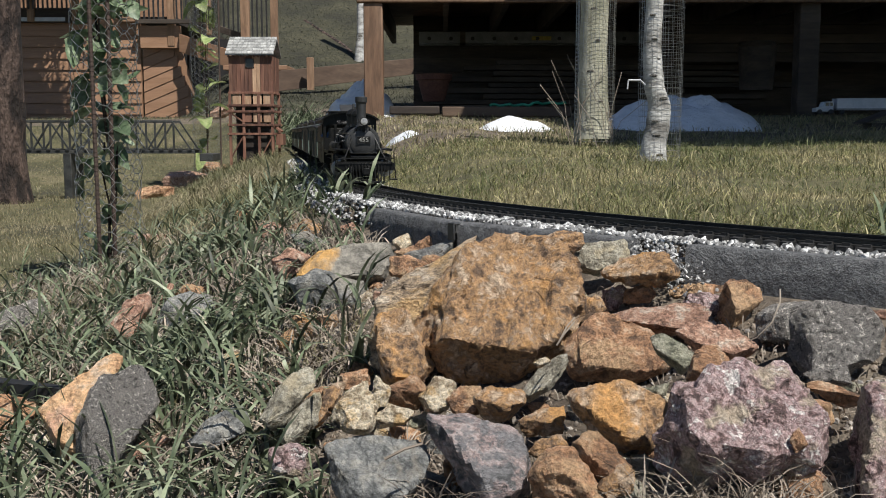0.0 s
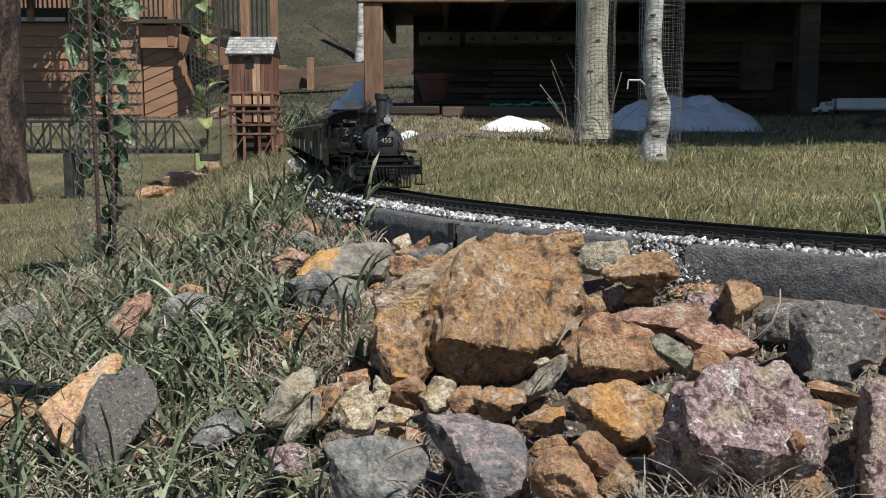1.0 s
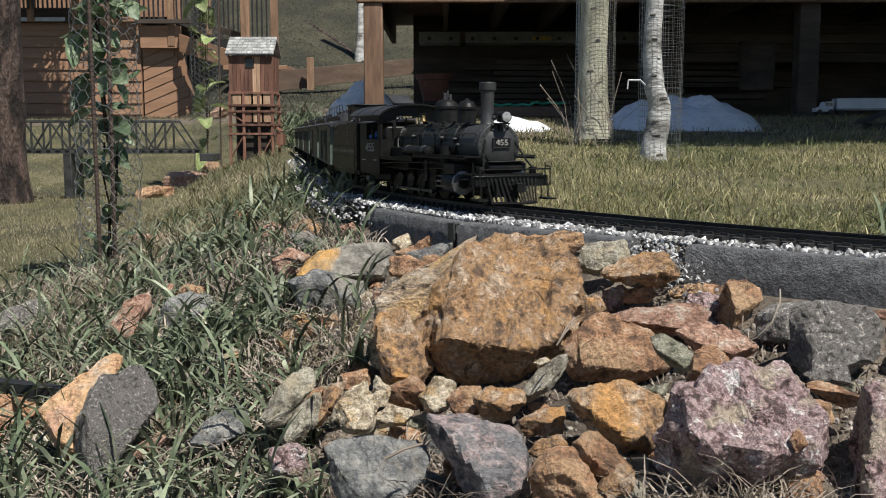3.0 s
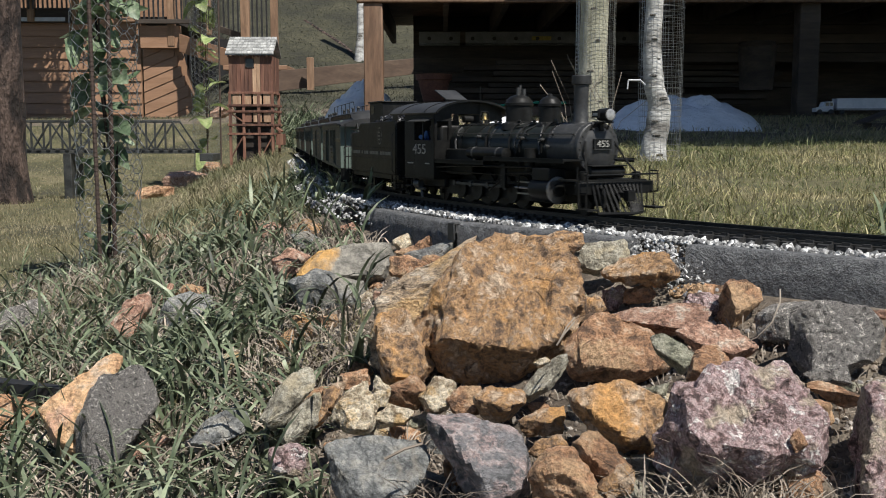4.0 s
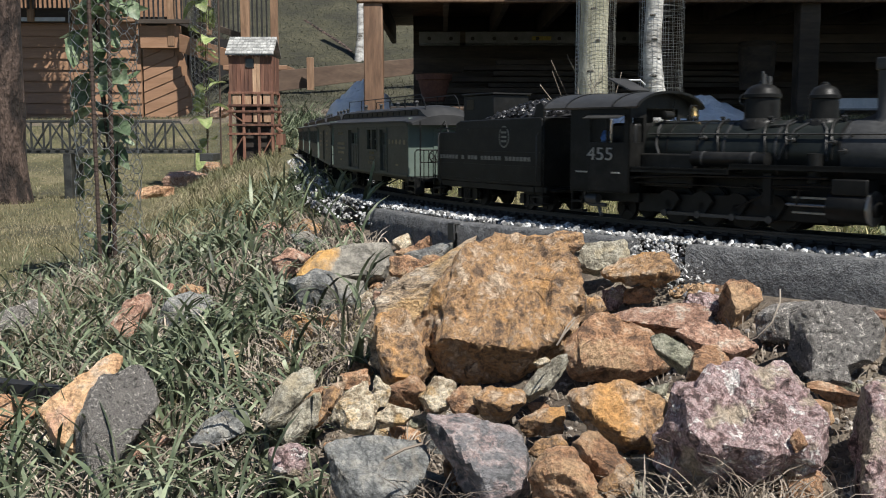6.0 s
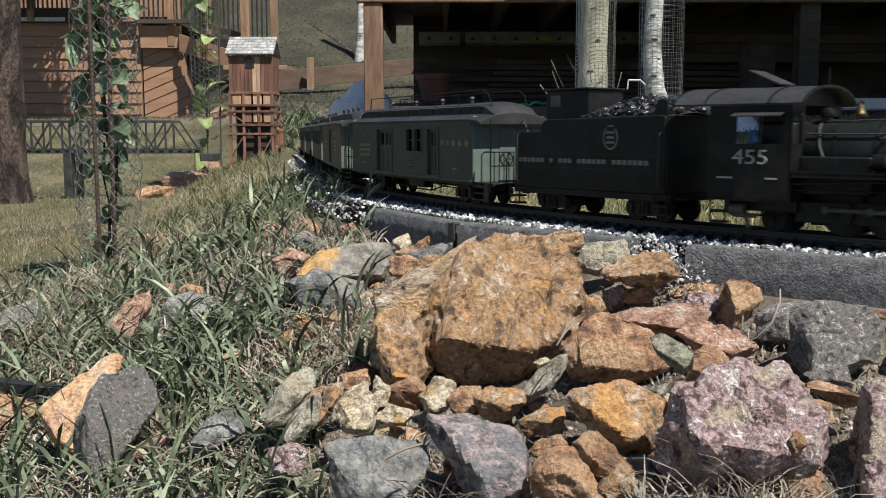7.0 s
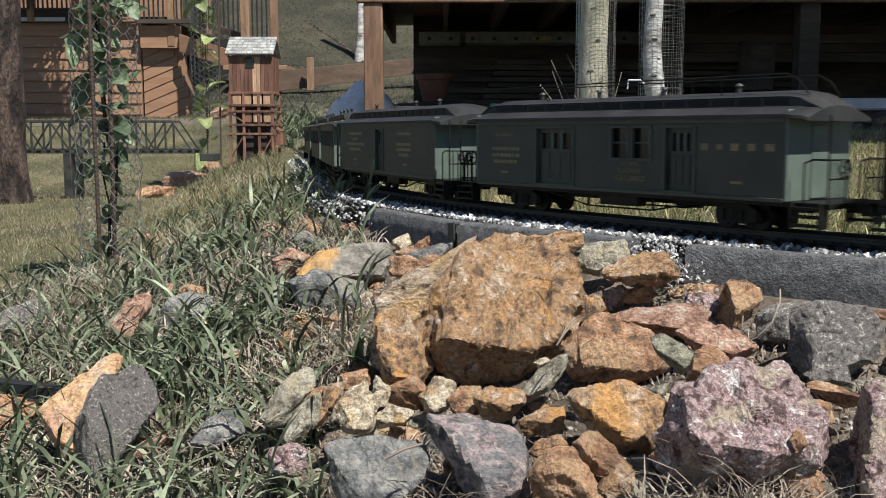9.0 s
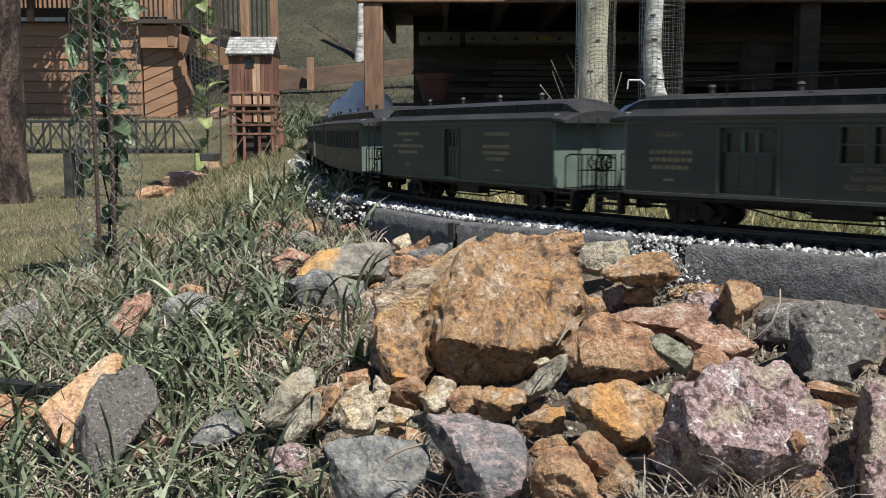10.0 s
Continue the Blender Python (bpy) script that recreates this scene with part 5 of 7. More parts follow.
            for k in range(3):
                a, b = sorted((x + sx * .010, x + sx * .044))
                st.box(a, b, *sorted((sy * (.044 + .004 * k), sy * (.062 + .001 * k))), .030 - .009 * k, .0325 - .009 * k)
            for e in (.010, .044):
                st.box(x + sx * e - .0008, x + sx * e + .0008, *sorted((sy * .046, sy * .063)), .010, .0365)
            part("steps", st, LOCO, car)
        bw = Geo()
        cx, cy, cz = x + sx * .052, -.030, .072
        for k in range(16):
            a, b = 2 * math.pi * k / 16, 2 * math.pi * (k + 1) / 16
            bw.tube((cx, cy + .010 * math.cos(a), cz + .010 * math.sin(a)), (cx, cy + .010 * math.cos(b), cz + .010 * math.sin(b)), .0012, n=5)
        for k in range(5):
            a = 2 * math.pi * k / 5
            bw.tube((cx, cy, cz), (cx, cy + .010 * math.cos(a), cz + .010 * math.sin(a)), .0008, n=4)
        bw.tube((cx, cy, .034), (cx, cy, cz), .0012, n=5)
        part("brake_wheel", bw, LOCO, car)
        coupler(car, x + sx * .042, sx)
        truck(car, sx * .180, .0165, .036, .033, wheels)
    for sy in (-1, 1):
        g = Geo().path([(-.15, sy * .034, .033), (-.055, sy * .034, .0145), (.055, sy * .034, .0145), (.15, sy * .034, .033)], .0012, 6)
        g.tube((-.055, sy * .034, .0145), (-.055, sy * .034, .032), .0018, n=6).tube((.055, sy * .034, .0145), (.055, sy * .034, .032), .0018, n=6)
        part("truss_rod", g, LOCO, car)
    part("battery_box", Geo().box(-.03, .035, -.040, -.022, .018, .031), LOCO, car, bevel=.001)
    part("brake_cylinder", Geo().tube((.05, .022, .024), (.085, .022, .024), .008, n=12), LOCO, car)
    return car


D0, D1 = .037, .1175
FACE = lambda x, z: Matrix.Translation((x, -CARSIDE - .0004, z)) @ Euler((radians(90), 0, 0)).to_matrix().to_4x4()


def make_cars():
    cars = []
    w = []
    c = rail_car("baggage_mail_car", "dark green wooden baggage and mail car with clerestory roof",
                 [(-.131, -.0585, D0 + .004, D1, "door"), (.007, .036, .078, D1, "window"), (.042, .0715, .078, D1, "window"), (.093, .137, D0 + .004, D1, "door")], 0, True, w)
    writing("BAGGAGE", .0085, GOLD, c, FACE(-.195, .108))
    bars(c, [(-.222 + .0085 * k, -.2155 + .0085 * k, .0875, .0048) for k in range(7)] + [(-.222 + .0085 * k, -.2155 + .0085 * k, .0785, .0048) for k in range(7)] + [(-.218 + .0085 * k, -.2115 + .0085 * k, .0695, .0048) for k in range(6)] + [(-.202, -.188, .055, .003), (.146, .156, .094, .008), (.168, .176, .094, .006), (.187, .197, .094, .008), (.209, .219, .094, .008), (.231, .243, .094, .008), (.188, .204, .055, .003)], -CARSIDE - .0003, GOLD, "dull gold lettering")
    writing("RAILWAY", .0085, GOLD, c, FACE(.039, .063))
    writing("POST OFFICE", .0085, GOLD, c, FACE(.039, .054))
    writing("U.S. MAIL", .0075, GOLD, c, FACE(.039, .072))
    cars.append((c, 1.046, w))
    w = []
    c = rail_car("baggage_car", "dark green wooden baggage car coupled behind the mail car", [(-.036, .008, D0 + .004, D1, "door")], 0, False, w)
    bars(c, [(-.20, -.12, .108, .005), (-.175, -.145, .098, .004), (-.215, -.105, .088, .005), (-.195, -.125, .078, .005), (-.17, -.15, .058, .003),
             (.085, .15, .108, .005), (.08, .15, .090, .005), (.08, .15, .081, .005), (.09, .14, .072, .005), (.11, .13, .056, .003)], -CARSIDE - .0003, GOLD, "dull gold lettering")
    cars.append((c, 1.046 + .6245, w))
    w = []
    wins = [(-.225 + .0385 * k, -.225 + .0385 * k + .026, .078, .116, "window") for k in range(12)]
    c = rail_car("passenger_coach", "dark green wooden passenger coach with a row of windows", wins, 0, False, w)
    bars(c, [(-.10, .10, .122, .004), (-.02, .02, .055, .004)], -CARSIDE - .0003, GOLD, "dull gold lettering")
    cars.append((c, 1.046 + 2 * .6245, w))
    for k in (3, 4):
        d = copy_thing(c, pose(0, 0, 0))
        ww = [(o, o.location.x, o.location.z) for o in d.children_recursive if o.name.startswith("wheelset")]
        cars.append((d, 1.046 + k * .6245, ww))
    return cars


def make_tender():
    t = thing("tender", pose(0, 0, 0), "black riveted steam engine tender heaped with coal", "tender")
    W = .060
    side = [(-.137, .037), (.133, .037), (.133, .128), (.128, .131), (-.072, .1275), (-.082, .124), (-.086, .111), (-.137, .1105)]
    part("tank", Geo().prism(side, -W, W), LOCO, t, bevel=.0015)
    part("frame", Geo().box(-.142, .139, -.056, .056, .028, .037).box(.133, .150, -.050, .050, .030, .034), LOCO, t, bevel=.001)
    for z in (.0405, .115):
        part("rivet_strip", Geo().box(-.137, .133, -W - .0008, -W + .0005, z, z + .0022), LOCO, t)
    for z in (.083, .064):
        g = Geo()
        for k in range(44):
            x = -.13 + .006 * k
            g.box(x - .0006, x + .0006, -W - .0006, -W + .0003, z - .0006, z + .0006)
        part("rivets", g, PIPE, t, smooth=0)
    part("bunker", Geo().box(-.104, -.022, -.032, .032, .110, .166).box(-.107, -.019, -.035, .035, .166, .169), LOCO, t, "box-shaped cabin on the tank", bevel=.001)
    part("bunker_window", Geo().box(-.095, -.075, -.0325, -.0315, .145, .160), DARKGLASS, t)
    for ya, yb in ((-.058, -.055), (.055, .058)):
        part("coal_board", Geo().prism([(.110, .128), (.133, .128), (.133, .146), (.128, .150), (.118, .148)], ya, yb), LOCO, t)
    part("front_shield", Geo().box(.133, .1355, -.058, .058, .037, .130), LOCO, t, bevel=.0008)
    # the maker's lettering as plain blocks, word by word
    for first, count in ((0, 6), (7, 1), (9, 3), (13, 6), (20, 7)):
        bars(t, [(-.1275 + .0088 * (first + k), -.1275 + .0088 * (first + k) + .0066, .0735, .0058) for k in range(count)], -W - .0004, LETTER, "pale lettering block")
    rim = [(math.cos(2 * math.pi * k / 24) * .0125, math.sin(2 * math.pi * k / 24) * .0155) for k in range(24)]
    em = part("emblem", Geo().loft([[(.045 + x, -W - .0004, .104 + z) for x, z in rim], [(.045 + x, -W + .0005, .104 + z) for x, z in rim]]), LETTER, t, "round pale emblem")
    part("emblem_field", Geo().loft([[(.045 + x * .82, -W - .0008, .104 + z * .84) for x, z in rim], [(.045 + x * .82, -W, .104 + z * .84) for x, z in rim]]), LOCO, em)
    for k in (-.0062, 0, .0062):
        part("emblem_bar", Geo().box(.0385, .0515, -W - .0011, -W, .104 + k - .0014, .104 + k + .0014), LETTER, em, smooth=0)
    rng = np.random.default_rng(31)
    n = 900
    x, y = rng.uniform(-.02, .124, n), rng.uniform(-.05, .05, n)
    h = .127 + .026 * np.clip(1 - ((x - .06) / .085) ** 2, 0, 1) * np.clip(1 - (y / .056) ** 2, 0, 1)
    c = pebbles("coal", np.stack([x, y, h + rng.uniform(-.002, .002, n)], -1), rng.uniform(.002, .0048, n), COAL, "heap of glossy black coal", "", 32)
    c.parent = t
    part("coal_bed", Geo().loft([[(xx, yy, .12 + .03 * max(0, 1 - ((xx - .06) / .09) ** 2) * max(0, 1 - (yy / .058) ** 2)) for yy in np.linspace(-.056, .056, 12)] for xx in np.linspace(-.022, .126, 14)], closed=False), COAL, t)
    for sx in (-.128, .126):
        part("grab_iron", Geo().path([(sx, -.0605, .040), (sx, -.0635, .045), (sx, -.0635, .105), (sx, -.0605, .110)], .0009, 5), PIPE, t)
    part("grab_iron", Geo().path([(-.138, -.05, .05), (-.144, -.05, .052), (-.144, -.05, .118), (-.13, -.05, .128), (-.12, -.05, .109)], .0011, 5), PIPE, t)
    for x in (.118, -.145):
        part("step", Geo().box(x, x + .020, -.062, -.048, .012, .0145).box(x, x + .020, -.062, -.048, .022, .0245).box(x - .001, x + .0005, -.062, -.060, .012, .036).box(x + .0195, x + .021, -.062, -.060, .012, .036), LOCO, t)
    w = []
    truck(t, -.085, .0165, .036, .033, w)
    truck(t, .080, .0165, .036, .033, w)
    coupler(t, -.138, -1)
    return t, w


def make_loco():
    e = thing("steam_locomotive", pose(0, 0, 0), "black and dark green model steam locomotive with a tall chimney", "locomotive")
    CZ = .0885
    # boiler
    part("boiler", Geo().lathe([(-.135, .034), (-.13, .036), (-.055, .036), (-.02, .0352), (.118, .0350), (.12, .0345)], (0, 0, CZ), 0, 40), BOILER, e, "dark green boiler jacket")
    part("smokebox", Geo().lathe([(.12, .0353), (.183, .0353), (.1845, .0345)], (0, 0, CZ), 0, 40), SOOT, e, "sooty black smokebox")
    front = part("smokebox_front", Geo().lathe([(.1835, .0362), (.188, .0362), (.1892, .0350), (.1892, .0290), (.1915, .0280), (.194, .0220), (.1955, .012), (.196, .001)], (0, 0, CZ), 0, 40), SOOT, e)
    g = Geo()
    for k in range(22):
        a = 2 * math.pi * k / 22
        g.tube((.1885, math.cos(a) * .0320, CZ + math.sin(a) * .0320), (.1905, math.cos(a) * .0320, CZ + math.sin(a) * .0320), .0011, n=6)
    part("bolts", g, PIPE, front)
    part("number_board", Geo().box(.1955, .1985, -.0150, .0150, CZ - .001, CZ + .0135), LOCO, front, "small black plate")
    writing("455", .0125, SILVER, front, Matrix.Translation((.1988, 0, CZ + .0062)) @ Euler((radians(90), 0, radians(90))).to_matrix().to_4x4() @ Matrix.Diagonal((1.15, 1, 1, 1)), "pale road number on the front")
    part("plate_rim", Geo().box(.1984, .1990, -.0150, -.0142, CZ - .001, CZ + .0135).box(.1984, .1990, .0142, .0150, CZ - .001, CZ + .0135).box(.1984, .1990, -.0142, .0142, CZ - .001, CZ - .0003).box(.1984, .1990, -.0142, .0142, CZ + .0128, CZ + .0135), PIPE, front)
    for x in (-.098, -.055, -.02, .045, .118):
        r = .0362 if x < -.05 else .0354
        part("boiler_band", Geo().lathe([(x - .0016, r - .001), (x - .0014, r + .0006), (x + .0014, r + .0006), (x + .0016, r - .001)], (0, 0, CZ), 0, 40), PIPE if x in (.045, -.02) else LOCO, e)
    # stack and domes
    part("chimney", Geo().lathe([(.116, .0165), (.121, .0130), (.126, .0102), (.150, .0098), (.174, .0105), (.175, .0128), (.178, .0133), (.186, .0131), (.1872, .0120), (.1872, .0098), (.165, .0085)], (.1515, 0, 0), 2, 28), SOOT, e, "tall straight chimney with a cap")
    for x, nm, wide, tall in ((.082, "sand_dome", .86, .98), (.007, "steam_dome", 1.1, 1.06)):
        rings = [(.114, .0240), (.1205, .0226), (.1235, .0205), (.1255, .0180), (.1465, .0176), (.1475, .0192), (.1512, .0192), (.1522, .0180), (.1565, .0160), (.1602, .0118), (.1620, .0062), (.1630, .0044), (.1650, .0040), (.1660, .001)]
        dome = part(nm, Geo().lathe([(.114 + (h - .114) * tall, r * wide) for h, r in rings], (x, 0, 0), 2, 36), LOCO, e)
        g = Geo()
        for k in range(14):
            a = 2 * math.pi * k / 14
            g.tube((x + .0212 * wide * math.cos(a), .0212 * wide * math.sin(a), .1215), (x + .0212 * wide * math.cos(a), .0212 * wide * math.sin(a), .1245), .0008, n=5)
        part("bolts", g, PIPE, dome)
    part("safety_valve", Geo().tube((.010, -.004, .160), (.010, -.004, .176), .0028, n=8).tube((.004, .004, .160), (.004, .004, .180), .0016, n=8).tube((.012, .005, .16), (.012, .005, .174), .0028, n=8), PIPE, e)
    g = Geo()
    for k in range(12):
        a, b = math.pi * 1.7 * k / 12 + .4, math.pi * 1.7 * (k + 1) / 12 + .4
        g.tube((-.013 + .0055 * math.cos(a), -.006, .148 + .006 * math.sin(a)), (-.013 + .0055 * math.cos(b), -.006, .148 + .006 * math.sin(b)), .001, n=5)
    part("whistle_pipe", g, PIPE, e)
    part("bell", Geo().lathe([(.1295, .0066), (.131, .0062), (.135, .0042), (.1395, .0036), (.1415, .001)], (-.085, 0, 0), 2, 20), BRASS, e, "polished brass bell")
    part("bell_yoke", Geo().path([(-.085, -.0085, .122), (-.085, -.0085, .137), (-.085, -.006, .1425), (-.085, .006, .1425), (-.085, .0085, .137), (-.085, .0085, .122)], .0011, 6), LOCO, e)
    for x in (.1235, .1755):
        part("rivet_row", Geo().lathe([(x, .0352), (x + .0003, .0356), (x + .0008, .0356), (x + .0011, .0352)], (0, 0, CZ), 0, 30), SOOT, e)
    for x in (-.075, -.036, .026, .062, .112):
        part("check_valve", Geo().tube((x, -.010, .121), (x, -.013, .1275), .0022, n=8).tube((x - .003, -.013, .1275), (x + .003, -.013, .1275), .0012, n=6), PIPE, e)
    part("throttle_rod", Geo().path([(-.13, -.016, .1215), (-.05, -.0155, .1235), (.03, -.0145, .1225)], .0009, 5), PIPE, e)
    part("generator", Geo().lathe([(-.009, .001), (-.008, .0055), (.008, .0055), (.009, .001)], (-.115, -.012, .131), 1, 14), LOCO, e)
    # headlight
    lamp = part("headlight", Geo().lathe([(.190, .0060), (.192, .0082), (.2095, .0088), (.2110, .0092), (.2120, .0088)], (0, 0, .1335), 0, 24).box(.184, .210, -.0075, .0075, .1225, .1248).box(.182, .196, -.003, .003, .112, .1228), LOCO, e, "round black headlight")
    part("lens", Geo().lathe([(.2112, .0078), (.2126, .0074), (.2136, .0045), (.2140, .0005)], (0, 0, .1335), 0, 24), LENS, lamp, "bright glass lens")
    part("lamp_bracket", Geo().path([(.186, -.016, .110), (.196, -.012, .122), (.206, -.007, .1235)], .0012, 6).path([(.186, .016, .110), (.196, .012, .122), (.206, .007, .1235)], .0012, 6), LOCO, lamp)
    # pipes looped over the boiler, valves and the step in front of the smokebox
    for x, r in ((-.030, .0016), (.030, .0013), (.056, .0013), (.108, .0014)):
        part("boiler_pipe", Geo().path([(x + .004 * math.sin(3 * a), .0372 * math.sin(a), CZ + .0372 * math.cos(a)) for a in np.linspace(-1.75, -.15, 9)], r, 6), LOCO, e)
    for x, z in ((-.045, .104), (.066, .102), (.113, .100), (.125, .091)):
        part("valve", Geo().tube((x, -.034, z), (x, -.041, z), .0026, n=8).tube((x - .004, -.0405, z), (x + .004, -.0405, z), .0011, n=6), PIPE, e)
    part("air_hose", Geo().path([(.226, -.030, .040), (.238, -.031, .037), (.243, -.032, .024), (.240, -.032, .014)], .0017, 6), LOCO, e)
    part("front_step", Geo().box(.196, .214, -.030, .030, .0655, .0672), LOCO, e, bevel=.0006)
    part("cab_whistle_pole", Geo().tube((-.128, .02, .118), (-.128, .02, .182), .0008, n=5), LOCO, e)
    for sy in (-1, 1):
        part("number_lamp", Geo().box(.189, .203, *sorted((sy * .0105, sy * .0125)), .1295, .1385), LOCO, lamp, "small black framed panel")
        part("number_bar", Geo().box(.1915, .2005, *sorted((sy * .0122, sy * .0129)), .1322, .1358), SILVER, lamp, smooth=0)
    # cab
    W = .065
    cab = part("cab", Geo().box(-.225, -.193, -W, -W + .002, .037, .1395).box(-.193, -.139, -W, -W + .002, .037, .098).box(-.193, -.139, -W, -W + .002, .130, .1395).box(-.139, -.131, -W, -W + .002, .037, .1395).box(-.1675, -.1645, -W, -W + .002, .098, .130)
               .box(-.225, -.193, W - .002, W, .037, .1395).box(-.193, -.139, W - .002, W, .037, .098).box(-.193, -.139, W - .002, W, .130, .1395).box(-.139, -.131, W - .002, W, .037, .1395)
               .box(-.225, -.131, -W, W, .036, .039).mesh("cab", LOCO, 35, True), LOCO, e, bevel=.0004)
    arch = [(-.065, .1395)] + [(.065 * math.sin(a), .1395 + .019 * math.cos(a)) for a in np.linspace(-1.45, 1.45, 13)] + [(.065, .1395)]
    fr = Geo()
    for y0, y1 in ((-.065, -.032), (.032, .065)):
        a, b = y0, y1
        fr.box(-.133, -.131, a, b, .037, .098).box(-.133, -.131, a, b, .128, .1395).box(-.133, -.131, a, a + .006, .098, .128).box(-.133, -.131, b - .006, b, .098, .128)
    fr.loft([[(-.133, y, z) for y, z in arch], [(-.131, y, z) for y, z in arch]])
    part("cab_front", fr, LOCO, cab)
    top = [(.071 * math.sin(a), .1360 + .0245 * math.cos(a)) for a in np.linspace(-1.36, 1.36, 17)]
    low = [(y * .98, z - .0022) for y, z in top[::-1]]
    part("cab_roof", Geo().loft([[(x, y, z) for y, z in top + low] for x in (-.268, -.117)]), SOOT, cab, smooth=50)
    for x in (-.268, -.230, -.155, -.117):
        part("roof_rib", Geo().loft([[(x + d, y, z + .0009) for y, z in top + low] for d in (-.0012, .0012)]), LOCO, cab, smooth=50)
    part("roof_hatch", Geo().box(-.02, .02, -.02, .02, -.0008, .0008, pose(-.185, 0, .171, 0, 24, 0)), SOOT, cab, "open roof hatch")
    part("armrest_shade", Geo().box(-.194, -.138, -W - .014, -W, -.0006, .0006, Matrix.Translation((0, -.0, .1318)) @ Matrix.Translation((0, -W, 0)) @ Euler((radians(18), 0, 0)).to_matrix().to_4x4() @ Matrix.Translation((0, W, 0))), PIPE, cab)
    writing("455", .0225, SILVER, cab, Matrix.Translation((-.176, -W - .0004, .083)) @ Euler((radians(90), 0, 0)).to_matrix().to_4x4() @ Matrix.Diagonal((1.25, 1, 1, 1)), "pale road number")
    bars(cab, [(-.215, -.196, .061, .002), (-.158, -.145, .061, .002)], -W - .0003, SILVER, "tiny pale lettering")
    part("firebox", Geo().box(-.131, -.055, -.043, .043, .045, .085).box(-.215, -.131, -.045, .045, .024, .04), LOCO, e, bevel=.002)
    # Block added so that the cab's inside reads dark through its windows.
    part("backhead", Geo().box(-.172, -.134, -.050, .050, .039, .122), LOCO, e, bevel=.004)
    # Filler added to close the see-through space and keep the underside dark.
    part("ash_pan", Geo().box(-.128, .118, -.0165, .0165, .010, .066).box(.118, .205, -.015, .015, .014, .060), LOCO, e, bevel=.002)
    # running boards
    for sy in (-1, 1):
        g = Geo().box(-.13, .005, *sorted((sy * .034, sy * .064)), .0655, .0680).box(.005, .192, *sorted((sy * .028, sy * .062)), .0725, .0748)
        g.box(-.13, .005, *sorted((sy * .0625, sy * .064)), .063, .0695).box(.005, .192, *sorted((sy * .0605, sy * .062)), .070, .0758)
        part("running_board", g, LOCO, e)
        air = part("air_tank", Geo().lathe([(-.052, .002), (-.050, .0085), (.045, .0085), (.047, .002)], (0, sy * .049, .080), 0, 18), LOCO, e)
        for x in (-.035, .028):
            part("tank_strap", Geo().lathe([(x - .0015, .0085), (x - .0012, .0091), (x + .0012, .0091), (x + .0015, .0085)], (0, sy * .049, .080), 0, 18), PIPE, air)
        g = Geo().path([(-.125, sy * .0335, .1085), (.0, sy * .0330, .1085), (.178, sy * .0330, .1085)], .0010, 6)
        for x in (-.11, -.05, .01, .07, .13, .175):
            g.tube((x, sy * .028, .106), (x, sy * .0340, .109), .0013, n=6)
        part("handrail", g, PIPE, e)
        g = Geo().path([(-.120, sy * .010, .125), (-.117, sy * .027, .114), (-.112, sy * .037, .096), (-.100, sy * .041, .068)], .0016, 6)
        part("feed_pipe", g, PIPE, e, "thin bent pipe over the firebox")
        for pts in ([(.078, sy * .013, .1235), (.064, sy * .027, .1135), (.057, sy * .0355, .098), (.050, sy * .0365, .080)], [(.086, sy * .013, .1235), (.100, sy * .027, .1135), (.104, sy * .0355, .098), (.106, sy * .0365, .080)],
                    [(.060, sy * .010, .1245), (.052, sy * .021, .1185), (.030, sy * .0225, .1175)]):
            part("sand_pipe", Geo().path(pts, .0011, 6), PIPE, e)
        # frame, cylinders, gear
        part("outside_frame", Geo().prism([(-.135, .014), (-.135, .036), (.125, .042), (.215, .042), (.215, .030), (.125, .024), (.11, .014)], *sorted((sy * .0335, sy * .0375))), LOCO, e, bevel=.0006)
        cyl = part("cylinder", Geo().lathe([(.121, .010), (.1215, .0165), (.124, .0172), (.164, .0172), (.1665, .0165), (.167, .009), (.171, .0085), (.172, .004)], (0, sy * .050, .0335), 0, 24), LOCO, e)
        part("cylinder_rim", Geo().lathe([(.1645, .0165), (.1648, .0182), (.1672, .0182), (.1675, .0165)], (0, sy * .050, .0335), 0, 24), STEEL, cyl, "bright ring round the cylinder head")
        part("steam_chest", Geo().box(.126, .164, *sorted((sy * .034, sy * .0635)), .046, .063), LOCO, cyl, bevel=.0015)
        part("piston_rod", Geo().tube((.07, sy * .050, .0335), (.125, sy * .050, .0335), .0017, n=8).box(.078, .124, *sorted((sy * .047, sy * .053)), .0405, .0425).box(.078, .124, *sorted((sy * .047, sy * .053)), .0245, .0265), STEEL, cyl)
        part("valve_gear", Geo().path([(.15, sy * .057, .054), (.10, sy * .057, .054), (.055, sy * .057, .052)], .0013, 6).box(.046, .056, *sorted((sy * .055, sy * .059)), .032, .066).path([(.051, sy * .058, .045), (.012, sy * .056, .0262)], .0014, 6)
             .path([(.085, sy * .056, .034), (.088, sy * .057, .052)], .0014, 6), LOCO, e)
        part("air_pump", Geo().lathe([(.056, .001), (.057, .0075), (.069, .0075), (.0695, .005), (.074, .005), (.0745, .008), (.088, .008), (.0885, .001)], (.098 if sy < 0 else .06, sy * .046, 0), 2, 16), LOCO, e)
        part("injector", Geo().path([(-.205, sy * .058, .040), (-.205, sy * .058, .024), (-.195, sy * .058, .020), (-.17, sy * .058, .020)], .0026, 8).tube((-.20, sy * .058, .027), (-.183, sy * .058, .027), .0062, n=12).tube((-.183, sy * .058, .022), (-.178, sy * .058, .006), .0024, n=8), PIPE, e, "grey injector below the cab")
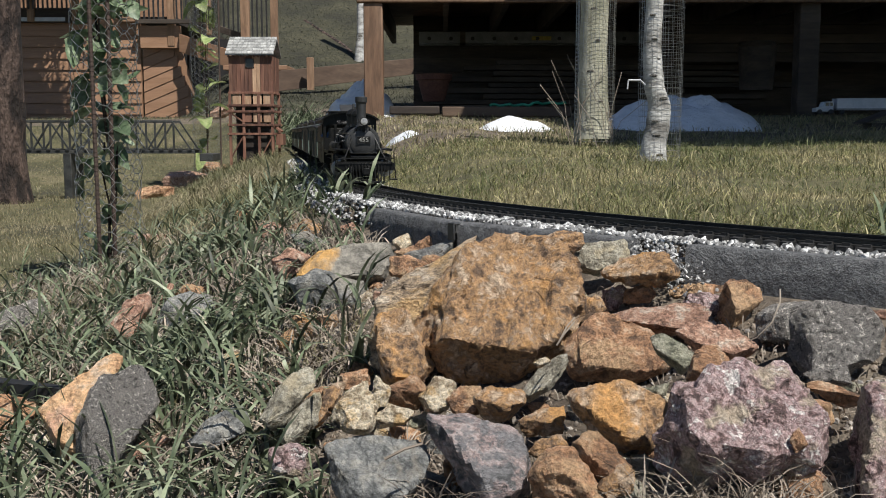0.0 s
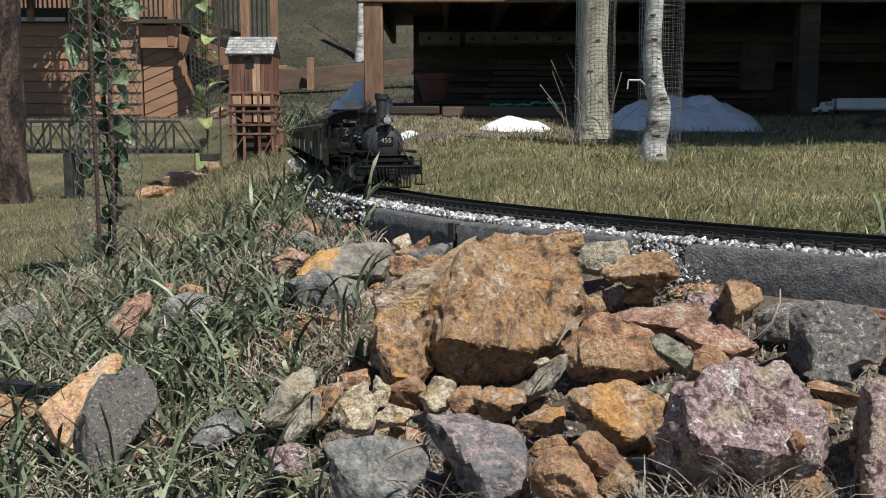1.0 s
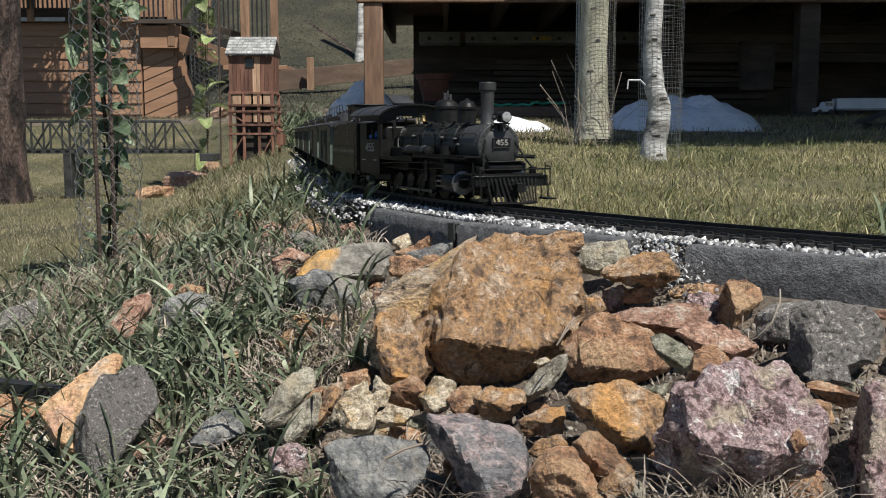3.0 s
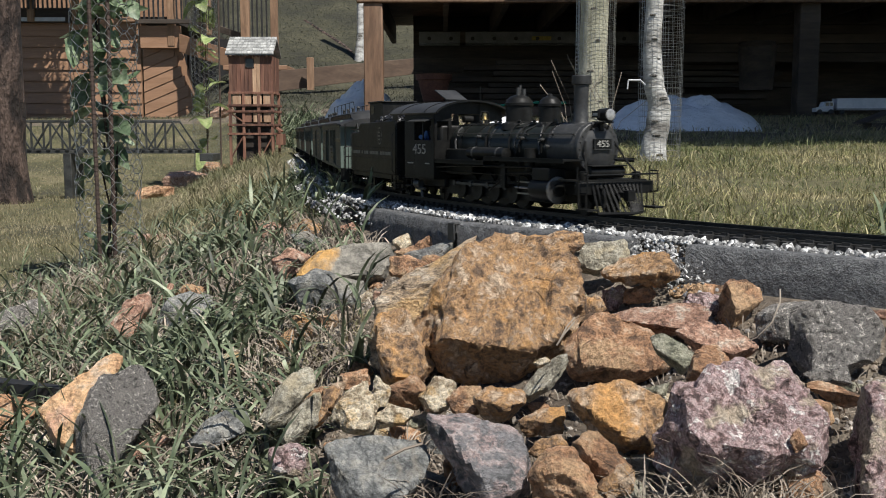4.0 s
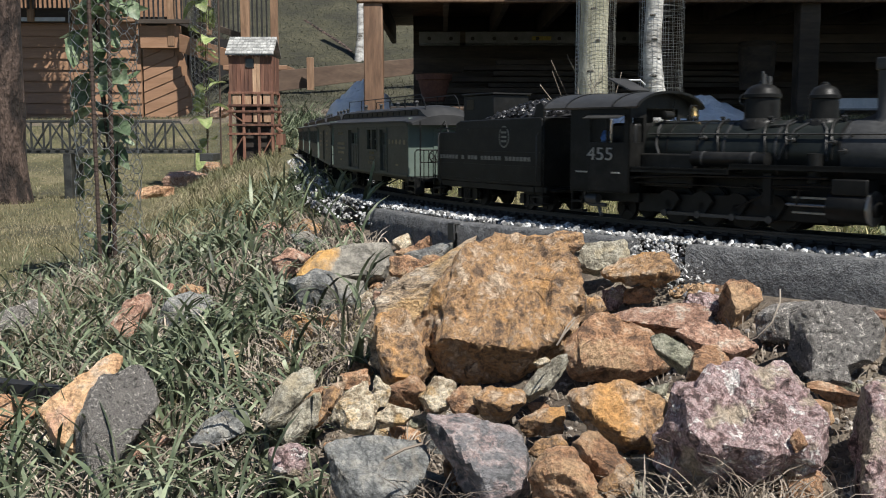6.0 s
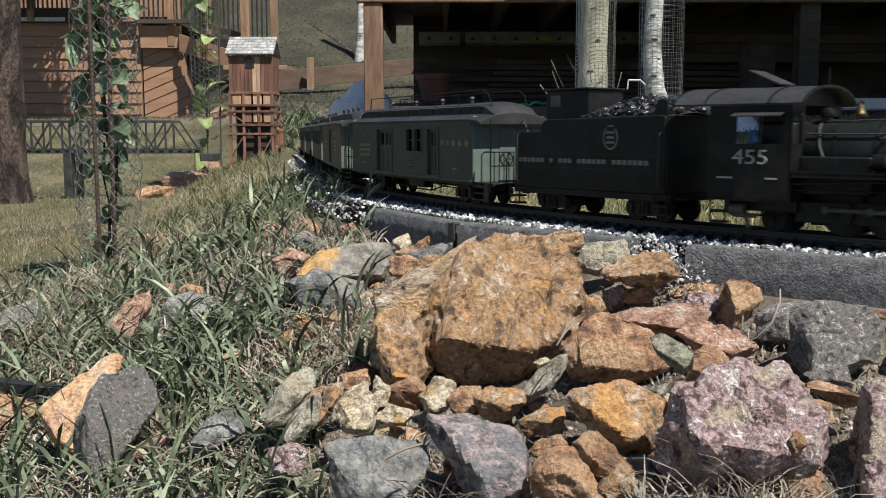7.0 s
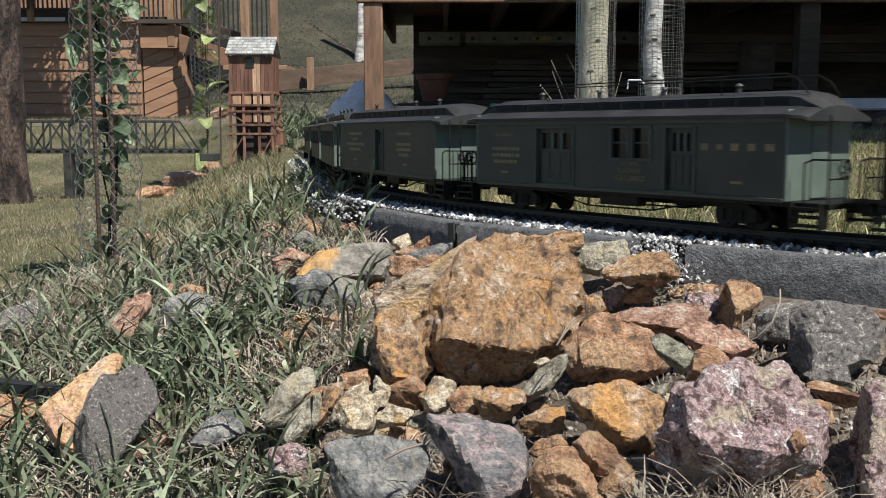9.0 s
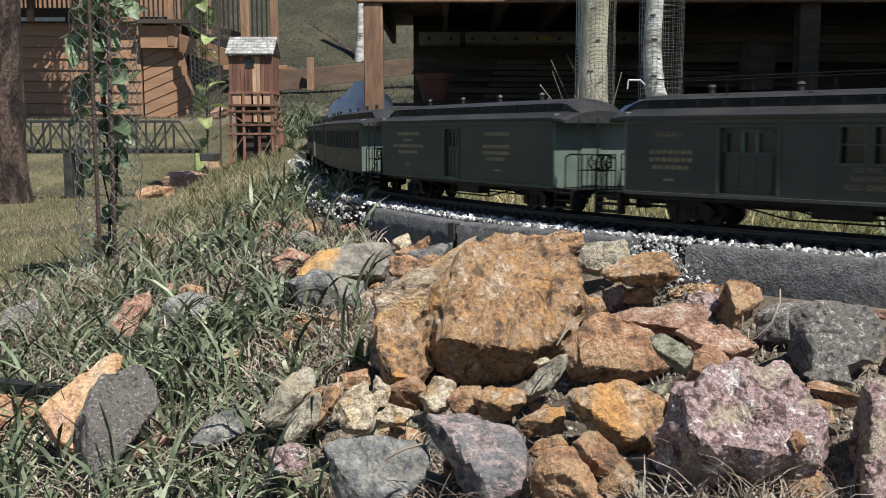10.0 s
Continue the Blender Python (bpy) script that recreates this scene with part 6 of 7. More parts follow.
        part("frame_pipe", Geo().path([(-.21, sy * .060, .056), (-.13, sy * .060, .056), (-.06, sy * .060, .060), (.12, sy * .058, .063)], .0016, 6).path([(-.13, sy * .055, .05), (.10, sy * .055, .050)], .0011, 6), LOCO, e)
        part("smokebox_brace", Geo().path([(.190, sy * .024, .100), (.207, sy * .036, .07), (.222, sy * .045, .052)], .0015, 6), LOCO, e)
        part("cab_steps", Geo().box(-.222, -.205, *sorted((sy * .052, sy * .066)), .010, .0125).box(-.222, -.205, *sorted((sy * .052, sy * .066)), .022, .0245).box(-.223, -.2215, *sorted((sy * .062, sy * .064)), .010, .037).box(-.2055, -.204, *sorted((sy * .062, sy * .064)), .010, .037), LOCO, e)
    # pilot
    part("pilot_beam", Geo().box(.2195, .2275, -.064, .064, .030, .0465), LOCO, e, bevel=.0008)
    part("pilot_deck", Geo().box(.178, .222, -.058, .058, .0465, .0485), LOCO, e)
    pilot = part("pilot", Geo().path([(.237, -.039, .0065), (.258, 0, .0065), (.237, .039, .0065)], .0022, 6), LOCO, e, "slatted cowcatcher")
    for k in range(-6, 7):
        y = k * .0066
        part("slat", Geo().tube((.227, y * 1.05, .0445), (.258 - abs(k) * .0035, y * .95, .0065), .0016, n=5), LOCO, pilot)
    g = Geo()
    for sy in (-1, 1):
        g.path([(.226, sy * .060, .032), (.240, sy * .060, .033), (.240, sy * .060, .060), (.226, sy * .060, .060)], .0012, 5)
        g.tube((.222, sy * .062, .0465), (.222, sy * .062, .066), .001, n=5)
        g.box(.224, .248, *sorted((sy * .050, sy * .066)), .0105, .013).tube((.228, sy * .052, .013), (.228, sy * .052, .032), .0012, n=5).tube((.228, sy * .064, .013), (.228, sy * .064, .032), .0012, n=5)
    g.tube((.236, -.062, .056), (.236, .062, .056), .0012, n=5)
    part("pilot_rail", g, LOCO, e)
    for sy in (-1, 1):
        part("marker_lamp", Geo().lathe([(.046, .0055), (.0475, .006), (.058, .006), (.059, .003)], (.214, sy * .045, 0), 2, 14), LOCO, e)
    part("front_tank", Geo().lathe([(-.030, .001), (-.029, .008), (.029, .008), (.030, .001)], (.203, 0, .058), 1, 18), LOCO, e)
    coupler(e, .232, 1)
    # wheels
    w, rods = [], []
    for x in (-.088, -.042, .004, .050):
        g = Geo()
        for sy in (-1, 1):
            g.lathe([(-.003, .0235), (.003, .0235)], (0, sy * .0215, 0), 1, 26)
            g.lathe([(-.0016, .0255), (.0016, .0255)], (0, sy * .0195, 0), 1, 26)
            wy0, wy1 = sorted((sy * .0385, sy * .0435))
            a0 = math.pi / 2 if sy > 0 else 0
            pts = [(math.cos(a + a0 + math.pi) * .0165, math.sin(a + a0 + math.pi) * .0165) for a in np.linspace(-1.1, 1.1, 9)] + [(math.cos(a0 + q) * .0125, math.sin(a0 + q) * .0125) for q in (-.35, .35)]
            g.prism(pts, wy0, wy1)
        g.tube((0, -.0435, 0), (0, .0435, 0), .0045, n=10)
        ob = part("driving_wheelset", g, LOCO, e)
        ob.location = (x, 0, .0255)
        w.append((ob, x, .0255))
    for x, r in ((.190, .0145), (-.165, .0155)):
        w.append((wheelset(e, x, r), x, r))
    for sy in (-1, 1):
        g = Geo().box(-.092, .054, -.0016, .0016, -.0020, .0020)
        for x in (-.088, -.042, .004, .050):
            g.lathe([(-.0026, .0042), (.0026, .0042)], (x, 0, 0), 1, 12)
        rod = part("side_rod", g, PIPE, e, "oily grey steel side rod")
        rods.append((rod, sy))
    return e, w, rods


def make_figure():
    g = Geo()
    g.lathe([(.062, .008), (.085, .0095), (.096, .0085), (.100, .004)], (-.181, -.048, 0), 2, 14)
    g.tube((-.181, -.052, .097), (-.170, -.066, .1035), .0036, n=8)
    g.lathe([(.099, .002), (.102, .005), (.108, .0055), (.113, .003)], (-.181, -.048, 0), 2, 12)
    ob = part("figurine", g, BLUE, None, smooth=60)
    return tagged(ob, "small plain blue figurine in the cab window", "figurine")


CARS = make_cars()
TENDER, tender_wheels = make_tender()
LOCOMOTIVE, loco_wheels, loco_rods = make_loco()
FIGURE = make_figure()


# ---- the deck and the store under it ----
def boxes(name, rows, mat, m, label, category, group="", kind="", bevel=0.0):
    g = Geo()
    for r in rows:
        g.box(*r)
    return single(name, g, mat, m, label, category, group, kind, bevel)


HERE = pose(0, 0, 0)


def make_deck():
    d = thing("deck", HERE, "low brown timber deck with open storage beneath", "deck", kind="structure")
    part("beam", Geo().box(-.575, 6.5, 6.74, 6.80, .968, 1.16), DECKWOOD, d, bevel=.006)
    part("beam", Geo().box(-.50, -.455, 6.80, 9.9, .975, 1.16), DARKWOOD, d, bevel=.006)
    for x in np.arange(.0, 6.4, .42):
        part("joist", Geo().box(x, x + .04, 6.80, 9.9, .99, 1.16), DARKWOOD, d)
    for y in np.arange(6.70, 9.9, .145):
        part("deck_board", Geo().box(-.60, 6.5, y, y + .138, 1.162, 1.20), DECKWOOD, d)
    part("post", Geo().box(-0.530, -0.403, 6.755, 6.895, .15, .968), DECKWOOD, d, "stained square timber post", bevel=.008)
    # Same post timber as the first, in the darker colour that paints its shade.
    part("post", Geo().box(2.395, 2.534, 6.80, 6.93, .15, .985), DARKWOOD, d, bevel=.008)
    return d


make_deck()


def make_store():
    w = thing("wall_north", HERE, "dark board wall behind the store under the deck", "wall", kind="structure")
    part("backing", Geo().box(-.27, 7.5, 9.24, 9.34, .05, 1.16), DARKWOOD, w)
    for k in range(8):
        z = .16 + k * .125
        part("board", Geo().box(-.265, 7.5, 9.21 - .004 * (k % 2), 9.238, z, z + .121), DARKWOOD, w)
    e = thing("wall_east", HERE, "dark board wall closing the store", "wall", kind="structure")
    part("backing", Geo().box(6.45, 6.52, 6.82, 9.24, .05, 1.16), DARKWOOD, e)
    # long aluminium ladder hung on its side
    l = thing("ladder", HERE, "long aluminium ladder hung sideways on the wall", "ladder")
    for y in (8.90, 9.12):
        part("side_rail", Geo().box(-0.212, 1.774, y, y + .03, 0.890, 0.992), ALUMINIUM, l, bevel=.004)
    for k in range(11):
        x = -.12 + .19 * k
        part("rung", Geo().tube((x, 8.885, .93), (x, 9.14, .93), .017, n=10), BLACKMETAL, l, "dark rung end")
    part("label", Geo().box(.78, .95, 8.897, 8.899, .915, .95), YELLOW, l, "yellow warning strip")
    g = Geo().box(0.148, 0.193, 8.70, 8.74, .86, .99).box(0.148, 0.193, 8.70, 9.0, .86, .88)
    single("hanger", g, DARKWOOD, HERE, "dark wooden hanger holding the ladder", "hanger")
    # stacked planks
    rng = random.Random(4)
    for k in range(9):
        x0 = .1 + rng.uniform(-.25, .4)
        z = .30 + .048 * k
        y = 8.55 + rng.uniform(-.05, .05)
        single("plank", Geo().box(0, 2.2 + rng.uniform(-.3, .6), 0, .20, 0, .040), DARKWOOD, pose(x0, y, z, 0, 0, rng.uniform(-1.2, 1.2)), "plank in a stack under the deck, darkened for shade", "plank", "stacked planks", bevel=.003)
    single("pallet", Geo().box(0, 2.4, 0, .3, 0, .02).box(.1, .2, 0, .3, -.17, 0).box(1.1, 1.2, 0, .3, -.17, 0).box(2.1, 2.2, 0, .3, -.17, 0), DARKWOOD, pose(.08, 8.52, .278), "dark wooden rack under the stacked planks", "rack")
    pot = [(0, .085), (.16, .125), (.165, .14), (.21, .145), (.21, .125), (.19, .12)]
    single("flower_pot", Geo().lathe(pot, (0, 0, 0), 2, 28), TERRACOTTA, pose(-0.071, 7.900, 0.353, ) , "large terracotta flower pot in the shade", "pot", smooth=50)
    single("tub", Geo().lathe([(0, .12), (.3, .14), (.32, .15), (.36, .12), (.37, .02)], (0, 0, 0), 2, 28), DARKWOOD, pose(2.363, 7.600, 0.428), "lidded tub under the deck, darkened for shade", "tub", smooth=50)
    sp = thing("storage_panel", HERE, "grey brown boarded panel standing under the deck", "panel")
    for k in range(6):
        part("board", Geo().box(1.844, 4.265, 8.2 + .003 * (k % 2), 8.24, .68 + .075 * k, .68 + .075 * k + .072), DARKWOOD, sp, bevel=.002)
    # The front beam's colour carries the shade that lies on it.
    t = thing("landscape_timber", HERE, "brown timber edging the slope, darkened for shade", "timber")
    part("beam", Geo().box(-0.007, 0.809, 6.3, 6.40, 0.209, 0.272), FENCEWOOD, t, bevel=.008)
    part("beam", Geo().box(-0.339, -0.022, 6.35, 6.44, 0.224, 0.277), DARKWOOD, t, bevel=.008)
    g = Geo()
    pts = [(.30 + .03 * k, 6.36 + .03 * math.sin(k * 1.3), .283 + .006 * math.sin(k * 2.1) + (.012 if k > 8 else 0)) for k in range(17)]
    g.path(pts, .009, 8)
    single("garden_hose", g, HOSE, HERE, "green garden hose lying on the timber", "hose", smooth=60)


make_store()


# Unseen slab on posts, added only to cast shade over lawn and store.
def make_shade_slab():
    b = thing("balcony", HERE, "added unseen slab on posts that shades the lawn's edge", "balcony", kind="structure")
    part("floor", Geo().box(1.50, 7.5, 2.0, 9.9, 2.40, 2.50), DARKWOOD, b)
    part("floor", Geo().box(1.0, 1.499, 4.9, 9.9, 2.40, 2.50), DARKWOOD, b)
    part("post", Geo().box(6.9, 7.05, 1.8, 1.95, -.3, 2.40), POSTWOOD, b)
    part("post", Geo().box(6.9, 7.05, 9.7, 9.85, -.3, 2.40), POSTWOOD, b)
    part("post", Geo().box(4.6, 4.75, 9.95, 10.05, -.3, 2.50), POSTWOOD, b)


make_shade_slab()


def snow(x, y, sx, sy, h, seed, turn=0):
    n, m = 34, 22
    v = []
    for j in range(m + 1):
        for i in range(n):
            a, r = 2 * math.pi * i / n, j / m
            rim = 1 + .22 * noise.noise(Vector((math.cos(a) * 1.6 + seed, math.sin(a) * 1.6, 0)))
            px, py = x + math.cos(a) * sx * r * rim, y + math.sin(a) * sy * r * rim
            z = h * (1 - r ** 2.2) * (1 + .6 * noise.noise(Vector((px * 5, py * 5, seed))) + .28 * noise.noise(Vector((px * 15, py * 15, seed)))) - .012 * r ** 6
            v.append((px, py, float(ground(px, py)) + z))
    f = [(j * n + i, j * n + (i + 1) % n, (j + 1) * n + (i + 1) % n, (j + 1) * n + i) for j in range(m) for i in range(n)]
    g = Geo().add(v, f)
    return single("snow_patch", g, SNOW, HERE, "melting patch of old granular snow on the grass", "snow", "snow patches", smooth=80)


snow(0.328, 4.550, .20, .26, .050, 3)
snow(1.146, 4.800, .40, .45, .125, 5)
snow(-0.171, 4.200, .075, .10, .025, 7)
snow(-0.633, 7.400, .36, .45, .22, 9)


def make_toy_truck():
    t = thing("toy_truck", pose(1.772, 4.800, 0.196, 0, 0, -4), "white model truck with a box trailer under the deck", "toy truck")
    part("trailer", Geo().box(.095, .44, -.04, .04, .022, .075), WHITEPAINT, t, bevel=.002)
    part("trim", Geo().box(.094, .441, -.0415, .0415, .020, .028), ALUMINIUM, t)
    c = part("cab", Geo().prism([(0, .012), (0, .030), (.030, .036), (.040, .060), (.082, .062), (.082, .012)], -.032, .032), WHITEPAINT, t, bevel=.002)
    part("side_window", Geo().box(.044, .060, -.0335, -.0315, .040, .056).box(.064, .078, -.0335, -.0315, .040, .056), DARKGLASS, c)
    for x in (.018, .07, .12, .39):
        for y in (-.034, .034):
            part("wheel", Geo().lathe([(-.006, .010), (-.005, .012), (.005, .012), (.006, .010)], (x, y, .012), 1, 14), PLASTIC, t)
    h = thing("model_shed", pose(1.724, 4.100, 0.048), "small dark model shed on yellow legs", "model shed")
    part("roof", Geo().prism([(-.02, .105), (.09, .150), (.20, .105), (.20, .098), (.09, .143), (-.02, .098)], -.06, .06), DARKWOOD, h)
    part("body", Geo().box(.01, .17, -.045, .045, .07, .10), DARKWOOD, h)
    for x in (.012, .075, .15):
        for y in (-.045, .035):
            part("leg", Geo().box(x, x + .014, y, y + .012, -.02, .085), YELLOW, h)


make_toy_truck()


# ---- aspens in wire guards ----
def trunk(name, pts, mat, knots, label, n=22):
    """pts: (x, y, z, radius) up the stem."""
    t = thing(name, pose(*pts[0][:3]), label, "tree")
    o = Vector(pts[0][:3])
    secs = []
    rows = []
    for (xa, ya, za, ra), (xb, yb, zb, rb) in zip(pts[:-1], pts[1:]):
        for k in range(6):
            u = k / 6
            uu = u * u * (3 - 2 * u)
            rows.append((xa + (xb - xa) * uu, ya + (yb - ya) * uu, za + (zb - za) * u, ra + (rb - ra) * u))
    rows.append(pts[-1])
    for x, y, z, r in rows:
        secs.append([(x - o.x + r * math.cos(a) * (1 + .09 * noise.noise(Vector((math.cos(a), math.sin(a), z * 9)))), y - o.y + r * math.sin(a) * (1 + .09 * noise.noise(Vector((math.cos(a) + 5, math.sin(a), z * 9)))), z - o.z) for a in np.linspace(0, 2 * math.pi, n, False)])
    part("trunk", Geo().loft(secs), mat, t, smooth=60)
    for kz, ka, ks in knots:
        x, y, z, r = min(rows, key=lambda q: abs(q[2] - kz))
        g = Geo().lathe([(0, ks), (.002, ks * .8), (.003, ks * .3), (.0032, .0003)], (0, 0, 0), 2, 12)
        ob = part("knot", g, KNOT, t, "dark scar in the bark")
        ob.matrix_local = Matrix.Translation((x - o.x + r * .985 * math.cos(ka), y - o.y + r * .985 * math.sin(ka), z - o.z)) @ Vector((math.cos(ka), math.sin(ka), 0)).to_track_quat('Z', 'Y').to_matrix().to_4x4() @ Matrix.Diagonal((1.6, .6, 1, 1))
    return t


trunk("aspen_tree", [(0.507, 3.400, 0.089, .062), (0.506, 3.400, 0.148, .055), (0.506, 3.400, 0.346, .047), (0.506, 3.400, 0.551, .046), (0.497, 3.400, 1.094, .043)], ASPEN,
      [(.31, -1.9, .008), (.42, -1.4, .006), (.2, -1.2, .007), (.5, -1.7, .008)], "pale green aspen trunk inside a wire guard")
trunk("aspen_tree", [(0.509, 2.420, 0.019, .036), (0.510, 2.420, 0.076, .031), (0.518, 2.420, 0.130, .0285), (0.520, 2.420, 0.171, .0275), (0.506, 2.420, 0.231, .0245), (0.500, 2.420, 0.311, .0215), (0.504, 2.420, 0.424, .0205), (0.502, 2.420, 0.874, .019)], ASPEN_WHITE,
      [(.24, -1.8, .006), (.19, -1.2, .007), (.10, -1.7, .006), (.33, -1.5, .005), (.06, -1.3, .006), (.14, -2.0, .005), (.38, -1.9, .005), (.28, -1.1, .004)], "white aspen trunk with a crook inside a wire guard")


def square_guard(x, y, z0, z1, r, pitch, wire, label):
    g = Geo()
    n = int(2 * math.pi * r / pitch)
    ring = [(r * math.cos(2 * math.pi * k / n) * (1 + .05 * math.sin(3 * k)), r * math.sin(2 * math.pi * k / n)) for k in range(n)]
    for i, (a, b) in enumerate(ring):
        g.tube((a, b, 0), (a + .003 * math.sin(i), b, z1 - z0), wire, n=3, caps=False)
    rows = int((z1 - z0) / pitch)
    for j in range(rows + 1):
        for (a, b), (c, d) in zip(ring, ring[1:] + ring[:1]):
            g.tube((a, b, j * pitch), (c, d, j * pitch), wire, n=3, caps=False)
    return single("wire_guard", g, WIRE, pose(x, y, z0), label, "wire guard", "wire guards round young trees")


square_guard(0.512, 3.400, .08, .62, .064, .0135, .0006, "cylinder of square wire mesh round the aspen trunk")
square_guard(0.523, 2.420, .00, .48, .049, .0135, .0005, "cylinder of square wire mesh round the white trunk")
g = Geo().path([(0.434, 2.360, 0.232), (0.462, 2.360, 0.232), (0.475, 2.370, 0.222)], .0022, 6).path([(0.434, 2.360, 0.232), (0.432, 2.360, 0.211)], .0018, 6)
single("wire_tie", g, WHITEPAINT, HERE, "bent pale wire tie hooked on the guard", "wire tie")
g = Geo()
rng = random.Random(8)
for k in range(26):
    a = rng.uniform(0, 6.28)
    x, y = .504 + .075 * math.cos(a) , 3.38 + .07 * math.sin(a)
    z = float(ground(x, y))
    h = rng.uniform(.10, .32)
    dx, dy = rng.uniform(-.12, .12), rng.uniform(-.05, .05)
    g.path([(x, y, z), (x + dx * .3, y + dy * .3, z + h * .55), (x + dx, y + dy, z + h)], .0013, 4)
single("dry_stalks", g, DEAD, HERE, "dry stalks standing round the aspen's foot", "grass", kind="stuff")


# ---- fence and hillside ----
def make_fence():
    f = thing("fence", HERE, "brown single-board fence along the slope", "fence")
    part("board", Geo().loft([[(-2.001, 12.000, 0.592), (-1.996, 12.000, 0.838), (-2.004, 12.050, 0.841), (-2.009, 12.050, 0.594)], [(-0.169, 12.600, 0.860), (-0.169, 12.600, 1.048), (-0.170, 12.650, 1.051), (-0.170, 12.650, 0.863)]]), FENCEWOOD, f, bevel=.004)
    part("post", Geo().box(-1.614, -1.532, 11.94, 11.99, 0.609, 0.992), POSTWOOD, f, bevel=.004)
    part("post", Geo().box(-0.296, -0.253, 12.4, 12.45, 0.697, 1.074), DARKWOOD, f)


make_fence()
trunk("aspen_tree", [(-1.268, 15.324, 1.158, 0.086), (-1.248, 15.324, 1.558, 0.057), (-1.218, 15.324, 3.408, 0.051)], ASPEN_WHITE, [(1.61, -1.5, .02)], "distant pale aspen trunk on the hillside")
# Dark rod added in place of a shadowed line across the slope.
g = Geo().path([(-2.354, 17.327, 1.987), (-1.906, 16.593, 1.688), (-1.598, 16.080, 1.480), (-1.418, 15.666, 1.323)], .045, 8)
single("fallen_log", g, PINE, HERE, "dark rod standing in for a shadow line on the hillside", "log", smooth=60)


# ---- house ----
def make_house():
    h = thing("house", HERE, "brown clapboard house with a raised deck and stairs", "house")
    w = part("wall", Geo().box(-8.003, -4.032, 13.51, 13.8, 0.208, 1.640), SIDING, h, "brown lap siding")
    for k in range(10):
        z0, z1 = .205 + .1476 * k, .205 + .1476 * k + .144
        end = [[(x, 13.468, z0), (x, 13.505, z0), (x, 13.505, z1), (x, 13.488, z1)] for x in (-7.986, -4.031)]
        part("board", Geo().loft(end), SIDING, w)
    s = part("skirt_wall", Geo().prism([(-3.971, 0.208), (-3.335, 0.374), (-3.328, 0.599), (-3.513, 1.241), (-3.936, 1.241)], 13.52, 13.6), SIDING, h, "skirt of slanting boards")
    for k in range(9):
        part("board", slant(k), SIDING, s)
    # rim boards and the deck's edge
    part("rim_board", Geo().box(-4.002, -3.47, 13.37, 13.46, 1.218, 1.512), SIDING, h, bevel=.006)
    part("rim_board", Geo().box(-7.488, -4.900, 13.4, 13.46, 1.555, 1.745), DARKWOOD, h, bevel=.006)
    part("rim_board", Geo().box(-4.919, -4.017, 13.45, 13.5, 1.399, 1.605), SIDING, h, bevel=.006)
    part("deck_floor", Geo().box(-7.543, -3.572, 13.5, 16.5, 1.566, 1.640), DARKWOOD, h)
    # Plain white-painted strip, no lamp.
    part("downlight_strip", Geo().box(-5.729, -4.984, 13.38, 13.395, 1.568, 1.619), WHITEPAINT, h, "pale strip below the deck's edge")
    for x, w, z in ((-3.634, .091, 1.245), (-4.241, .205, 1.56), (-4.886, .076, 1.56), (-5.477, .091, 1.56)):
        part("post", Geo().box(x, x + w, 13.36, 13.45, z, 2.35), POSTWOOD, h, bevel=.005)
    # stairs that lead down behind the tower
    part("stringer", Geo().loft([[(-3.471, 13.300, 1.166), (-3.463, 13.300, 1.399), (-3.479, 13.360, 1.405), (-3.486, 13.360, 1.170)], [(-2.007, 12.600, 0.707), (-2.003, 12.600, 0.930), (-2.012, 12.660, 0.933), (-2.017, 12.660, 0.709)]]), SIDING, h, bevel=.005)
    part("stair_rail", Geo().loft([[(-3.191, 13.200, 1.505), (-3.189, 13.200, 1.591), (-3.213, 13.300, 1.603), (-3.215, 13.300, 1.515)], [(-2.486, 12.800, 1.252), (-2.484, 12.800, 1.337), (-2.504, 12.900, 1.346), (-2.506, 12.900, 1.261)]]), DARKWOOD, h, bevel=.005)
    for x, w, z in ((-2.538, .108, .98), (-2.163, .087, .90), (-2.971, .058, 1.33)):
        part("post", Geo().box(x, x + w, 12.7, 12.79, z, 2.2), POSTWOOD, h, bevel=.005)
    part("stair_landing", Geo().box(-2.660, -1.884, 12.2, 12.9, 0.863, 0.917), SIDING, h, bevel=.005)
    runs = [(-6.0, -4.88, 1.72, 0), (-3.99, -3.64, 1.56, 0), (-3.50, -3.33, 1.545, 0), (-3.26, -2.67, 1.515, -.29), (-2.51, -2.27, 1.355, 0)]
    for xa, xb, z, fall in runs:
        for x in np.arange(xa, xb, .0625):
            part("baluster", Geo().box(x, x + .019, 13.3, 13.32, z + (x - xa) * fall, 2.3), BLACKMETAL, h)
    part("bottom_rail", Geo().box(-4.012, -3.303, 13.28, 13.34, 1.528, 1.586), DARKWOOD, h, bevel=.004)
    # Black sheet standing in for the shade in the opening under the stairs.
    part("under_stair_panel", Geo().box(-3.678, -2.794, 13.9, 13.95, 0.459, 1.381), BLACKMETAL, h)
    part("upper_wall", Geo().box(-9.782, -4.254, 16.5, 16.6, 1.8, 5.0), SIDING, h)


def slant(k):
    """One slanting board of the skirt, angled to fit the camera's view, cut off where the stairs' shade begins."""
    x0, top = -4.005, 1.262
    za, h = .20 + .150 * (k - 2), .143
    x1 = -3.335 - .30 * max(0, za - .1)
    zb = za + .42 * (x1 - x0)
    row = lambda x, z, y: (x, y, max(.15, min(z, top)))
    return Geo().loft([[row(x, z, 13.49), row(x, z, 13.518), row(x, z + h, 13.518), row(x, z + h, 13.50)] for x, z in ((x0, za), (x1, zb))])


make_house()


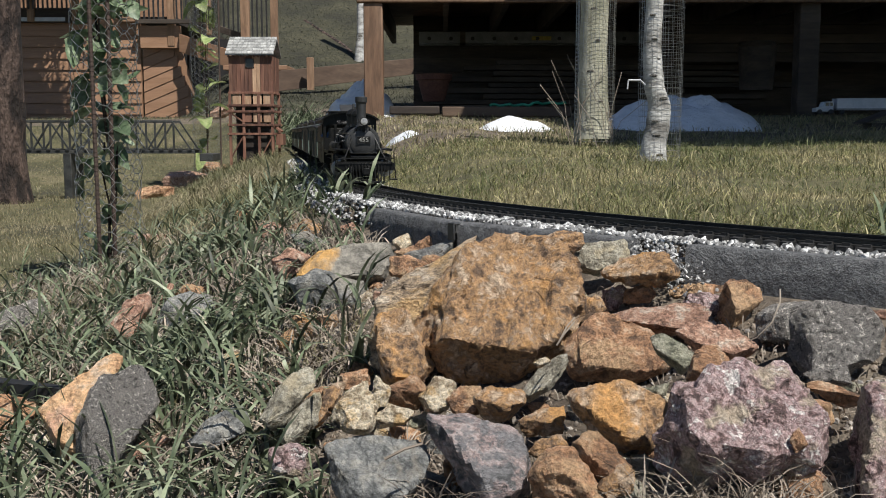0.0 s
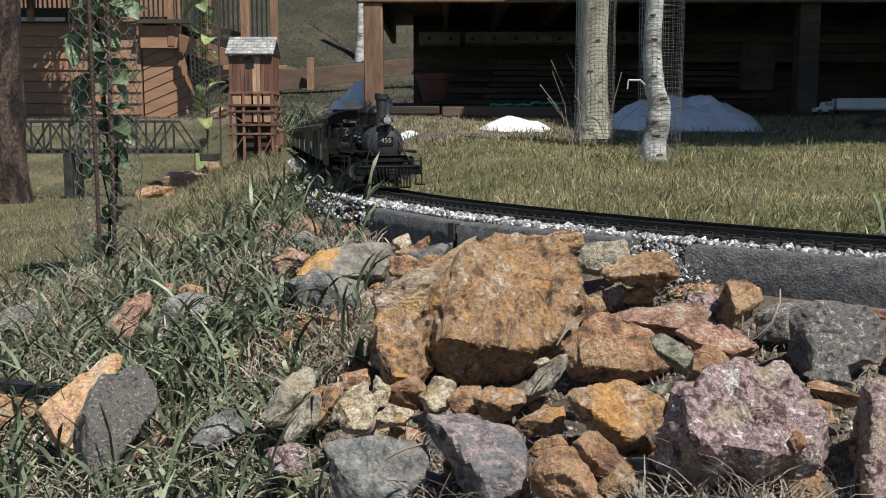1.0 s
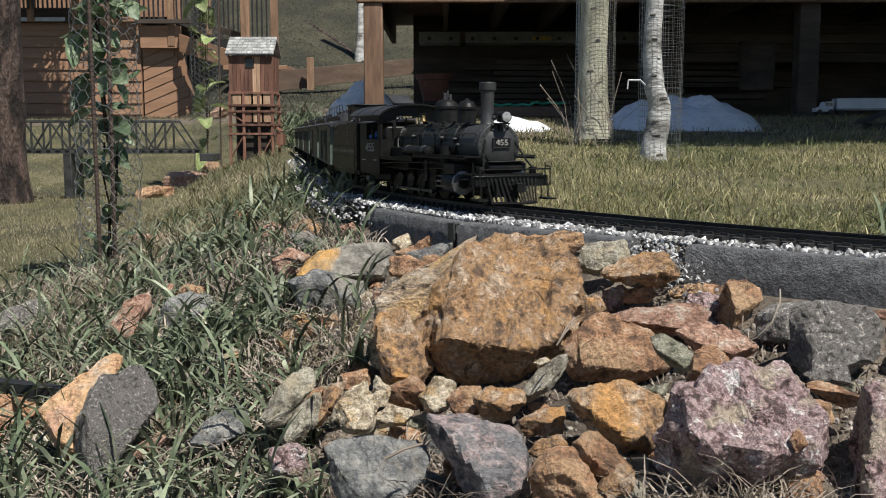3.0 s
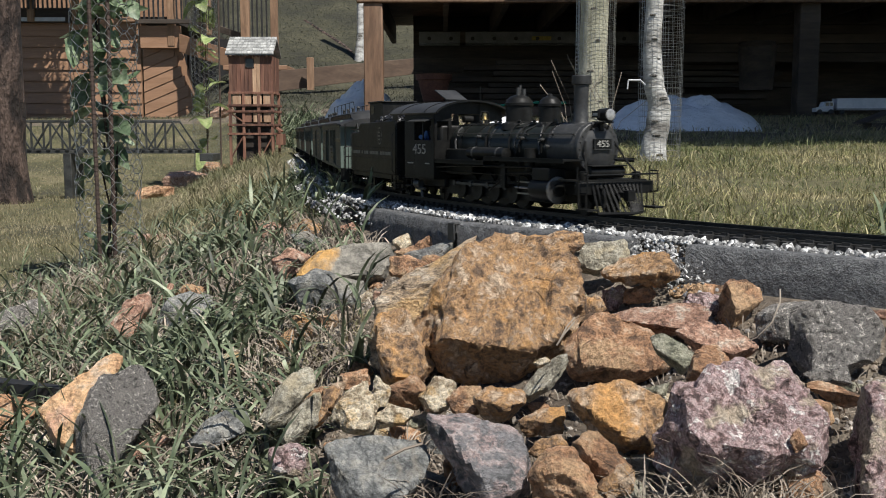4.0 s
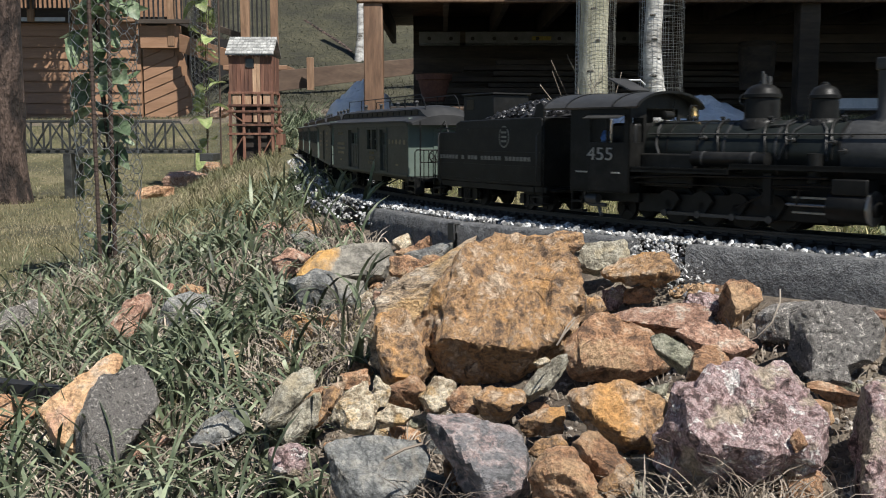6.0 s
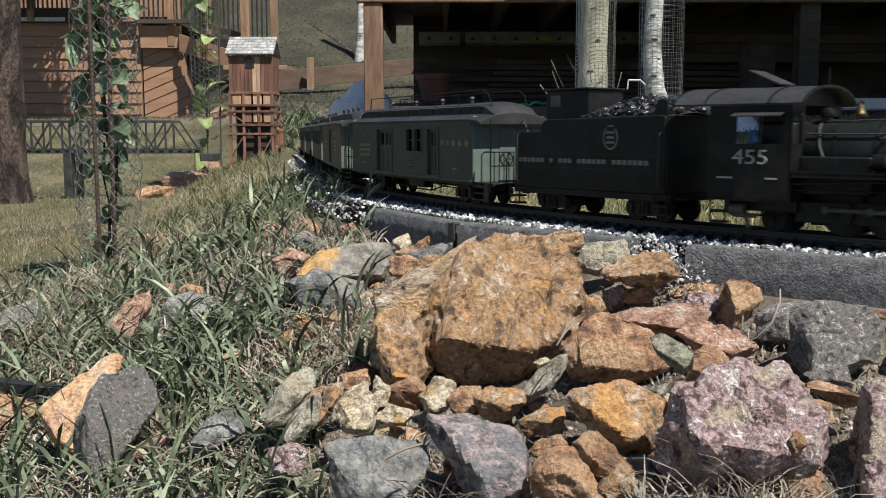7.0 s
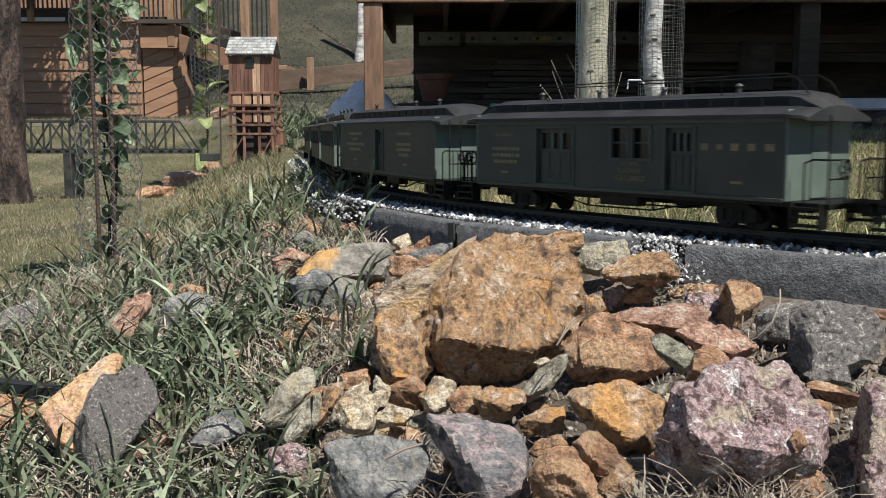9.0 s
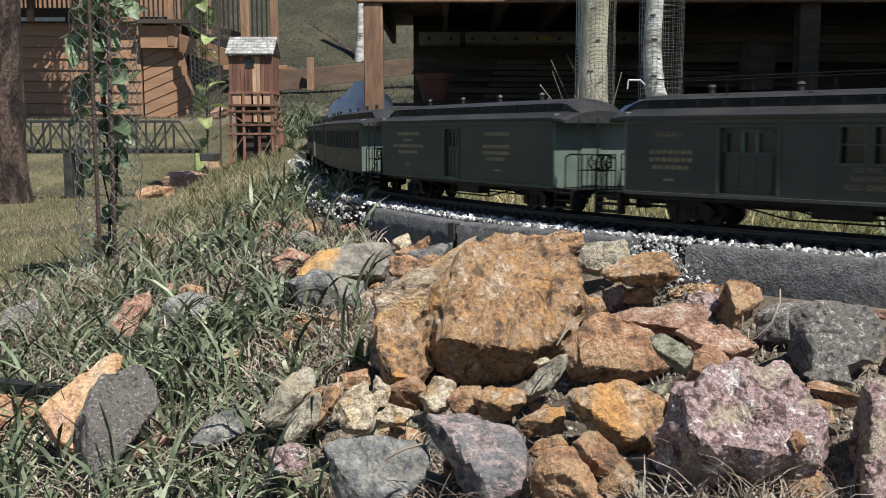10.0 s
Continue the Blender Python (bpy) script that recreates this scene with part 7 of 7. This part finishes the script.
# ---- model water tower ----
def make_tower():
    t = thing("model_tower", pose(-0.861, 4.600, -0.006, 0, 0, 0), "red brown model railway tower with a grey shingled roof", "model tower")
    W, D = .095, .09
    for x in (-W, -W * .36, W * .36, W):
        for y in (-D, D):
            part("leg", Geo().box(x - .006, x + .006, y - .006, y + .006, -.06, .29), REDWOOD, t, bevel=.001)
    for z in (.105, .145, .205, .232):
        for y in (-D - .009, D + .003):
            part("cross_beam", Geo().box(-W - .012, W + .012, y, y + .006, z, z + .010), REDWOOD, t, bevel=.001)
        for x in (-W - .009, W + .003):
            part("cross_beam", Geo().box(x, x + .006, -D - .01, D + .01, z, z + .010), REDWOOD, t, bevel=.001)
    for k in range(4):
        x = -W + .012 + k * .046
        part("panel", Geo().box(x, x + .038, -D - .002, -D + .002, .242, .290), PALEWOOD, t, "fresh orange timber panel", bevel=.001)
        if k > 0:
            part("panel", Geo().box(x, x + .038, -D - .002, -D + .002, .162, .203), PALEWOOD if k > 1 else REDWOOD, t, bevel=.001)
    for a, b in ((-W, -W * .4), (W * .4, W)):
        part("brace", Geo().path([(a, -D, .0), (b, -D, .10)], .004, 4), REDWOOD, t)
    part("brace", Geo().path([(-W, -D - .004, .205), (-.03, -D - .004, .160)], .004, 4), REDWOOD, t)
    # Dark block added to give the shaded look between the legs.
    part("inner_crib", Geo().box(-W + .02, W - .02, -D + .03, D - .01, -.06, .288), DARKWOOD, t)
    body = part("body", Geo().box(-W + .001, W - .001, -D + .002, D, .292, .452), REDWOOD, t)
    n = 11
    for k in range(n):
        x0 = -W - .002 + (2 * W + .004) * k / n
        part("board", Geo().box(x0 + .0006, x0 + (2 * W + .004) / n - .0006, -D - .003, -D + .001, .298, .455), PALEWOOD if k in (6, 7) else REDWOOD, body)
    for k in range(9):
        y0 = -D + 2 * D * k / 9
        part("board", Geo().box(W - .001, W + .003, y0 + .0006, y0 + 2 * D / 9 - .0006, .298, .455), REDWOOD, body)
    part("sill_beam", Geo().box(-W - .006, W + .006, -D - .007, D + .007, .288, .298), REDWOOD, t, bevel=.001)
    win = part("window", Geo().box(-.018, .014, -D - .0045, -D - .002, .408, .440), DARKGLASS, body)
    part("window_frame", Geo().box(-.021, -.017, -D - .006, -D - .002, .404, .444).box(.013, .017, -D - .006, -D - .002, .404, .444).box(-.021, .017, -D - .006, -D - .002, .440, .444).box(-.021, .017, -D - .006, -D - .002, .404, .408), BRIDGE, win)
    roof = part("roof", Geo().prism([(-D - .022, .462), (0, .545), (D + .022, .462), (D + .022, .458), (0, .538), (-D - .022, .458)], -W - .012, W + .012), SHAKE, t, "grey weathered shake roof")
    roof.rotation_euler = (0, 0, radians(90))
    for row in range(6):
        for k in range(9):
            x = -W - .012 + (2 * W + .024) * k / 9
            u0, u1 = row / 6, (row + 1) / 6 + .04
            y0, z0 = -D - .024 + (D + .022) * u0, .4635 + .083 * u0
            y1, z1 = -D - .024 + (D + .022) * min(u1, 1), .4635 + .083 * min(u1, 1)
            o = random.uniform(0, .002)
            sh = Geo().loft([[(x + .0006, y0 - o, z0), (x + (2 * W + .024) / 9 - .0006, y0 - o, z0), (x + (2 * W + .024) / 9 - .0006, y0 - o, z0 + .004), (x + .0006, y0 - o, z0 + .004)],
                             [(x + .0006, y1, z1), (x + (2 * W + .024) / 9 - .0006, y1, z1), (x + (2 * W + .024) / 9 - .0006, y1, z1 + .0012), (x + .0006, y1, z1 + .0012)]])
            part("shingle", sh, SHAKE, t)
    for k in range(11):
        x = -W + 2 * W * k / 10
        part("rafter_end", Geo().box(x - .003, x + .003, -D - .018, -D - .002, .450, .458), REDWOOD, t)
    chute = part("chute", Geo().box(.10, .155, -.03, .03, -.004, .004, pose(0, 0, .215, 0, 38, 0)), REDWOOD, t)
    part("stair", Geo().box(.098, .130, -.03, .05, .06, .11), REDWOOD, t, bevel=.001)


make_tower()


# ---- model truss bridge ----
def make_bridge():
    b = thing("truss_bridge", pose(-2.305, 5.200, 0.002, 0, 0, 0), "black steel model truss bridge on dark piers", "bridge")
    pitch, n, H = .0995, 14, .172
    x0 = -.43
    xe = x0 + pitch * n
    for y in (0, .16):
        part("bottom_chord", Geo().box(x0, xe + .05, y - .006, y + .006, 0, .016), BRIDGE, b, bevel=.001)
        part("top_chord", Geo().box(x0, xe - .06, y - .005, y + .005, H - .012, H), BRIDGE, b, bevel=.001)
        for k in range(n):
            x = x0 + pitch * k
            part("vertical", Geo().box(x - .0045, x + .0045, y - .004, y + .004, .014, H - .01), BRIDGE, b)
            if k < n - 1:
                up = k % 2 == 0
                part("diagonal", Geo().path([(x, y, .012 if up else H - .008), (x + pitch, y, H - .008 if up else .012)], .0056, 4), BRIDGE, b)
        part("end_post", Geo().path([(xe - .065, y, H - .006), (xe + .04, y, .006)], .0055, 4), BRIDGE, b)
    for k in range(30):
        x = x0 + k * .049
        part("bridge_tie", Geo().box(x - .01, x + .01, -.012, .172, .016, .024), BRIDGE, b)
    for x, w in ((.33, .042), (1.04, .07)):
        g = Geo().box(x, x + w, -.01, .17, -.30 if x < 1 else -.04, -.001)
        part("pier", g, BRIDGE, b, "dark timber pier", bevel=.003)


make_bridge()


# ---- pine, plant cages, edging strip ----
trunk("pine_tree", [(-2.152, 4.900, -0.250, .13), (-2.154, 4.900, -0.069, .105), (-2.144, 4.900, 0.342, .098), (-2.134, 4.900, 0.745, .092), (-2.091, 4.900, 1.783, .08)], PINE, [(.3, -1.4, .02)], "rough dark red-brown pine trunk", 30)


def unseen_shade_pine():
    """An unseen pine, added so that its boughs shade the house wall."""
    t = trunk("pine_tree", [(-6.75, 12.2, .2, .16), (-6.75, 12.2, 2.0, .14), (-6.7, 12.2, 5.0, .09), (-6.7, 12.2, 7.0, .03)], PINE, [], "unseen pine added to shade the house wall", 20)
    rng = np.random.default_rng(41)
    for k in range(8):
        z = 2.3 + .36 * k
        a = rng.uniform(-.5, .5)
        ln = rng.uniform(2.0, 3.1)
        tip = (ln * math.cos(a), ln * math.sin(a), z - .2 + rng.uniform(-.2, .1))
        part("bough", Geo().path([(.05, 0, z), (ln * .5 * math.cos(a), ln * .5 * math.sin(a), z + .05), tip], .022, 6), PINE, t)
        n = 3000
        u = rng.uniform(.25, 1.0, n)
        w = rng.normal(0, .16, (n, 3)) * (1.2 - u[:, None] * .5)
        c = np.stack([u * tip[0], u * tip[1], z + u * (tip[2] - z)], -1) + w
        d = rng.normal(size=(n, 3))
        d /= np.linalg.norm(d, axis=1)[:, None]
        e = np.cross(d, rng.normal(size=(n, 3)))
        e /= np.linalg.norm(e, axis=1)[:, None]
        v = np.stack([c - e * .018, c + e * .018, c + d * .13 + e * .004, c + d * .13 - e * .004], 1)
        ob = part("needles", quads("needles", v.reshape(-1, 3), np.arange(4 * n).reshape(n, 4), LEAF), LEAF, t)
        ob["kind"] = "stuff"


unseen_shade_pine()


def hex_cage(name, x, y, z0, z1, r, cell, wire, label, seed):
    """A roll of hexagonal netting, a little out of true."""
    g = Geo()
    rng = random.Random(seed)
    cols = max(8, round(2 * math.pi * r / (cell * .42) / 4) * 4)
    dz = cell * .5
    jit = {}

    def at(i, j):
        key = (i % cols, j)
        if key not in jit:
            a = 2 * math.pi * (i % cols) / cols + rng.uniform(-.02, .02)
            rr = r * (1 + .14 * noise.noise(Vector((math.cos(a) * 2, math.sin(a) * 2, j * .16 + seed)))) + rng.uniform(-.003, .003)
            jit[key] = (rr * math.cos(a), rr * math.sin(a), j * dz + rng.uniform(-.003, .003))
        return jit[key]
    rows = int((z1 - z0) / dz)
    for j in range(rows):
        for i in range(cols):
            if i % 4 == (0 if j % 2 == 0 else 2):
                g.tube(at(i, j), at(i + 1, j), wire * 1.6, n=3, caps=False)
                g.tube(at(i, j), at(i - 1, j + 1), wire, n=3, caps=False)
                g.tube(at(i + 1, j), at(i + 2, j + 1), wire, n=3, caps=False)
    return single(name, g, WIRE, pose(x, y, z0), label, "wire cage", "plant cages")


def leaf_mesh(length, width, bend, seed, mat):
    rng = random.Random(seed)
    g = Geo()
    secs = []
    for k in range(8):
        u = k / 7
        w = width * math.sin(math.pi * (u * .93 + .06)) ** .7 * (1 + .12 * math.sin(u * 17 + seed)) / 2
        z = bend * u * u * length
        x = u * length * (1 - .2 * abs(bend) * u)
        secs.append([(x, -w, z + .18 * w), (x, -w * .5, z + .02 * w), (x, 0, z - .12 * w), (x, w * .5, z + .02 * w), (x, w, z + .18 * w)])
    g.loft(secs, closed=False)
    me = g.mesh("leaf", mat, 80)
    return me


def shrub(x, y, z0, z1, r, count, size, mat, label, seed, stems):
    rng = random.Random(seed)
    t = thing("shrub", pose(x, y, z0), label, "shrub", "caged shrubs")
    for k in range(stems):
        a = rng.uniform(0, 6.28)
        pts = [(0, 0, 0)] + [(r * .5 * u * math.cos(a) + rng.uniform(-.012, .012), r * .5 * u * math.sin(a) + rng.uniform(-.012, .012), (z1 - z0) * u) for u in (.25, .5, .75, 1)]
        part("stem", Geo().path(pts, .0022, 6), PINE, t)
    meshes = [leaf_mesh(size * s, size * s * .72, b, seed + i, mat) for i, (s, b) in enumerate(((1, -.5), (.8, .3), (1.15, -.9), (.65, -.2)))]
    for k in range(count):
        z = (z1 - z0) * (rng.random() ** .85)
        a = rng.uniform(0, 6.28)
        q = r * rng.uniform(.1, .75)
        ob = part("leaf", meshes[k % 4], mat, t)
        ob.matrix_local = pose(q * math.cos(a), q * math.sin(a), z, rng.uniform(-50, 50), rng.uniform(-60, 50), rng.uniform(0, 360))
    return t


CX, CY = -0.738, 2.200
zc = float(ground(CX, CY))
hex_cage("wire_cage", CX, CY, zc, .62, .070, .030, .0008, "rusty chicken wire cage round a shrub", 3)
shrub(CX, CY, zc + .28, .62, .068, 100, .056, LEAF, "broad-leaved green shrub growing in a wire cage", 11, 4)
shrub(CX - .01, CY, zc, zc + .28, .060, 26, .05, LEAF, "lower leaves of the caged green shrub", 13, 3)
for px, lean in ((.012, .006), (-.012, -.004)):
    g = Geo()
    h = .62 - zc + .06
    g.tube((0, 0, -.05), (lean, 0, h), .0044, n=8)
    for k in range(int(h / .010)):
        z = k * .010
        g.tube((lean * z / h, 0, z), (lean * z / h, .0, z + .003), .0053, n=8)
    single("rebar_stake", g, REBAR, pose(CX + px + .012, CY - .062 + px, zc), "ribbed rusty steel stake holding the cage", "stake", "stakes of the cage")
DX, DY = -1.320, 5.600
zd = float(ground(DX, DY))
hex_cage("wire_cage", DX, DY, zd, 1.1, .075, .03, .0008, "chicken wire cage round a pale shrub", 7)
shrub(DX, DY, zd + .1, 1.05, .07, 46, .10, LEAF_PALE, "yellow-green shrub growing in a wire cage", 17, 4)
single("rebar_stake", Geo().tube((0, 0, -.05), (.01, 0, 1.3), .005, n=8), REBAR, pose(DX + .075, DY, zd), "thin dark stake beside the pale shrub", "stake", "stakes of the cage")
g = Geo()
g.loft([[(-.85 + .05 * k, 1.36 - .028 * k + .006 * math.sin(k), -.30), (-.85 + .05 * k, 1.36 - .028 * k + .006 * math.sin(k), -.205 + .002 * k), (-.85 + .05 * k, 1.375 - .028 * k, -.203 + .002 * k), (-.85 + .05 * k, 1.375 - .028 * k, -.30)] for k in range(9)])
single("edging_strip", g, PLASTIC, HERE, "strip of black plastic lawn edging", "edging")


# ---- movement ----
TIMES = np.array([0, 1.0, 2.5, 4.5, 5.5, 7.5, 8.0, 9.0, 10.0])
RUN = np.array([.142, .349, .703, 1.151, 1.365, 1.788, 1.914, 2.187, 2.480])


def bends():
    """Second differences of a smooth curve through RUN."""
    n = len(TIMES)
    h, m, r = np.diff(TIMES), np.eye(n), np.zeros(n)
    for i in range(1, n - 1):
        m[i, i - 1:i + 2] = h[i - 1], 2 * (h[i - 1] + h[i]), h[i]
        r[i] = 6 * ((RUN[i + 1] - RUN[i]) / h[i] - (RUN[i] - RUN[i - 1]) / h[i - 1])
    return np.linalg.solve(m, r)


BENDS = bends()


def travelled(t):
    """How far the chimney has come along the track."""
    i = int(np.clip(np.searchsorted(TIMES, t) - 1, 0, len(TIMES) - 2))
    h = TIMES[i + 1] - TIMES[i]
    a, b = (TIMES[i + 1] - t) / h, (t - TIMES[i]) / h
    return float(a * RUN[i] + b * RUN[i + 1] + ((a ** 3 - a) * BENDS[i] + (b ** 3 - b) * BENDS[i + 1]) * h * h / 6)


def motions():
    steps = [i * .25 for i in range(41)]
    fine = [i * .1 for i in range(101)]
    trucks = [(LOCOMOTIVE, .15, .09), (FIGURE, .15, .09), (TENDER, .565, .083)] + [(c, back, .18) for c, back, _ in CARS]
    for ob, back, half in trucks:
        rows = []
        for t in steps:
            s = travelled(t) - back
            a, b = on_line(s - half), on_line(s + half)
            rows.append((t, pose((a[0] + b[0]) / 2, (a[1] + b[1]) / 2, 0, 0, 0, math.degrees(math.atan2(b[1] - a[1], b[0] - a[0])))))
        walk(ob, rows)
    wheels = loco_wheels + tender_wheels + [q for _, _, w in CARS for q in w]
    for ob, x, r in wheels:
        walk(ob, [(t, Matrix.Translation((x, 0, r)) @ Euler((0, (travelled(t) - travelled(0)) / r, 0)).to_matrix().to_4x4()) for t in fine])
    for rod, sy in loco_rods:
        rows = []
        for t in fine:
            a = (travelled(t) - travelled(0)) / .0255 - (math.pi / 2 if sy > 0 else 0)
            rows.append((t, Matrix.Translation((.0105 * math.cos(a), sy * .0475, .0255 - .0105 * math.sin(a)))))
        walk(rod, rows)


motions()
